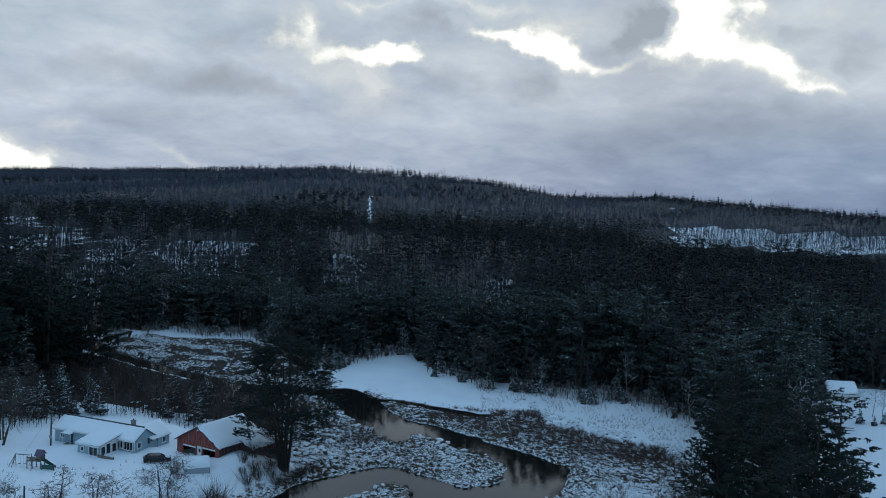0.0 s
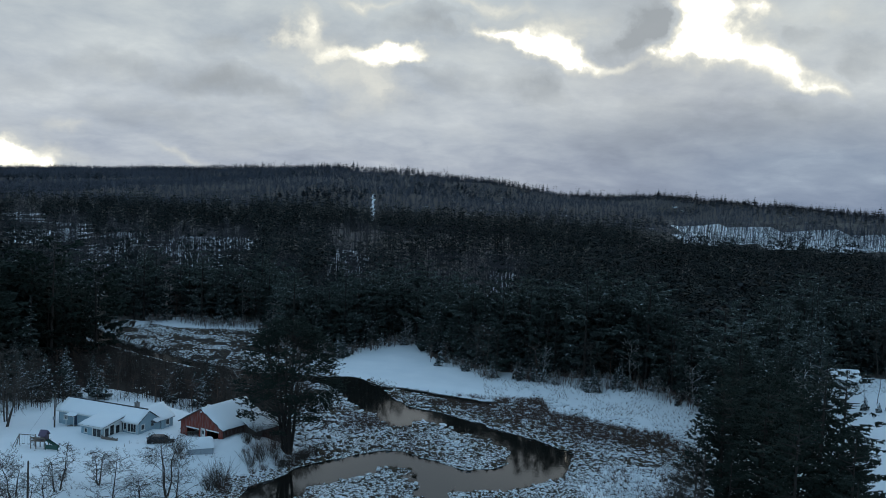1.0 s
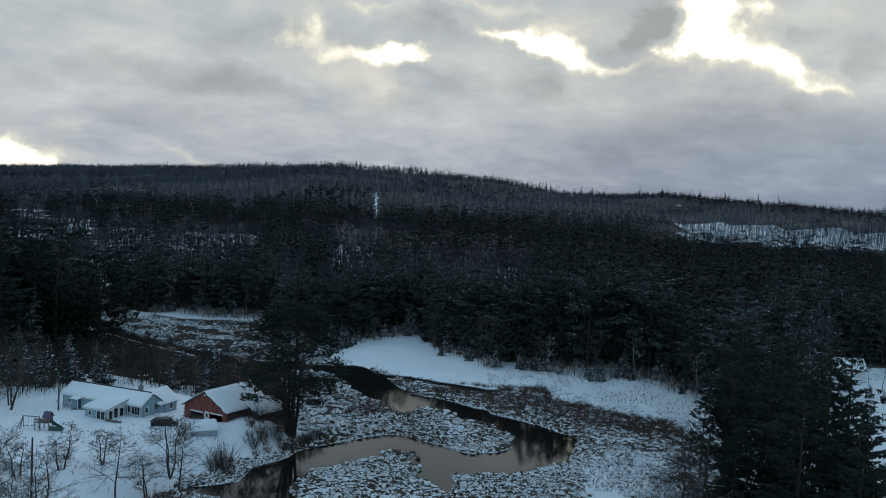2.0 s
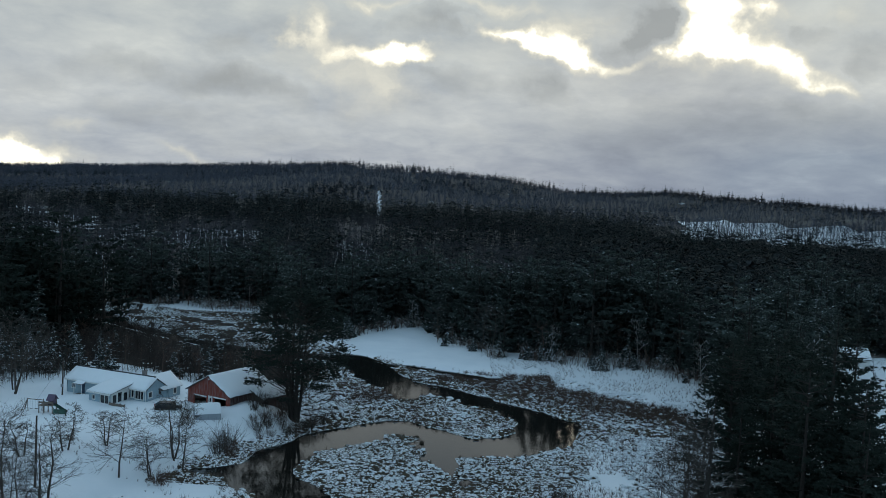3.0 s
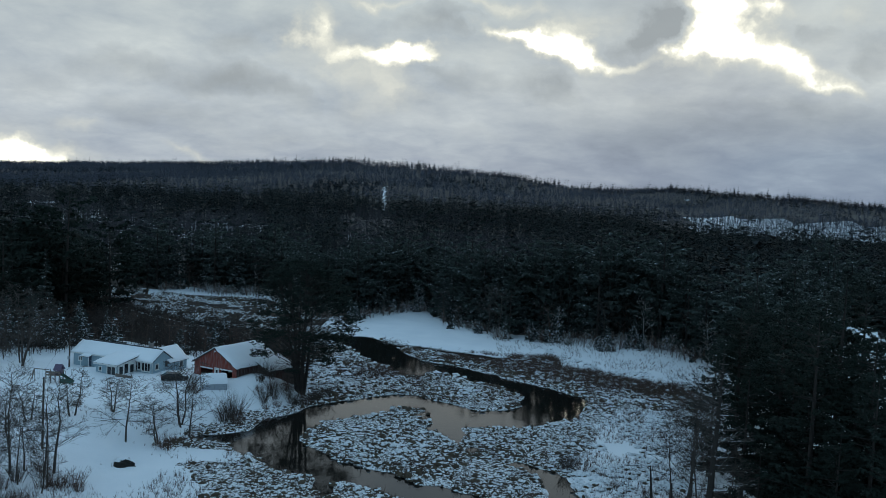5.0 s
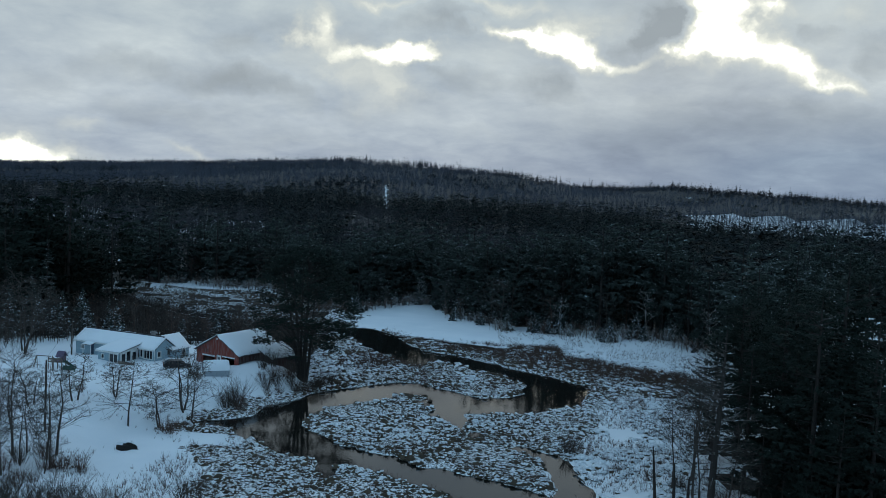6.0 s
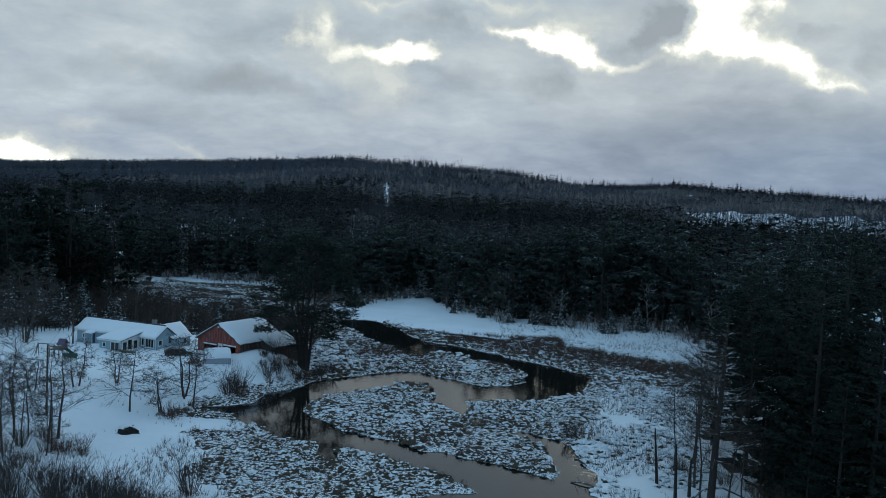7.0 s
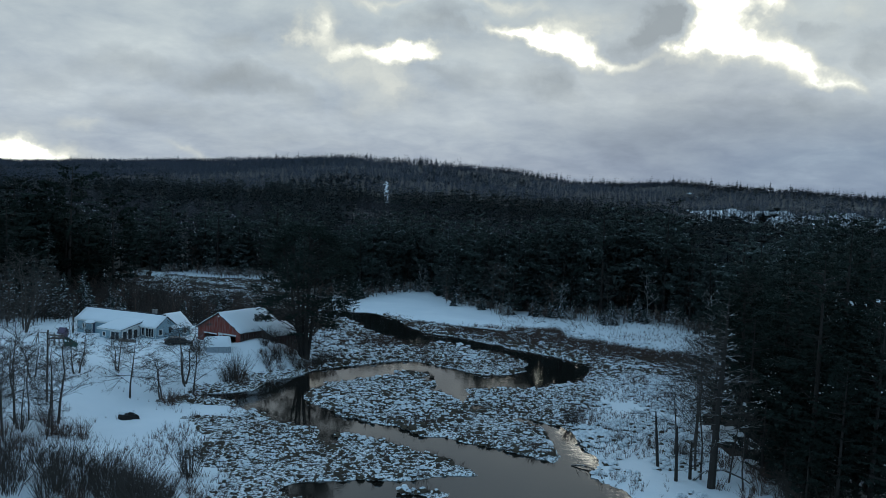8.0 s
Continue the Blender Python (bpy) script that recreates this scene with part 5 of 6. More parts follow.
def snow_quad(name, parent, a, b, c, d, t=0.28, n=10, seed=1, label="thick smooth roof snow", rag=0.10):
    """A pillow of snow over a roof slope, thin and rounded at its rim, with a slightly wavy edge."""
    rng = np.random.default_rng(seed)
    A, B, C, D = (np.array(p, float) for p in (a, b, c, d))
    V, F = [], []
    for j in range(n + 1):
        for i in range(n + 1):
            u, v = i / n, j / n
            p = (A * (1 - u) + B * u) * (1 - v) + (D * (1 - u) + C * u) * v
            rim = min(u, 1 - u, v, 1 - v) * n
            h = t * (0.35 if rim < 0.5 else 0.9 if rim < 1.5 else 1.0) + rng.uniform(-0.02, 0.02)
            if rim < 0.5:
                p = p + np.array([rng.uniform(-rag, rag), rng.uniform(-rag, rag) * 0.5, 0])
            V.append(p + np.array([0, 0, h]))
    m = len(V)
    V += [p - np.array([0, 0, 0.35 * t]) if min(k % (n + 1), n - k % (n + 1), k // (n + 1), n - k // (n + 1)) == 0 else p - np.array([0, 0, t]) for k, p in enumerate(V)]
    for j in range(n):
        for i in range(n):
            q = j * (n + 1) + i
            F += [(q, q + 1, q + n + 2, q + n + 1), (m + q, m + q + n + 1, m + q + n + 2, m + q + 1)]
    ring = [i for i in range(n)] + [n + j * (n + 1) for j in range(n)] + [(n + 1) * (n + 1) - 1 - i for i in range(n)] + [(n - j) * (n + 1) for j in range(n)]
    for k, q in enumerate(ring):
        r = ring[(k + 1) % len(ring)]
        F.append((q, m + q, m + r, r))
    return part(name, Geo().add(V, F), M_SNOW, parent, label, shade=True)


def build_house():
    h = thing("house", pose(-71.9, 152.1, 3.4, 0, 0, -21.3), "pale blue clapboard ranch house under thick snow in a snowy yard", "house")
    R, E, B = (2.5, 4.15), 2.45, (5.8, 1.95)      # ridge (y, z), front eave, rear eave (y, z)
    g = Geo()
    wall_geo(g, 10.2, E + 0.9, [(1.3, 1.75, 0.8, 0.75), (3.5, 0.95, 0.95, 2.0)], at=(0, 0, -0.9))
    part("front_wall", g, M_BLUE, h)
    g = wall_geo(Geo(), 3.6, E + 0.9, [(0.25, 1.75, 0.55, 1.35), (1.15, 1.55, 1.9, 1.5)], at=(15.4, 0, -0.9))
    part("front_wall", g, M_BLUE, h)
    for name, x, lab in (("gable_wall", 19.0, ""), ("gable_wall", 0.16, "")):
        g = Geo()
        ops = [(0.75, 1.85, 0.85, 0.95), (3.3, 1.95, 0.75, 0.8)] if x > 1 else []
        wall_geo(g, B[0], 2.85, ops, at=(x, 0, -0.9), along="y")
        g.prism_x([(0, 1.95), (B[0], 1.95), R, (0, E)], x - 0.16, x)
        part(name, g, M_BLUE, h)
    part("rear_wall", Geo().box(0.16, 13.8, B[0] - 0.16, B[0], -0.9, B[1]), M_BLUE, h)
    # front ell with the glazed porch
    g = Geo()
    wall_geo(g, 5.0, E + 0.6, [(0.75, 1.75, 0.6, 0.7), (2.65, 1.25, 1.9, 1.45)], at=(10.2, -4.6, -0.9))
    part("ell_front_wall", g, M_BLUE, h)
    g = Geo().box(10.2, 10.36, -4.44, 0, -0.9, 2.15)
    g.prism_x([(-4.44, 2.15), (0, 2.15), (0, 2.95), (-4.44, 2.2)], 10.2, 10.36)
    part("ell_side_wall", g, M_BLUE, h)
    g = Geo()
    wall_geo(g, 4.6, 3.05, [(0.45, 1.15, 1.0, 1.6), (1.75, 0.95, 0.95, 2.05), (3.1, 1.15, 1.0, 1.6)], at=(15.2, -4.6, -0.9), along="y")
    g.prism_x([(-4.6, 2.15), (0, 2.15), (0, 2.9)], 15.04, 15.2)
    part("porch_wall", g, M_WHITE, h, "white-framed porch wall")
    # roofs
    o = 0.35
    g = slab(Geo(), (-o, -o, E - 0.16), (19 + o, -o, E - 0.16), (19 + o, *R), (-o, *R), 0.14)
    part("front_roof", g, M_ASPHALT, h, "dark shingle edge under snow")
    g = slab(Geo(), (19.05, B[0] + o, B[1] - 0.22), (-o, B[0] + o, B[1] - 0.22), (-o, *R), (19 + o, *R), 0.14)
    part("rear_roof", g, M_ASPHALT, h, "dark shingle edge under snow")
    g = slab(Geo(), (9.9, -4.95, 2.14), (15.5, -4.95, 2.14), (15.5, 1.3, 3.2), (9.9, 1.3, 3.2), 0.14)
    part("ell_roof", g, M_ASPHALT, h)
    snow_quad("roof_snow", h, (-o, -o - 0.05, E - 0.03), (19 + o, -o - 0.05, E - 0.03), (19 + o, R[0], R[1] + 0.13), (-o, R[0], R[1] + 0.13), 0.26, 16, 1)
    snow_quad("roof_snow", h, (19.1, B[0] + o, B[1] - 0.08), (-o, B[0] + o, B[1] - 0.08), (-o, R[0], R[1] + 0.13), (19 + o, R[0], R[1] + 0.13), 0.24, 12, 2)
    snow_quad("roof_snow", h, (9.85, -5.0, 2.27), (15.55, -5.0, 2.27), (15.55, 1.6, 3.42), (9.85, 1.6, 3.42), 0.27, 12, 3)
    part("fascia", Geo().box(-o, 9.9, -o - 0.04, -o, E - 0.24, E - 0.04), M_WHITE, h, "white eave board")
    part("fascia", Geo().box(15.5, 19 + o, -o - 0.04, -o, E - 0.24, E - 0.04), M_WHITE, h, "white eave board")
    part("fascia", Geo().box(9.9, 15.5, -5.0, -4.95, 2.0, 2.24), M_WHITE, h, "white eave board")
    part("ridge_cap", Geo().box(0.2, 18.9, R[0] - 0.12, R[0] + 0.14, R[1] + 0.05, R[1] + 0.40), M_ASPHALT, h, "dark bare strip along the ridge")
    # rear wing across the back
    g = Geo()
    wall_geo(g, 3.2, 2.7, [(1.3, 1.3, 0.85, 1.0)], at=(19.2, 5.85, -0.8), along="y")
    part("wing_wall", g, M_BLUE, h)
    part("wing_wall", Geo().prism([(13.8, -0.8), (19.2, -0.8), (19.2, 1.9), (16.5, 4.0), (13.8, 1.9)], 8.9, 9.05), M_BLUE, h)
    part("wing_wall", Geo().box(13.8, 13.96, 5.85, 8.9, -0.8, 1.9), M_BLUE, h)
    part("wing_roof", slab(slab(Geo(), (19.5, 3.2, 1.66), (19.5, 9.3, 1.66), (16.5, 9.3, 4.05), (16.5, 3.2, 4.05), 0.12), (13.5, 9.3, 1.66), (13.5, 3.2, 1.66), (16.5, 3.2, 4.05), (16.5, 9.3, 4.05), 0.12), M_ASPHALT, h)
    snow_quad("roof_snow", h, (19.55, 4.0, 1.74), (19.55, 9.35, 1.74), (16.5, 9.35, 4.17), (16.5, 2.2, 4.17), 0.24, 9, 4)
    snow_quad("roof_snow", h, (13.45, 9.35, 1.74), (13.45, 4.0, 1.74), (16.5, 2.2, 4.17), (16.5, 9.35, 4.17), 0.24, 9, 5)
    # corner boards
    part("corner_board", Geo().box(18.9, 19.03, -0.03, 0.0, -0.7, E), M_WHITE, h, "white corner board")
    part("corner_board", Geo().box(-0.03, 0.0, -0.03, 0.12, -0.7, E), M_WHITE, h, "white corner board")
    # windows and doors
    window(h, 1.3, 0, 0.85, 0.8, 0.75)
    window(h, 15.65, 0, 0.85, 0.55, 1.35, panes=1)
    window(h, 16.55, 0, 0.65, 1.9, 1.5, panes=3)
    window(h, 10.95, -4.6, 0.85, 0.6, 0.7, panes=1)
    window(h, 12.85, -4.6, 0.35, 1.9, 1.45)
    window(h, 19.0, 0.75, 0.95, 0.85, 0.95, "y", 1)
    window(h, 19.0, 3.3, 1.05, 0.75, 0.8, "y", 1, M_BLUE)
    window(h, 19.2, 7.15, 0.5, 0.85, 1.0, "y", 1)
    window(h, 15.2, -4.15, 0.25, 1.0, 1.6, "y", 1)
    window(h, 15.2, -1.5, 0.25, 1.0, 1.6, "y", 1)
    d = part("door", Geo().box(3.5, 4.45, 0.05, 0.11, 0.05, 2.05), paint_material("dark_blue_door", (0.05, 0.08, 0.13)), h, "dark blue entry door")
    part("door_handle", Geo().tube([(4.3, 0.05, 1.05), (4.3, -0.03, 1.05), (4.2, -0.03, 1.05)], [0.02, 0.02, 0.02], 5), M_CHROME, d, "small metal handle")
    part("door", Geo().box(15.07, 15.13, -2.85, -1.9, 0.05, 2.1), M_GLASS, h, "glazed porch door")
    c = part("entry_canopy", slab(Geo(), (2.9, -1.3, 1.95), (5.0, -1.3, 1.95), (5.0, 0.0, 2.3), (2.9, 0.0, 2.3), 0.08), M_WEATHERED, h, "small snow-covered entry canopy")
    snow_quad("canopy_snow", c, (2.85, -1.35, 2.04), (5.05, -1.35, 2.04), (5.05, 0.02, 2.39), (2.85, 0.02, 2.39), 0.2, 5, 6)
    for x in (3.0, 4.9):
        part("canopy_post", Geo().box(x - 0.05, x + 0.05, -1.25, -1.15, -0.6, 1.97), M_WHITE, c)
    part("steps", Geo().box(3.1, 4.8, -1.1, 0, -0.7, 0.0).box(3.2, 4.7, -1.5, -1.1, -0.7, -0.18), M_WEATHERED, h, "wooden entry steps")
    ch = part("chimney", Geo().box(15.3, 15.95, 3.0, 3.65, 3.2, 5.0).box(15.24, 16.01, 2.94, 3.71, 5.0, 5.15), M_BRICK, h, "grey masonry chimney")
    part("flue", Geo().tube([(15.62, 3.32, 5.15), (15.62, 3.32, 5.45)], [0.12, 0.12], 8), M_DARK, ch)
    part("vent_pipe", Geo().tube([(6.0, 2.9, 3.8), (6.0, 2.9, 4.85)], [0.07, 0.07], 6), M_DARK, h)
    # inside: a floor, so that panes look into a dark room
    part("floor_slab", Geo().box(0.2, 18.8, 0.2, 5.6, -0.05, 0.02).box(10.4, 15.0, -4.4, 0.2, -0.05, 0.02), M_DARK, h)
    # ramp with a rail at the porch
    r = thing("entry_ramp", pose(-71.9, 152.1, 3.4, 0, 0, -21.3), "weathered wooden ramp with a low rail beside the porch", "ramp")
    part("deck", Geo().box(15.4, 18.6, -3.4, -1.9, -0.35, -0.22), M_WEATHERED, r)
    part("rail_board", Geo().box(15.0, 18.7, -4.85, -4.78, 0.0, 0.75), M_WEATHERED, r, "weathered board rail")
    for x in (15.1, 16.3, 17.5, 18.6):
        part("post", Geo().box(x - 0.06, x + 0.06, -4.78, -4.66, -0.9, 0.85), M_WEATHERED, r)
    # snow-topped bench below the porch window
    b = thing("garden_bench", pose(-71.9, 152.1, 3.4, 0, 0, -21.3), "small bench heaped with snow below the porch window", "bench")
    part("seat", Geo().box(11.4, 12.7, -5.9, -5.3, 0.0, 0.08), M_WEATHERED, b)
    for x in (11.5, 12.6):
        for y in (-5.85, -5.4):
            part("leg", Geo().box(x - 0.04, x + 0.04, y - 0.04, y + 0.04, -0.9, 0.0), M_WEATHERED, b)
    snow_quad("snow_cover", b, (11.35, -5.95, 0.08), (12.75, -5.95, 0.08), (12.75, -5.25, 0.08), (11.35, -5.25, 0.08), 0.2, 5, 7, "cushion of snow", 0.03)


def build_barn():
    b = thing("barn", pose(-47.3, 147.7, 3.4, 0, 0, -28.8), "red board barn with two open bays and a snow-covered roof", "barn")
    W, E, P, L = 10.4, 2.65, 5.6, 11.0
    g = Geo()
    wall_geo(g, W, E + 0.9, [(1.6, 0.0, 3.0, 2.55), (5.2, 0.9, 0.85, 2.0), (6.5, 0.0, 2.9, 2.75)], at=(0, 0, -0.9))
    g.prism([(0, E), (W, E), (W / 2, P)], 0, 0.16)
    part("front_wall", g, M_RED, b)
    # right side, rear and lean-to take the red with shadow in its colour
    part("side_wall", Geo().box(W - 0.16, W, 0.16, L, -1.4, E), M_SHADERED, b, "dark red board wall with shade in its colour")
    part("side_wall", Geo().box(0, 0.16, 0.16, L, -0.9, E), M_RED, b)
    g = Geo().box(0.16, W - 0.16, L - 0.16, L, -0.9, E)
    g.prism([(0.16, E), (W - 0.16, E), (W / 2, P)], L - 0.16, L)
    part("rear_wall", g, M_SHADERED, b)
    part("floor_slab", Geo().box(0.2, W - 0.2, 0.2, L - 0.2, -0.9, -0.75), M_DARK, b)
    for x, w, top in ((1.5, 3.2, 1.65), (6.4, 3.1, 1.85)):
        part("door_lintel", Geo().box(x, x + w, -0.05, -0.003, top, top + 0.24), M_WHITE, b, "worn white lintel board")
    d = part("door", Geo().box(5.25, 6.0, 0.04, 0.1, 0.0, 1.95), M_WHITE, b, "white side door with a window")
    part("pane", Geo().box(5.42, 5.83, 0.02, 0.035, 1.0, 1.7), M_GLASS, d)
    part("door_casing", Geo().box(5.1, 5.2, -0.04, 0.05, 0, 2.1).box(6.05, 6.15, -0.04, 0.05, 0, 2.1).box(5.2, 6.05, -0.04, 0.05, 2.0, 2.1), M_WHITE, b)
    for k, (x, dz) in enumerate(((2.0, 1.5), (3.4, 1.4), (7.0, 1.6), (8.3, 1.1))):
        part("stored_crate", Geo().box(x, x + 0.9, 3.0 + 0.4 * k, 3.9 + 0.4 * k, -0.75, -0.75 + dz), M_DARK, b, "dark stored box deep in the bay", 0.03)
    part("gable_lamp", Geo().tube([(W / 2, 0, P - 0.55), (W / 2, -0.22, P - 0.55)], [0.10, 0.16], 8), M_WHITE, b, "small white gable lamp")
    o = 0.4
    s = (P - E) / (W / 2)
    part("roof", slab(Geo(), (W + o, -o, E - s * o), (W + o, L + o, E - s * o), (W / 2, L + o, P), (W / 2, -o, P), 0.14), M_ASPHALT, b)
    part("roof", slab(Geo(), (-o, L + o, E - s * o), (-o, -o, E - s * o), (W / 2, -o, P), (W / 2, L + o, P), 0.14), M_ASPHALT, b)
    snow_quad("roof_snow", b, (W + o + 0.1, -o, E - s * o + 0.12), (W + o + 0.1, L + o, E - s * o + 0.12), (W / 2, L + o, P + 0.13), (W / 2, -o, P + 0.13), 0.3, 14, 11, rag=0.2)
    snow_quad("roof_snow", b, (-o - 0.1, L + o, E - s * o + 0.12), (-o - 0.1, -o, E - s * o + 0.12), (W / 2, -o, P + 0.13), (W / 2, L + o, P + 0.13), 0.3, 12, 12)
    # lean-to along the rear half
    part("lean_to_wall", Geo().box(13.2, 13.36, 5.2, 12.4, -2.4, 1.75), M_SHADERED, b, "dark red board wall with shade in its colour")
    g = Geo().box(W, 13.2, 5.2, 5.36, -2.4, 1.75)
    g.prism([(W, 1.75), (13.2, 1.75), (W, 3.1)], 5.2, 5.36)
    part("lean_to_wall", g, M_SHADERED, b, "dark red board wall with shade in its colour")
    part("lean_to_wall", Geo().box(W, 13.2, 12.24, 12.4, -2.4, 1.75), M_SHADERED, b)
    part("lean_to_roof", slab(Geo(), (13.8, 4.9, 1.5), (13.8, 12.7, 1.5), (9.6, 12.7, 3.35), (9.6, 4.9, 3.35), 0.12), M_ASPHALT, b)
    snow_quad("lean_to_snow", b, (13.85, 4.9, 1.62), (13.85, 12.75, 1.62), (9.6, 12.75, 3.5), (9.6, 4.9, 3.5), 0.28, 9, 13, rag=0.2)


def build_tarp_shed():
    s = thing("tarp_shed", pose(-41.8, 134.9, 3.3, 0, 0, 24), "grey tarpaulin shelter with a rounded snow-covered roof", "shed")
    g = Geo()
    L, D = 4.1, 3.4
    prof = [(0, -1.3), (D, -1.3), (D, 1.35), (D * 0.86, 2.0), (D / 2, 2.6), (D * 0.14, 2.0), (0, 1.35)]
    g.prism_x(prof, 0, L)
    part("tarpaulin", g, M_TARP, s, bevel=0.06)
    for x in (0.0, L / 2, L):
        part("hoop", Geo().tube([(x, -0.04, -1.3), (x, -0.04, 1.36), (x, D * 0.14, 2.06), (x, D / 2, 2.65), (x, D * 0.86, 2.06), (x, D + 0.04, 1.36), (x, D + 0.04, -1.3)], [0.04] * 7, 5), M_GALV, s, "galvanised hoop")
    n, V, F = 10, [], []
    rng = np.random.default_rng(5)
    for i in range(n + 1):
        for j in range(n + 1):
            t = j / n
            y, x = -0.12 + (D + 0.24) * t, -0.12 + (L + 0.24) * i / n
            z = np.interp(t, [0, 0.14, 0.5, 0.86, 1], [1.30, 2.04, 2.65, 2.04, 1.30]) + (0.05 if i in (0, n) or j in (0, n) else 0.26) + rng.uniform(-0.02, 0.02)
            V.append((x, y, z))
    for i in range(n):
        for j in range(n):
            q = i * (n + 1) + j
            F.append((q, q + n + 1, q + n + 2, q + 1))
    part("roof_snow", Geo().add(V, F), M_SNOW, s, "thick smooth roof snow", shade=True)


def build_cabin():
    c = thing("cabin", pose(103.6, 198.0, 6.6, 0, 0, 86), "small white cabin with snow on its roof on the east rise", "cabin")
    W, L, E, P = 6.0, 6.5, 2.3, 4.6
    g = Geo()
    wall_geo(g, W, E + 0.8, [(0.8, 1.6, 0.9, 1.1), (2.6, 0.8, 0.95, 2.0), (4.2, 1.6, 0.9, 1.1)], at=(0, 0, -0.8))
    g.prism([(0, E), (W, E), (W * 0.45, P)], 0, 0.16)
    part("front_wall", g, M_WHITE, c)
    part("side_wall", Geo().box(W - 0.16, W, 0.16, L, -0.8, E), M_WHITE, c)
    part("side_wall", Geo().box(0, 0.16, 0.16, L, -0.8, E), M_WHITE, c)
    part("rear_wall", Geo().box(0.16, W - 0.16, L - 0.16, L, -0.8, E), M_WHITE, c)
    window(c, 0.8, 0, 0.8, 0.9, 1.1)
    window(c, 4.2, 0, 0.8, 0.9, 1.1)
    part("door", Geo().box(2.6, 3.55, 0.05, 0.1, 0, 2.0), M_WEATHERED, c, "brown plank door")
    x = W * 0.45
    part("roof", slab(Geo(), (W + 0.5, -0.5, E - 0.2), (W + 0.5, L + 0.4, E - 0.2), (x, L + 0.4, P), (x, -0.5, P), 0.12), M_ASPHALT, c)
    part("roof", slab(Geo(), (-0.5, L + 0.4, E - 0.2), (-0.5, -0.5, E - 0.2), (x, -0.5, P), (x, L + 0.4, P), 0.12), M_ASPHALT, c)
    snow_quad("roof_snow", c, (W + 0.55, -0.55, E - 0.08), (W + 0.55, L + 0.45, E - 0.08), (x, L + 0.45, P + 0.12), (x, -0.55, P + 0.12), 0.25, 8, 21)
    snow_quad("roof_snow", c, (-0.55, L + 0.45, E - 0.08), (-0.55, -0.55, E - 0.08), (x, -0.55, P + 0.12), (x, L + 0.45, P + 0.12), 0.25, 8, 22)


def build_car():
    c = thing("car", pose(-48.6, 140.9, z_at(-48.6, 140.9) - 0.08, 0, 0, 22), "black estate car parked in the snow between house and barn", "car")
    prof = [(-2.25, 0.28), (2.2, 0.28), (2.3, 0.55), (2.25, 0.82), (1.25, 0.98), (0.55, 1.42), (-1.3, 1.5), (-2.05, 1.05), (-2.3, 0.85)]
    part("body", Geo().prism(prof, -0.88, 0.88), M_CAR, c, bevel=0.09, shade=False)
    for y0, y1 in ((-0.895, -0.87), (0.87, 0.895)):
        part("side_window", Geo().prism([(-1.75, 1.02), (1.0, 1.02), (0.5, 1.36), (-1.25, 1.42)], y0, y1), M_GLASS, c)
    part("windscreen", slab(Geo(), (1.27, -0.72, 0.99), (1.27, 0.72, 0.99), (0.62, 0.62, 1.41), (0.62, -0.62, 1.41), 0.012), M_GLASS, c)
    part("rear_window", slab(Geo(), (-1.4, -0.62, 1.46), (-1.4, 0.62, 1.46), (-2.02, 0.7, 1.09), (-2.02, -0.7, 1.09), 0.015), M_GLASS, c)
    for x in (-1.4, 1.4):
        for y in (-0.82, 0.82):
            s = 1 if y > 0 else -1
            w = part("wheel", Geo().tube([(x, y - 0.1 * s, 0.33), (x, y + 0.1 * s, 0.33)], [0.33, 0.33], 14), M_TYRE, c, "black winter tyre")
            part("rim", Geo().tube([(x, y + 0.1 * s, 0.33), (x, y + 0.115 * s, 0.33)], [0.2, 0.19], 10), M_GALV, w, "grey wheel rim")
    for y in (-0.62, 0.62):
        part("headlight", Geo().box(2.24, 2.32, y - 0.2, y + 0.2, 0.62, 0.76), M_LAMP, c, "clear headlight")
        part("tail_light", Geo().box(-2.33, -2.25, y - 0.16, y + 0.16, 0.78, 0.98), M_REDLAMP, c, "red tail light")
        part("mirror", Geo().box(0.75, 0.93, y * 1.58 - 0.1, y * 1.58 + 0.1, 0.98, 1.1), M_CAR, c)
    part("grille", Geo().box(2.28, 2.325, -0.4, 0.4, 0.5, 0.68), M_DARK, c)
    snow_quad("bonnet_snow", c, (1.35, -0.7, 0.97), (2.15, -0.7, 0.85), (2.15, 0.7, 0.85), (1.35, 0.7, 0.97), 0.05, 4, 31, "thin skin of snow", 0.03)


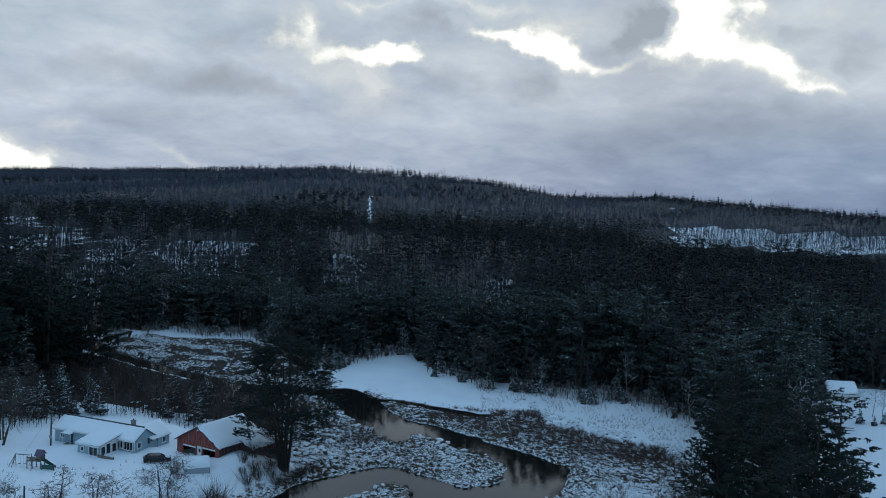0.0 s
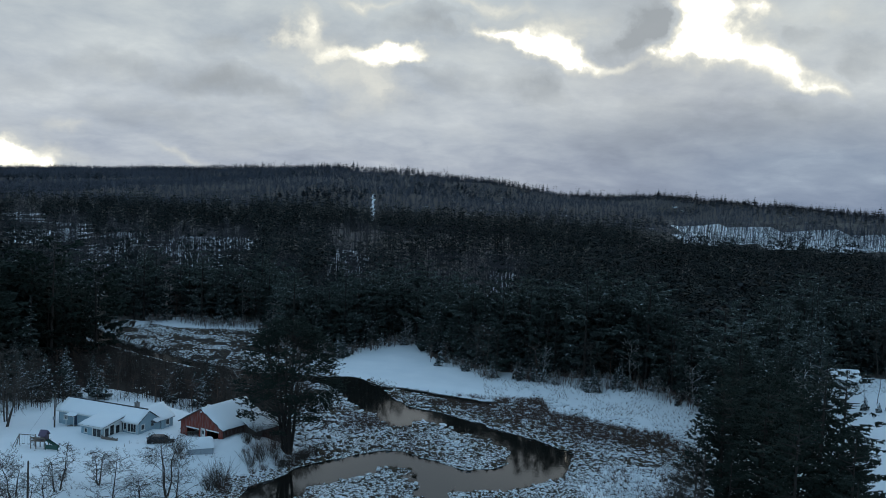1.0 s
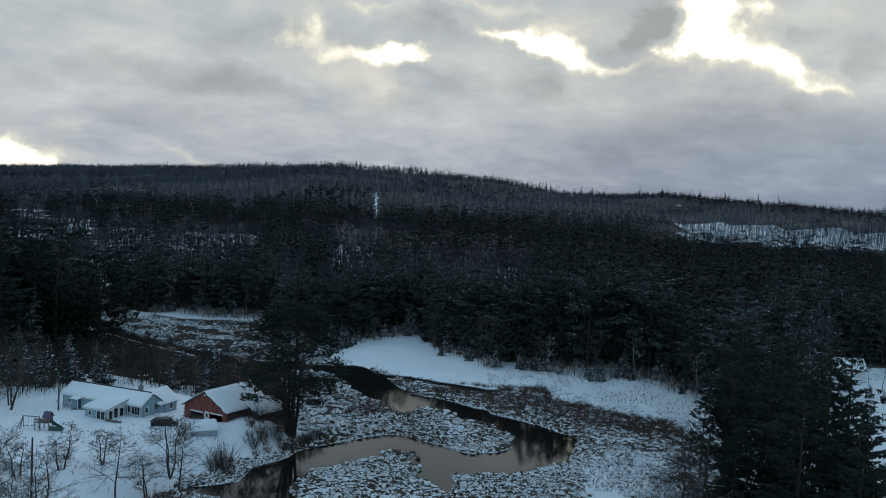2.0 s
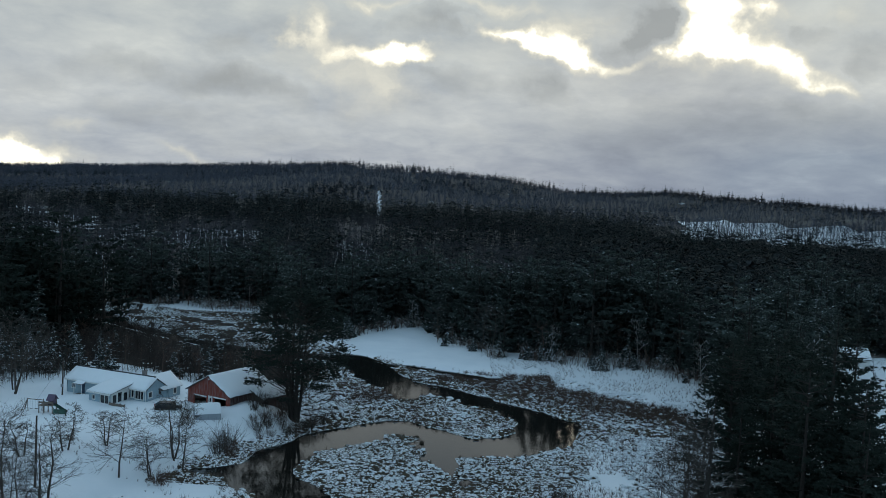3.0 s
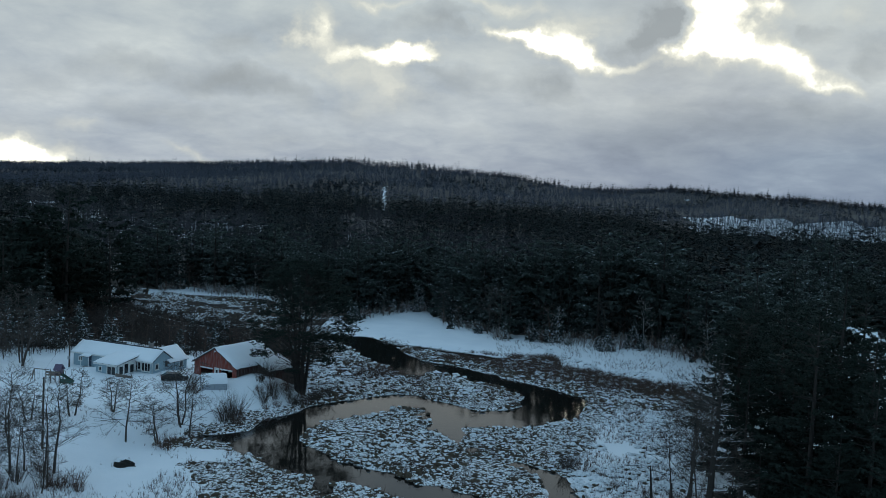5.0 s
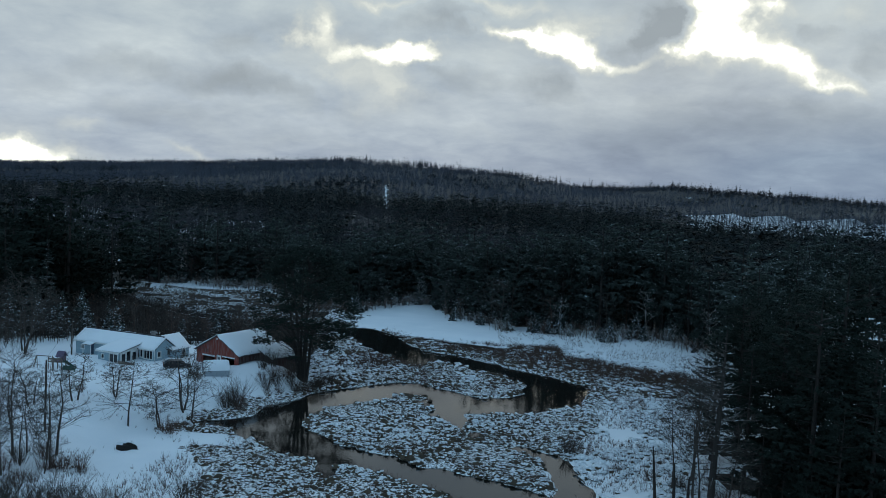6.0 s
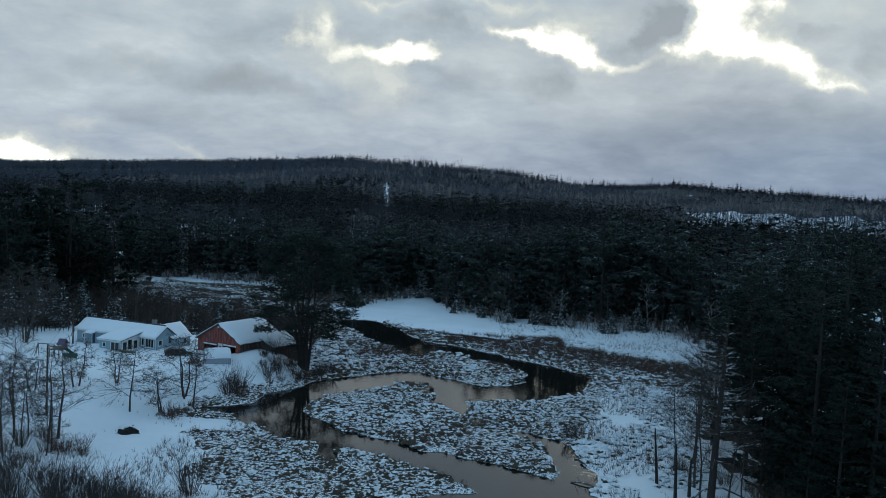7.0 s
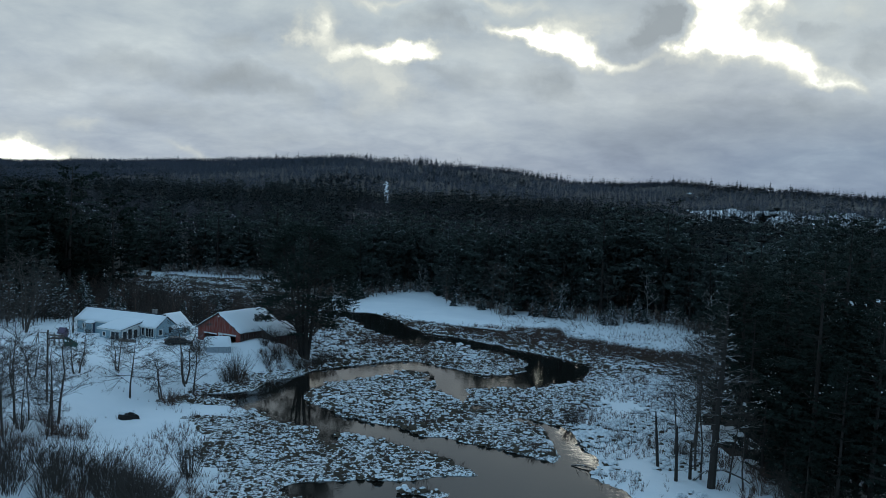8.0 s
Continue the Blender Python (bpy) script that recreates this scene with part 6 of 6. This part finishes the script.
def build_playset():
    p = thing("playset", pose(-70.9, 135.6, z_at(-68, 135.5) + 0.0, 0, 0, -3), "wooden swing set and play tower with green slide in snow", "playset")
    for x, y in ((-0.5, -0.8), (-0.5, 0.8), (0.1, -0.8), (0.1, 0.8)):
        part("leg", Geo().tube([(x - 0.35, y, -0.3), (0.1, 0, 2.2)], [0.055, 0.055], 5), M_WEATHERED, p)
    part("beam", Geo().tube([(0.0, 0, 2.2), (2.6, 0, 2.15)], [0.07, 0.07], 6), M_WEATHERED, p)
    for x in (0.8, 1.7):
        s = part("swing_seat", Geo().box(x - 0.22, x + 0.22, -0.1, 0.1, 0.55, 0.6), M_DARK, p)
        for dx in (-0.2, 0.2):
            part("chain", Geo().tube([(x + dx, 0, 0.6), (x + dx, 0, 2.15)], [0.012, 0.012], 4), M_GALV, s)
    part("deck", Geo().box(2.5, 4.9, -0.7, 0.7, 1.3, 1.45), M_WEATHERED, p)
    part("deck_rail", Geo().box(2.5, 4.9, -0.72, -0.66, 1.75, 2.05), M_WEATHERED, p)
    for x in (2.5, 3.4, 4.85):
        for y in (-0.65, 0.65):
            part("post", Geo().box(x - 0.06, x + 0.06, y - 0.06, y + 0.06, -0.4, 2.15), M_WEATHERED, p)
    part("tower_wall", Geo().box(4.0, 4.9, 0.6, 0.66, 1.45, 2.3).box(4.0, 4.06, -0.6, 0.6, 1.45, 2.0), paint_material("mauve_paint", (0.25, 0.20, 0.26)), p, "mauve painted tower side")
    part("tower_roof", slab(slab(Geo(), (3.8, -0.85, 2.25), (5.1, -0.85, 2.25), (5.1, 0, 3.15), (3.8, 0, 3.15), 0.06), (5.1, 0.85, 2.25), (3.8, 0.85, 2.25), (3.8, 0, 3.15), (5.1, 0, 3.15), 0.06), paint_material("plum_roof", (0.12, 0.09, 0.14)), p, "dark plum tower roof")
    part("slide", Geo().prism_x([(-0.3, 1.4), (-0.25, 1.35), (-0.25, 1.35), (0.3, 1.35), (0.3, 1.4)], 4.9, 4.95).add([(4.9, -0.3, 1.4), (4.9, 0.3, 1.4), (7.0, 0.3, 0.25), (7.0, -0.3, 0.25), (4.9, -0.3, 1.7), (7.0, -0.3, 0.5), (4.9, 0.3, 1.7), (7.0, 0.3, 0.5)], [(0, 1, 2, 3), (0, 3, 5, 4), (1, 6, 7, 2)]), M_GREEN, p, "green plastic slide")
    part("railing", Geo().box(5.2, 7.4, -1.0, -0.94, 0.2, 0.95).box(5.2, 5.28, -1.0, -0.9, -0.4, 1.2).box(7.3, 7.4, -1.0, -0.9, -0.4, 1.1), M_GREEN, p, "low green board railing")


def utility_pole(x, y, height, box_z, label, lamp=False):
    p = thing("utility_pole", pose(x, y, z_at(x, y)), label, "utility pole", "utility poles in the yard")
    part("shaft", Geo().tube([(0, 0, -0.6), (0.02, 0, height * 0.5), (0.03, 0.01, height)], [0.16, 0.14, 0.11], 8), M_POLE, p)
    part("meter_box", Geo().box(-0.2, 0.2, -0.34, -0.13, box_z, box_z + 0.55), M_GALV, p, "grey steel meter box", 0.02)
    part("insulator", Geo().tube([(0.1, 0, height - 0.35), (0.35, 0, height - 0.3)], [0.04, 0.05], 6), M_WHITE, p)
    if lamp:
        part("lamp_arm", Geo().tube([(0, 0, height * 0.72), (-0.5, -0.2, height * 0.75)], [0.03, 0.03], 5), M_GALV, p)
        part("lamp_head", Geo().tube([(-0.5, -0.2, height * 0.76), (-0.5, -0.2, height * 0.70)], [0.12, 0.26], 8), M_GALV, p, "round grey yard lamp")
    return p


build_house()
build_barn()
build_tarp_shed()
build_cabin()
build_car()
build_playset()
utility_pole(-70.6, 147.6, 6.6, 1.5, "dark timber utility pole with a meter box near the house")
utility_pole(-53.6, 105.0, 9.6, 2.6, "tall dark timber utility pole among the bare trees", True)
guy = tagged(part("guy_wire", Geo().tube([(-70.6, 147.6, z_at(-70.6, 147.6) + 5.8), (-73.2, 143.5, z_at(-73.2, 143.5))], [0.018, 0.018], 4), M_GALV), "thin steel guy wire of the utility pole", "wire")


# ---- trees and brush of the yard and the near bank ----
def place(ob, x, y, turn=0.0, size=1.0, sink=0.1):
    ob.matrix_world = Matrix.Translation((x, y, z_at(x, y) - sink)) @ Matrix.Rotation(turn, 4, "Z") @ Matrix.Diagonal((size, size, size, 1))
    return ob


def clump_pine(rng, x, y, height, radius, label, stems):
    """An old many-stemmed white pine: close stems, bare limbs below, a broad dark dome of plumes above."""
    ob = thing("pine_tree", Matrix.Identity(4), label, "tree")
    V, F, axes, works = [], [], [], []
    for k in range(stems):
        a = 6.283 * k / stems + rng.uniform(-0.4, 0.4)
        lean = rng.uniform(0.10, 0.24) if k else 0.02
        h = height * (rng.uniform(0.84, 0.95) if k else 0.97)
        tip = Vector((math.cos(a) * lean * h, math.sin(a) * lean * h, h))
        base = Vector((math.cos(a) * 0.55, math.sin(a) * 0.55, -0.5))
        pts = [base, base.lerp(tip, 0.2) + Vector((rng.uniform(-0.3, 0.3), rng.uniform(-0.3, 0.3), 0.5)), base.lerp(tip, 0.55) + Vector((rng.uniform(-0.3, 0.3), rng.uniform(-0.3, 0.3), 0.5)), tip]
        part("trunk", Geo().tube(pts, [0.40, 0.28, 0.16, 0.04], 7), M_BARK, ob)
        axes.append((base, tip))
        works.append(Geo())
    for q in range(165):
        s = rng.random() ** 0.85
        az = rng.uniform(0, 6.283)
        r = radius * np.interp(s, [0, 0.3, 0.55, 0.8, 0.92, 1.0], [0.72, 1.0, 1.0, 0.76, 0.5, 0.2]) * rng.uniform(0.2, 1.0) ** 0.4
        c = Vector((math.cos(az) * r, math.sin(az) * r, height * (0.22 + 0.76 * s) + rng.uniform(-0.5, 0.5)))
        k = min(range(stems), key=lambda i: (axes[i][0].lerp(axes[i][1], 0.6) - c).length)
        root = axes[k][0].lerp(axes[k][1], max(0.25, min(0.95, (c.z - 0.22 * r) / height)))
        works[k].tube([root, root.lerp(c, 0.55) + Vector((0, 0, 0.1 * r)), c], [0.08, 0.05, 0.02], 3, 0, False)
        size = rng.uniform(1.1, 2.0)
        for e in range(32):
            o = Vector((rng.normal() * 0.55, rng.normal() * 0.55, rng.normal() * 0.22)) * size
            needle_branch(rng, np.array(c + o), rng.uniform(0, 6.283), rng.uniform(0.5, 1.0), 0.12, rng.uniform(0.2, 0.36), 2, V, F, rng.uniform(0.05, 0.45), 0.9)
    for k in range(stems):
        for q in range(9):
            t = rng.uniform(0.14, 0.5)
            az = rng.uniform(0, 6.283)
            limb_set(rng, works[k], axes[k][0].lerp(axes[k][1], t), (math.cos(az), math.sin(az), rng.uniform(-0.1, 0.4)), radius * rng.uniform(0.25, 0.6), 0.06, 1, 0.45, 0.02)
        part("branchwork", works[k], M_TWIG if k == 1 else M_BARK, ob, "bare limbs with a little snow")
    tri_part("crown", np.array(V), np.array(F), M_PINE, ob)
    return place(ob, x, y)


def build_near():
    rng = np.random.default_rng(31)
    clump_pine(rng, -27.3, 146.5, 24.8, 9.6, "large many-stemmed white pine on the bank beside the barn", 7)
    # bare trees on the yard's slope
    g = "bare trees on the yard slope"
    for x, y, h, st in ((-79.5, 147.0, 9.0, 2), (-81.5, 151.0, 10.0, 2), (-83.0, 143.0, 8.0, 2), (-45.9, 113.4, 6.2, 1), (-42.0, 114.9, 5.6, 2), (-40.8, 122.2, 7.0, 3), (-38.7, 118.9, 5.6, 1), (-50.5, 119.5, 4.5, 2), (-55.5, 117.0, 4.6, 2), (-60.5, 114.5, 4.2, 2)):
        place(bare_tree("bare_tree", rng, h, 0.09, 2, 0.6, M_TWIG, "small leafless tree on the snowy yard slope", g, st, 0.014, wide=1.25, droop=0.5), x, y, rng.uniform(0, 6), 1.5)
    g = "tall bare trees by the tall pole"
    for x, y, h, r in ((-53.0, 96.1, 10.5, 0.14), (-52.0, 97.5, 8.6, 0.10), (-49.2, 96.8, 10.8, 0.14), (-48.9, 98.7, 11.5, 0.17), (-50.3, 93.0, 8.4, 0.10), (-54.6, 92.5, 7.5, 0.09), (-57.0, 96.5, 9.0, 0.11), (-46.5, 91.0, 6.0, 0.08), (-59.5, 101.0, 8.0, 0.10), (-51.5, 91.0, 11.0, 0.11), (-54.0, 98.0, 12.5, 0.13), (-56.5, 93.5, 11.5, 0.12), (-47.3, 94.0, 9.0, 0.09), (-50.0, 88.5, 9.5, 0.10), (-53.0, 89.0, 10.5, 0.11)):
        place(bare_tree("bare_tree", rng, h, r, 2, 0.55, M_TWIG, "tall slender leafless tree beside the pole", g, 1, 0.017), x, y, rng.uniform(0, 6))
    # leafless shrubs
    bushes = [thicket(rng, h, st, mt, lb, "leafless shrubs")
              for h, st, mt, lb in ((3.4, 46, M_TWIG, "dense leafless grey shrub in the snow"), (2.4, 34, M_BROWN, "leafless brown shrub in the snow"), (4.4, 54, M_TWIG, "tall dense leafless shrub in the snow"))]
    spots = [(-38.0, 76.6, 2, 1.1), (-36.5, 79.0, 0, 1.2), (-34.0, 77.5, 2, 1.0), (-31.8, 79.0, 0, 1.1), (-29.5, 78.0, 0, 0.9), (-40.5, 80.0, 2, 1.0), (-42.5, 77.5, 0, 1.2), (-33.5, 81.5, 1, 1.0), (-27.5, 76.0, 0, 0.9), (-37.5, 73.5, 2, 1.0), (-31.0, 74.0, 2, 0.9), (-43.5, 83.0, 1, 1.0), (-26.0, 80.0, 1, 0.7), (-39.5, 84.0, 0, 0.9),
             (-46.5, 95.0, 1, 1.0), (-45.0, 96.5, 1, 1.1), (-47.5, 93.0, 1, 0.9), (-51.0, 94.0, 0, 0.9), (-54.5, 94.5, 1, 0.9), (-43.8, 94.8, 1, 0.7), (-56.5, 91.5, 1, 1.0),
             (-34.7, 128.5, 2, 1.2), (-35.8, 127.3, 0, 1.1), (-33.6, 127.0, 1, 0.9), (-40.5, 113.5, 1, 1.0), (-39.6, 112.5, 1, 0.9), (-30.0, 131.5, 1, 0.7), (-31.5, 141.0, 1, 0.9), (-29.5, 143.0, 1, 0.9), (-28.5, 141.5, 0, 0.8), (-33.0, 139.0, 1, 0.7), (-29.5, 137.5, 1, 0.7), (-31.0, 135.5, 1, 0.6), (-27.5, 139.8, 0, 0.6), (-34.5, 131.0, 1, 0.8), (-25.5, 141.5, 1, 0.8), (-28.0, 147.0, 0, 0.9), (-24.0, 147.5, 1, 0.9), (-24.8, 143.5, 0, 0.8),
             (17.9, 114.4, 1, 1.1), (19.2, 113.2, 1, 1.0), (17.0, 112.8, 0, 0.9), (10.5, 99.8, 1, 0.6), (26.0, 103.0, 1, 0.7), (22.5, 106.0, 1, 0.6), (29.0, 100.0, 0, 0.8), (-57, 122, 1, 0.7), (-41.5, 74.5, 0, 1.2), (-44.5, 79.0, 2, 1.1), (-46.5, 82.0, 0, 1.1), (-35.5, 75.5, 0, 1.2), (-33.0, 79.5, 2, 0.9), (-30.0, 76.0, 2, 1.0), (-28.0, 79.0, 1, 1.0), (-24.5, 77.5, 1, 0.8), (-39.0, 78.5, 2, 1.2), (-36.0, 82.0, 1, 1.1), (-47.5, 77.0, 2, 1.0), (-26.5, 73.5, 0, 1.0), (-33.5, 141.5, 2, 0.8), (-30.5, 139.5, 0, 1.0), (-26.5, 140.5, 0, 0.9), (-29.0, 145.0, 2, 0.8), (-24.0, 145.5, 0, 0.9), (-31.8, 137.2, 0, 0.9), (-22.5, 148.0, 0, 0.8), (-32.5, 144.5, 0, 1.0), (-43.6, 135, 0, 0.9), (33.5, 86.0, 1, 1.1), (36.0, 84.5, 0, 1.1), (38.5, 87.0, 1, 1.2), (35.0, 90.5, 1, 1.0), (41.0, 85.0, 0, 1.0), (31.5, 84.5, 1, 0.8), (37.5, 92.0, 0, 1.1), (44.0, 83.0, 1, 1.2), (-42.4, 133.2, 1, 0.8)]
    for k in range(12):
        spots.append((rng.uniform(-47, -25), rng.uniform(68, 85), int(rng.choice([0, 2, 1])), rng.uniform(0.7, 1.25)))
    for k in range(10):
        spots.append((rng.uniform(-58, -44), rng.uniform(86, 98), 1, rng.uniform(0.6, 1.0)))
    for k in range(12):
        spots.append((rng.uniform(31, 38), rng.uniform(78, 96), int(rng.choice([0, 1])), rng.uniform(0.6, 1.1)))
    first = [True] * 3
    for x, y, k, s in spots:
        m = Matrix.Translation((x, y, z_at(x, y) - 0.05)) @ Matrix.Rotation(rng.uniform(0, 6.28), 4, "Z")
        ob = bushes[k]
        if first[k]:
            ob.matrix_world, first[k] = m, False
        else:
            ob = copy_thing(ob, m)
        ob.scale = (s, s, s)
    # dead snags and trees on the east bank
    g = "dead snags on the east bank"
    for x, y, h, lean in ((24.7, 94.6, 7.0, -0.09), (25.8, 90.7, 6.4, -0.03), (27.6, 91.6, 4.6, 0.0)):
        s = thing("dead_snag", Matrix.Identity(4), "broken grey dead trunk standing in the snow", "dead tree", g)
        part("trunk", Geo().tube([(0, 0, -0.4), (lean * h * 0.5, 0.1, h * 0.5), (lean * h, 0, h)], [0.22, 0.17, 0.07], 7), M_BARK, s)
        br = Geo()
        for k in range(7):
            limb_set(rng, br, (lean * h * 0.4, 0, h * rng.uniform(0.15, 0.6)), (rng.uniform(-1, 1), rng.uniform(-1, 1), 0.2), rng.uniform(0.8, 2.0), 0.03, 1, 0.5, 0.012)
        part("branchwork", br, M_TWIG, s)
        place(s, x, y)
    g = "bare trees on the east bank"
    for x, y, h, r in ((29.1, 94.6, 17, 0.13), (28.8, 91.5, 15, 0.12), (29.6, 97.0, 14, 0.10), (31.7, 90.6, 12, 0.10), (32.2, 87.3, 9, 0.10), (27.9, 99.5, 12, 0.1), (30.8, 102.0, 15, 0.13), (33.0, 108.0, 14, 0.12)):
        place(bare_tree("bare_tree", rng, h, r, 2, 0.6, M_TWIG, "slender leafless tree on the snowy east bank", g, 1, 0.017), x, y, rng.uniform(0, 6))
    larch = thing("larch_tree", Matrix.Identity(4), "tall dark larch with bare level branches on the east bank", "tree")
    part("trunk", Geo().tube([(0, 0, -0.5), (0.25, 0, 8), (0.6, 0, 15), (0.8, 0, 22)], [0.48, 0.36, 0.22, 0.04], 8), M_BARK, larch)
    br = Geo()
    for k in range(76):
        t = 0.36 + 0.62 * rng.random() if k > 8 else rng.uniform(0.12, 0.36)
        az = rng.uniform(0, 6.283)
        L = 5.6 * (1.06 - t) * rng.uniform(0.45, 1.1)
        limb_set(rng, br, (0.8 * t, 0, 22 * t), (math.cos(az), math.sin(az), 0.12), L, 0.05, 1, 0.3, 0.024)
    part("branchwork", br, M_LARCH, larch, "bare level branches lined with snow")
    place(larch, 29.1, 88.7)
    # pines that frame the east side
    g = "tall pines on the east bank"
    protos = [pine(rng, 30, 5.6, "tall dark white pine on the east bank", g, 120, 2, 0.07, 1.0, 11, 0.55), pine(rng, 27, 5.2, "tall dark white pine on the east bank", g, 110, 2, 0.05, 1.0, 11, 0.55), pine(rng, 22, 4.6, "dark white pine on the east bank", g, 100, 2, 0.04, 1.0, 10, 0.56), pine(rng, 10, 2.9, "young dark pine under the tall pines", g, 50, 2, 0.03, 1.0, 8, 0.7, 0)]
    first = [True] * 4
    for x, y, k, s in ((46.3, 97.0, 0, 1.0), (51.0, 100.5, 1, 1.04), (46.5, 92.0, 2, 0.95), (40.5, 113.0, 1, 0.88), (38.5, 85.5, 1, 0.98), (36.5, 99.0, 2, 0.85), (42.5, 104.0, 2, 1.0), (47.0, 105.0, 1, 0.92), (36.5, 112.0, 2, 0.8), (44.5, 88.0, 2, 0.95), (42.0, 80.0, 2, 0.95), (47.5, 115.0, 2, 1.1),
                       (43.0, 121.0, 2, 1.0), (52.0, 121.0, 1, 0.85), (47.0, 129.0, 1, 0.8), (55.0, 130.0, 2, 1.0), (51.0, 139.0, 2, 0.9), (59.0, 141.0, 1, 0.8), (56.0, 152.0, 2, 0.95), (36.0, 92.5, 3, 1.20), (47.5, 93.5, 2, 1.0), (41.5, 74.0, 2, 0.8), (46.0, 82.5, 2, 0.85), (44.5, 85.5, 1, 0.9), (40.5, 91.0, 2, 0.75), (41.5, 97.5, 2, 0.8), (37.0, 82.0, 3, 0.90), (40.0, 84.0, 3, 1.00), (36.5, 87.5, 3, 0.84), (43.0, 84.5, 3, 1.10), (38.8, 89.5, 3, 0.90), (35.5, 79.5, 3, 0.80), (41.8, 88.3, 3, 1.00), (45.0, 78.5, 3, 1.20), (64.0, 152.0, 1, 0.8), (61.0, 163.0, 2, 1.0), (38.0, 78.5, 2, 0.7)):
        m = Matrix.Translation((x, y, z_at(x, y) - 0.1)) @ Matrix.Rotation(rng.uniform(0, 6.28), 4, "Z")
        ob = protos[k]
        if first[k]:
            ob.matrix_world, first[k] = m, False
        else:
            ob = copy_thing(ob, m)
        ob.scale = (s, s, s)
    # fallen wood
    f = thing("fallen_limb", Matrix.Identity(4), "arched snowy fallen limb under the bare trees", "branch")
    g = Geo().tube([(0, 0, -0.3), (1.4, -0.4, 1.3), (3.4, -0.9, 1.7), (5.6, -1.4, 0.9), (7.2, -1.9, -0.2)], [0.16, 0.13, 0.11, 0.08, 0.04], 6)
    part("stem", g, M_LARCH, f)
    br = Geo()
    for k in range(9):
        t = rng.uniform(0.2, 0.9)
        limb_set(rng, br, (7.2 * t, -1.9 * t, 1.6 * math.sin(3.14 * t)), (rng.uniform(-0.3, 1), rng.uniform(-1, 1), 0.5), rng.uniform(1.0, 2.2), 0.04, 1, 0.5, 0.014)
    part("branchwork", br, M_LARCH, f, "thin bare side branches")
    place(f, 27.6, 91.4)
    f = thing("driftwood", Matrix.Identity(4), "tangled grey driftwood branch stranded in the shallow water", "branch")
    part("stem", Geo().tube([(0, 0, 0.05), (1.3, -0.5, 0.25), (2.6, -1.5, 0.12), (3.3, -2.3, -0.1)], [0.09, 0.08, 0.06, 0.03], 6), M_LARCH, f)
    br = Geo()
    for k in range(10):
        t = rng.uniform(0.1, 0.9)
        limb_set(rng, br, (3.0 * t, -1.9 * t, 0.15), (rng.uniform(-1, 1), rng.uniform(-1, 1), 0.35), rng.uniform(0.6, 1.3), 0.03, 1, 0.5, 0.012)
    part("branchwork", br, M_LARCH, f, "thin bare twigs")
    f.matrix_world = Matrix.Translation((14.6, 95.2, 0.0))
    # dark dome put in the bank in place of a shadowed hollow
    V, F = dome(rng, 5, 13, 0.3)
    W, E = dome(rng, 4, 11, 0.26)
    b = thing("boulder", Matrix.Identity(4), "dark mound put for a shadowed hollow in the snowy bank", "boulder")
    tri_part("rock", V * np.array([1.45, 0.95, 1.25]) + np.array([0, 0, -0.2]), F, M_HOLLOW, b)
    tri_part("snow_cap", W * np.array([1.25, 0.75, 0.4]) + np.array([-0.1, 0.2, 0.72]), E, M_SNOW, b, "cap of snow")
    place(b, -42.7, 105.0)


build_near()
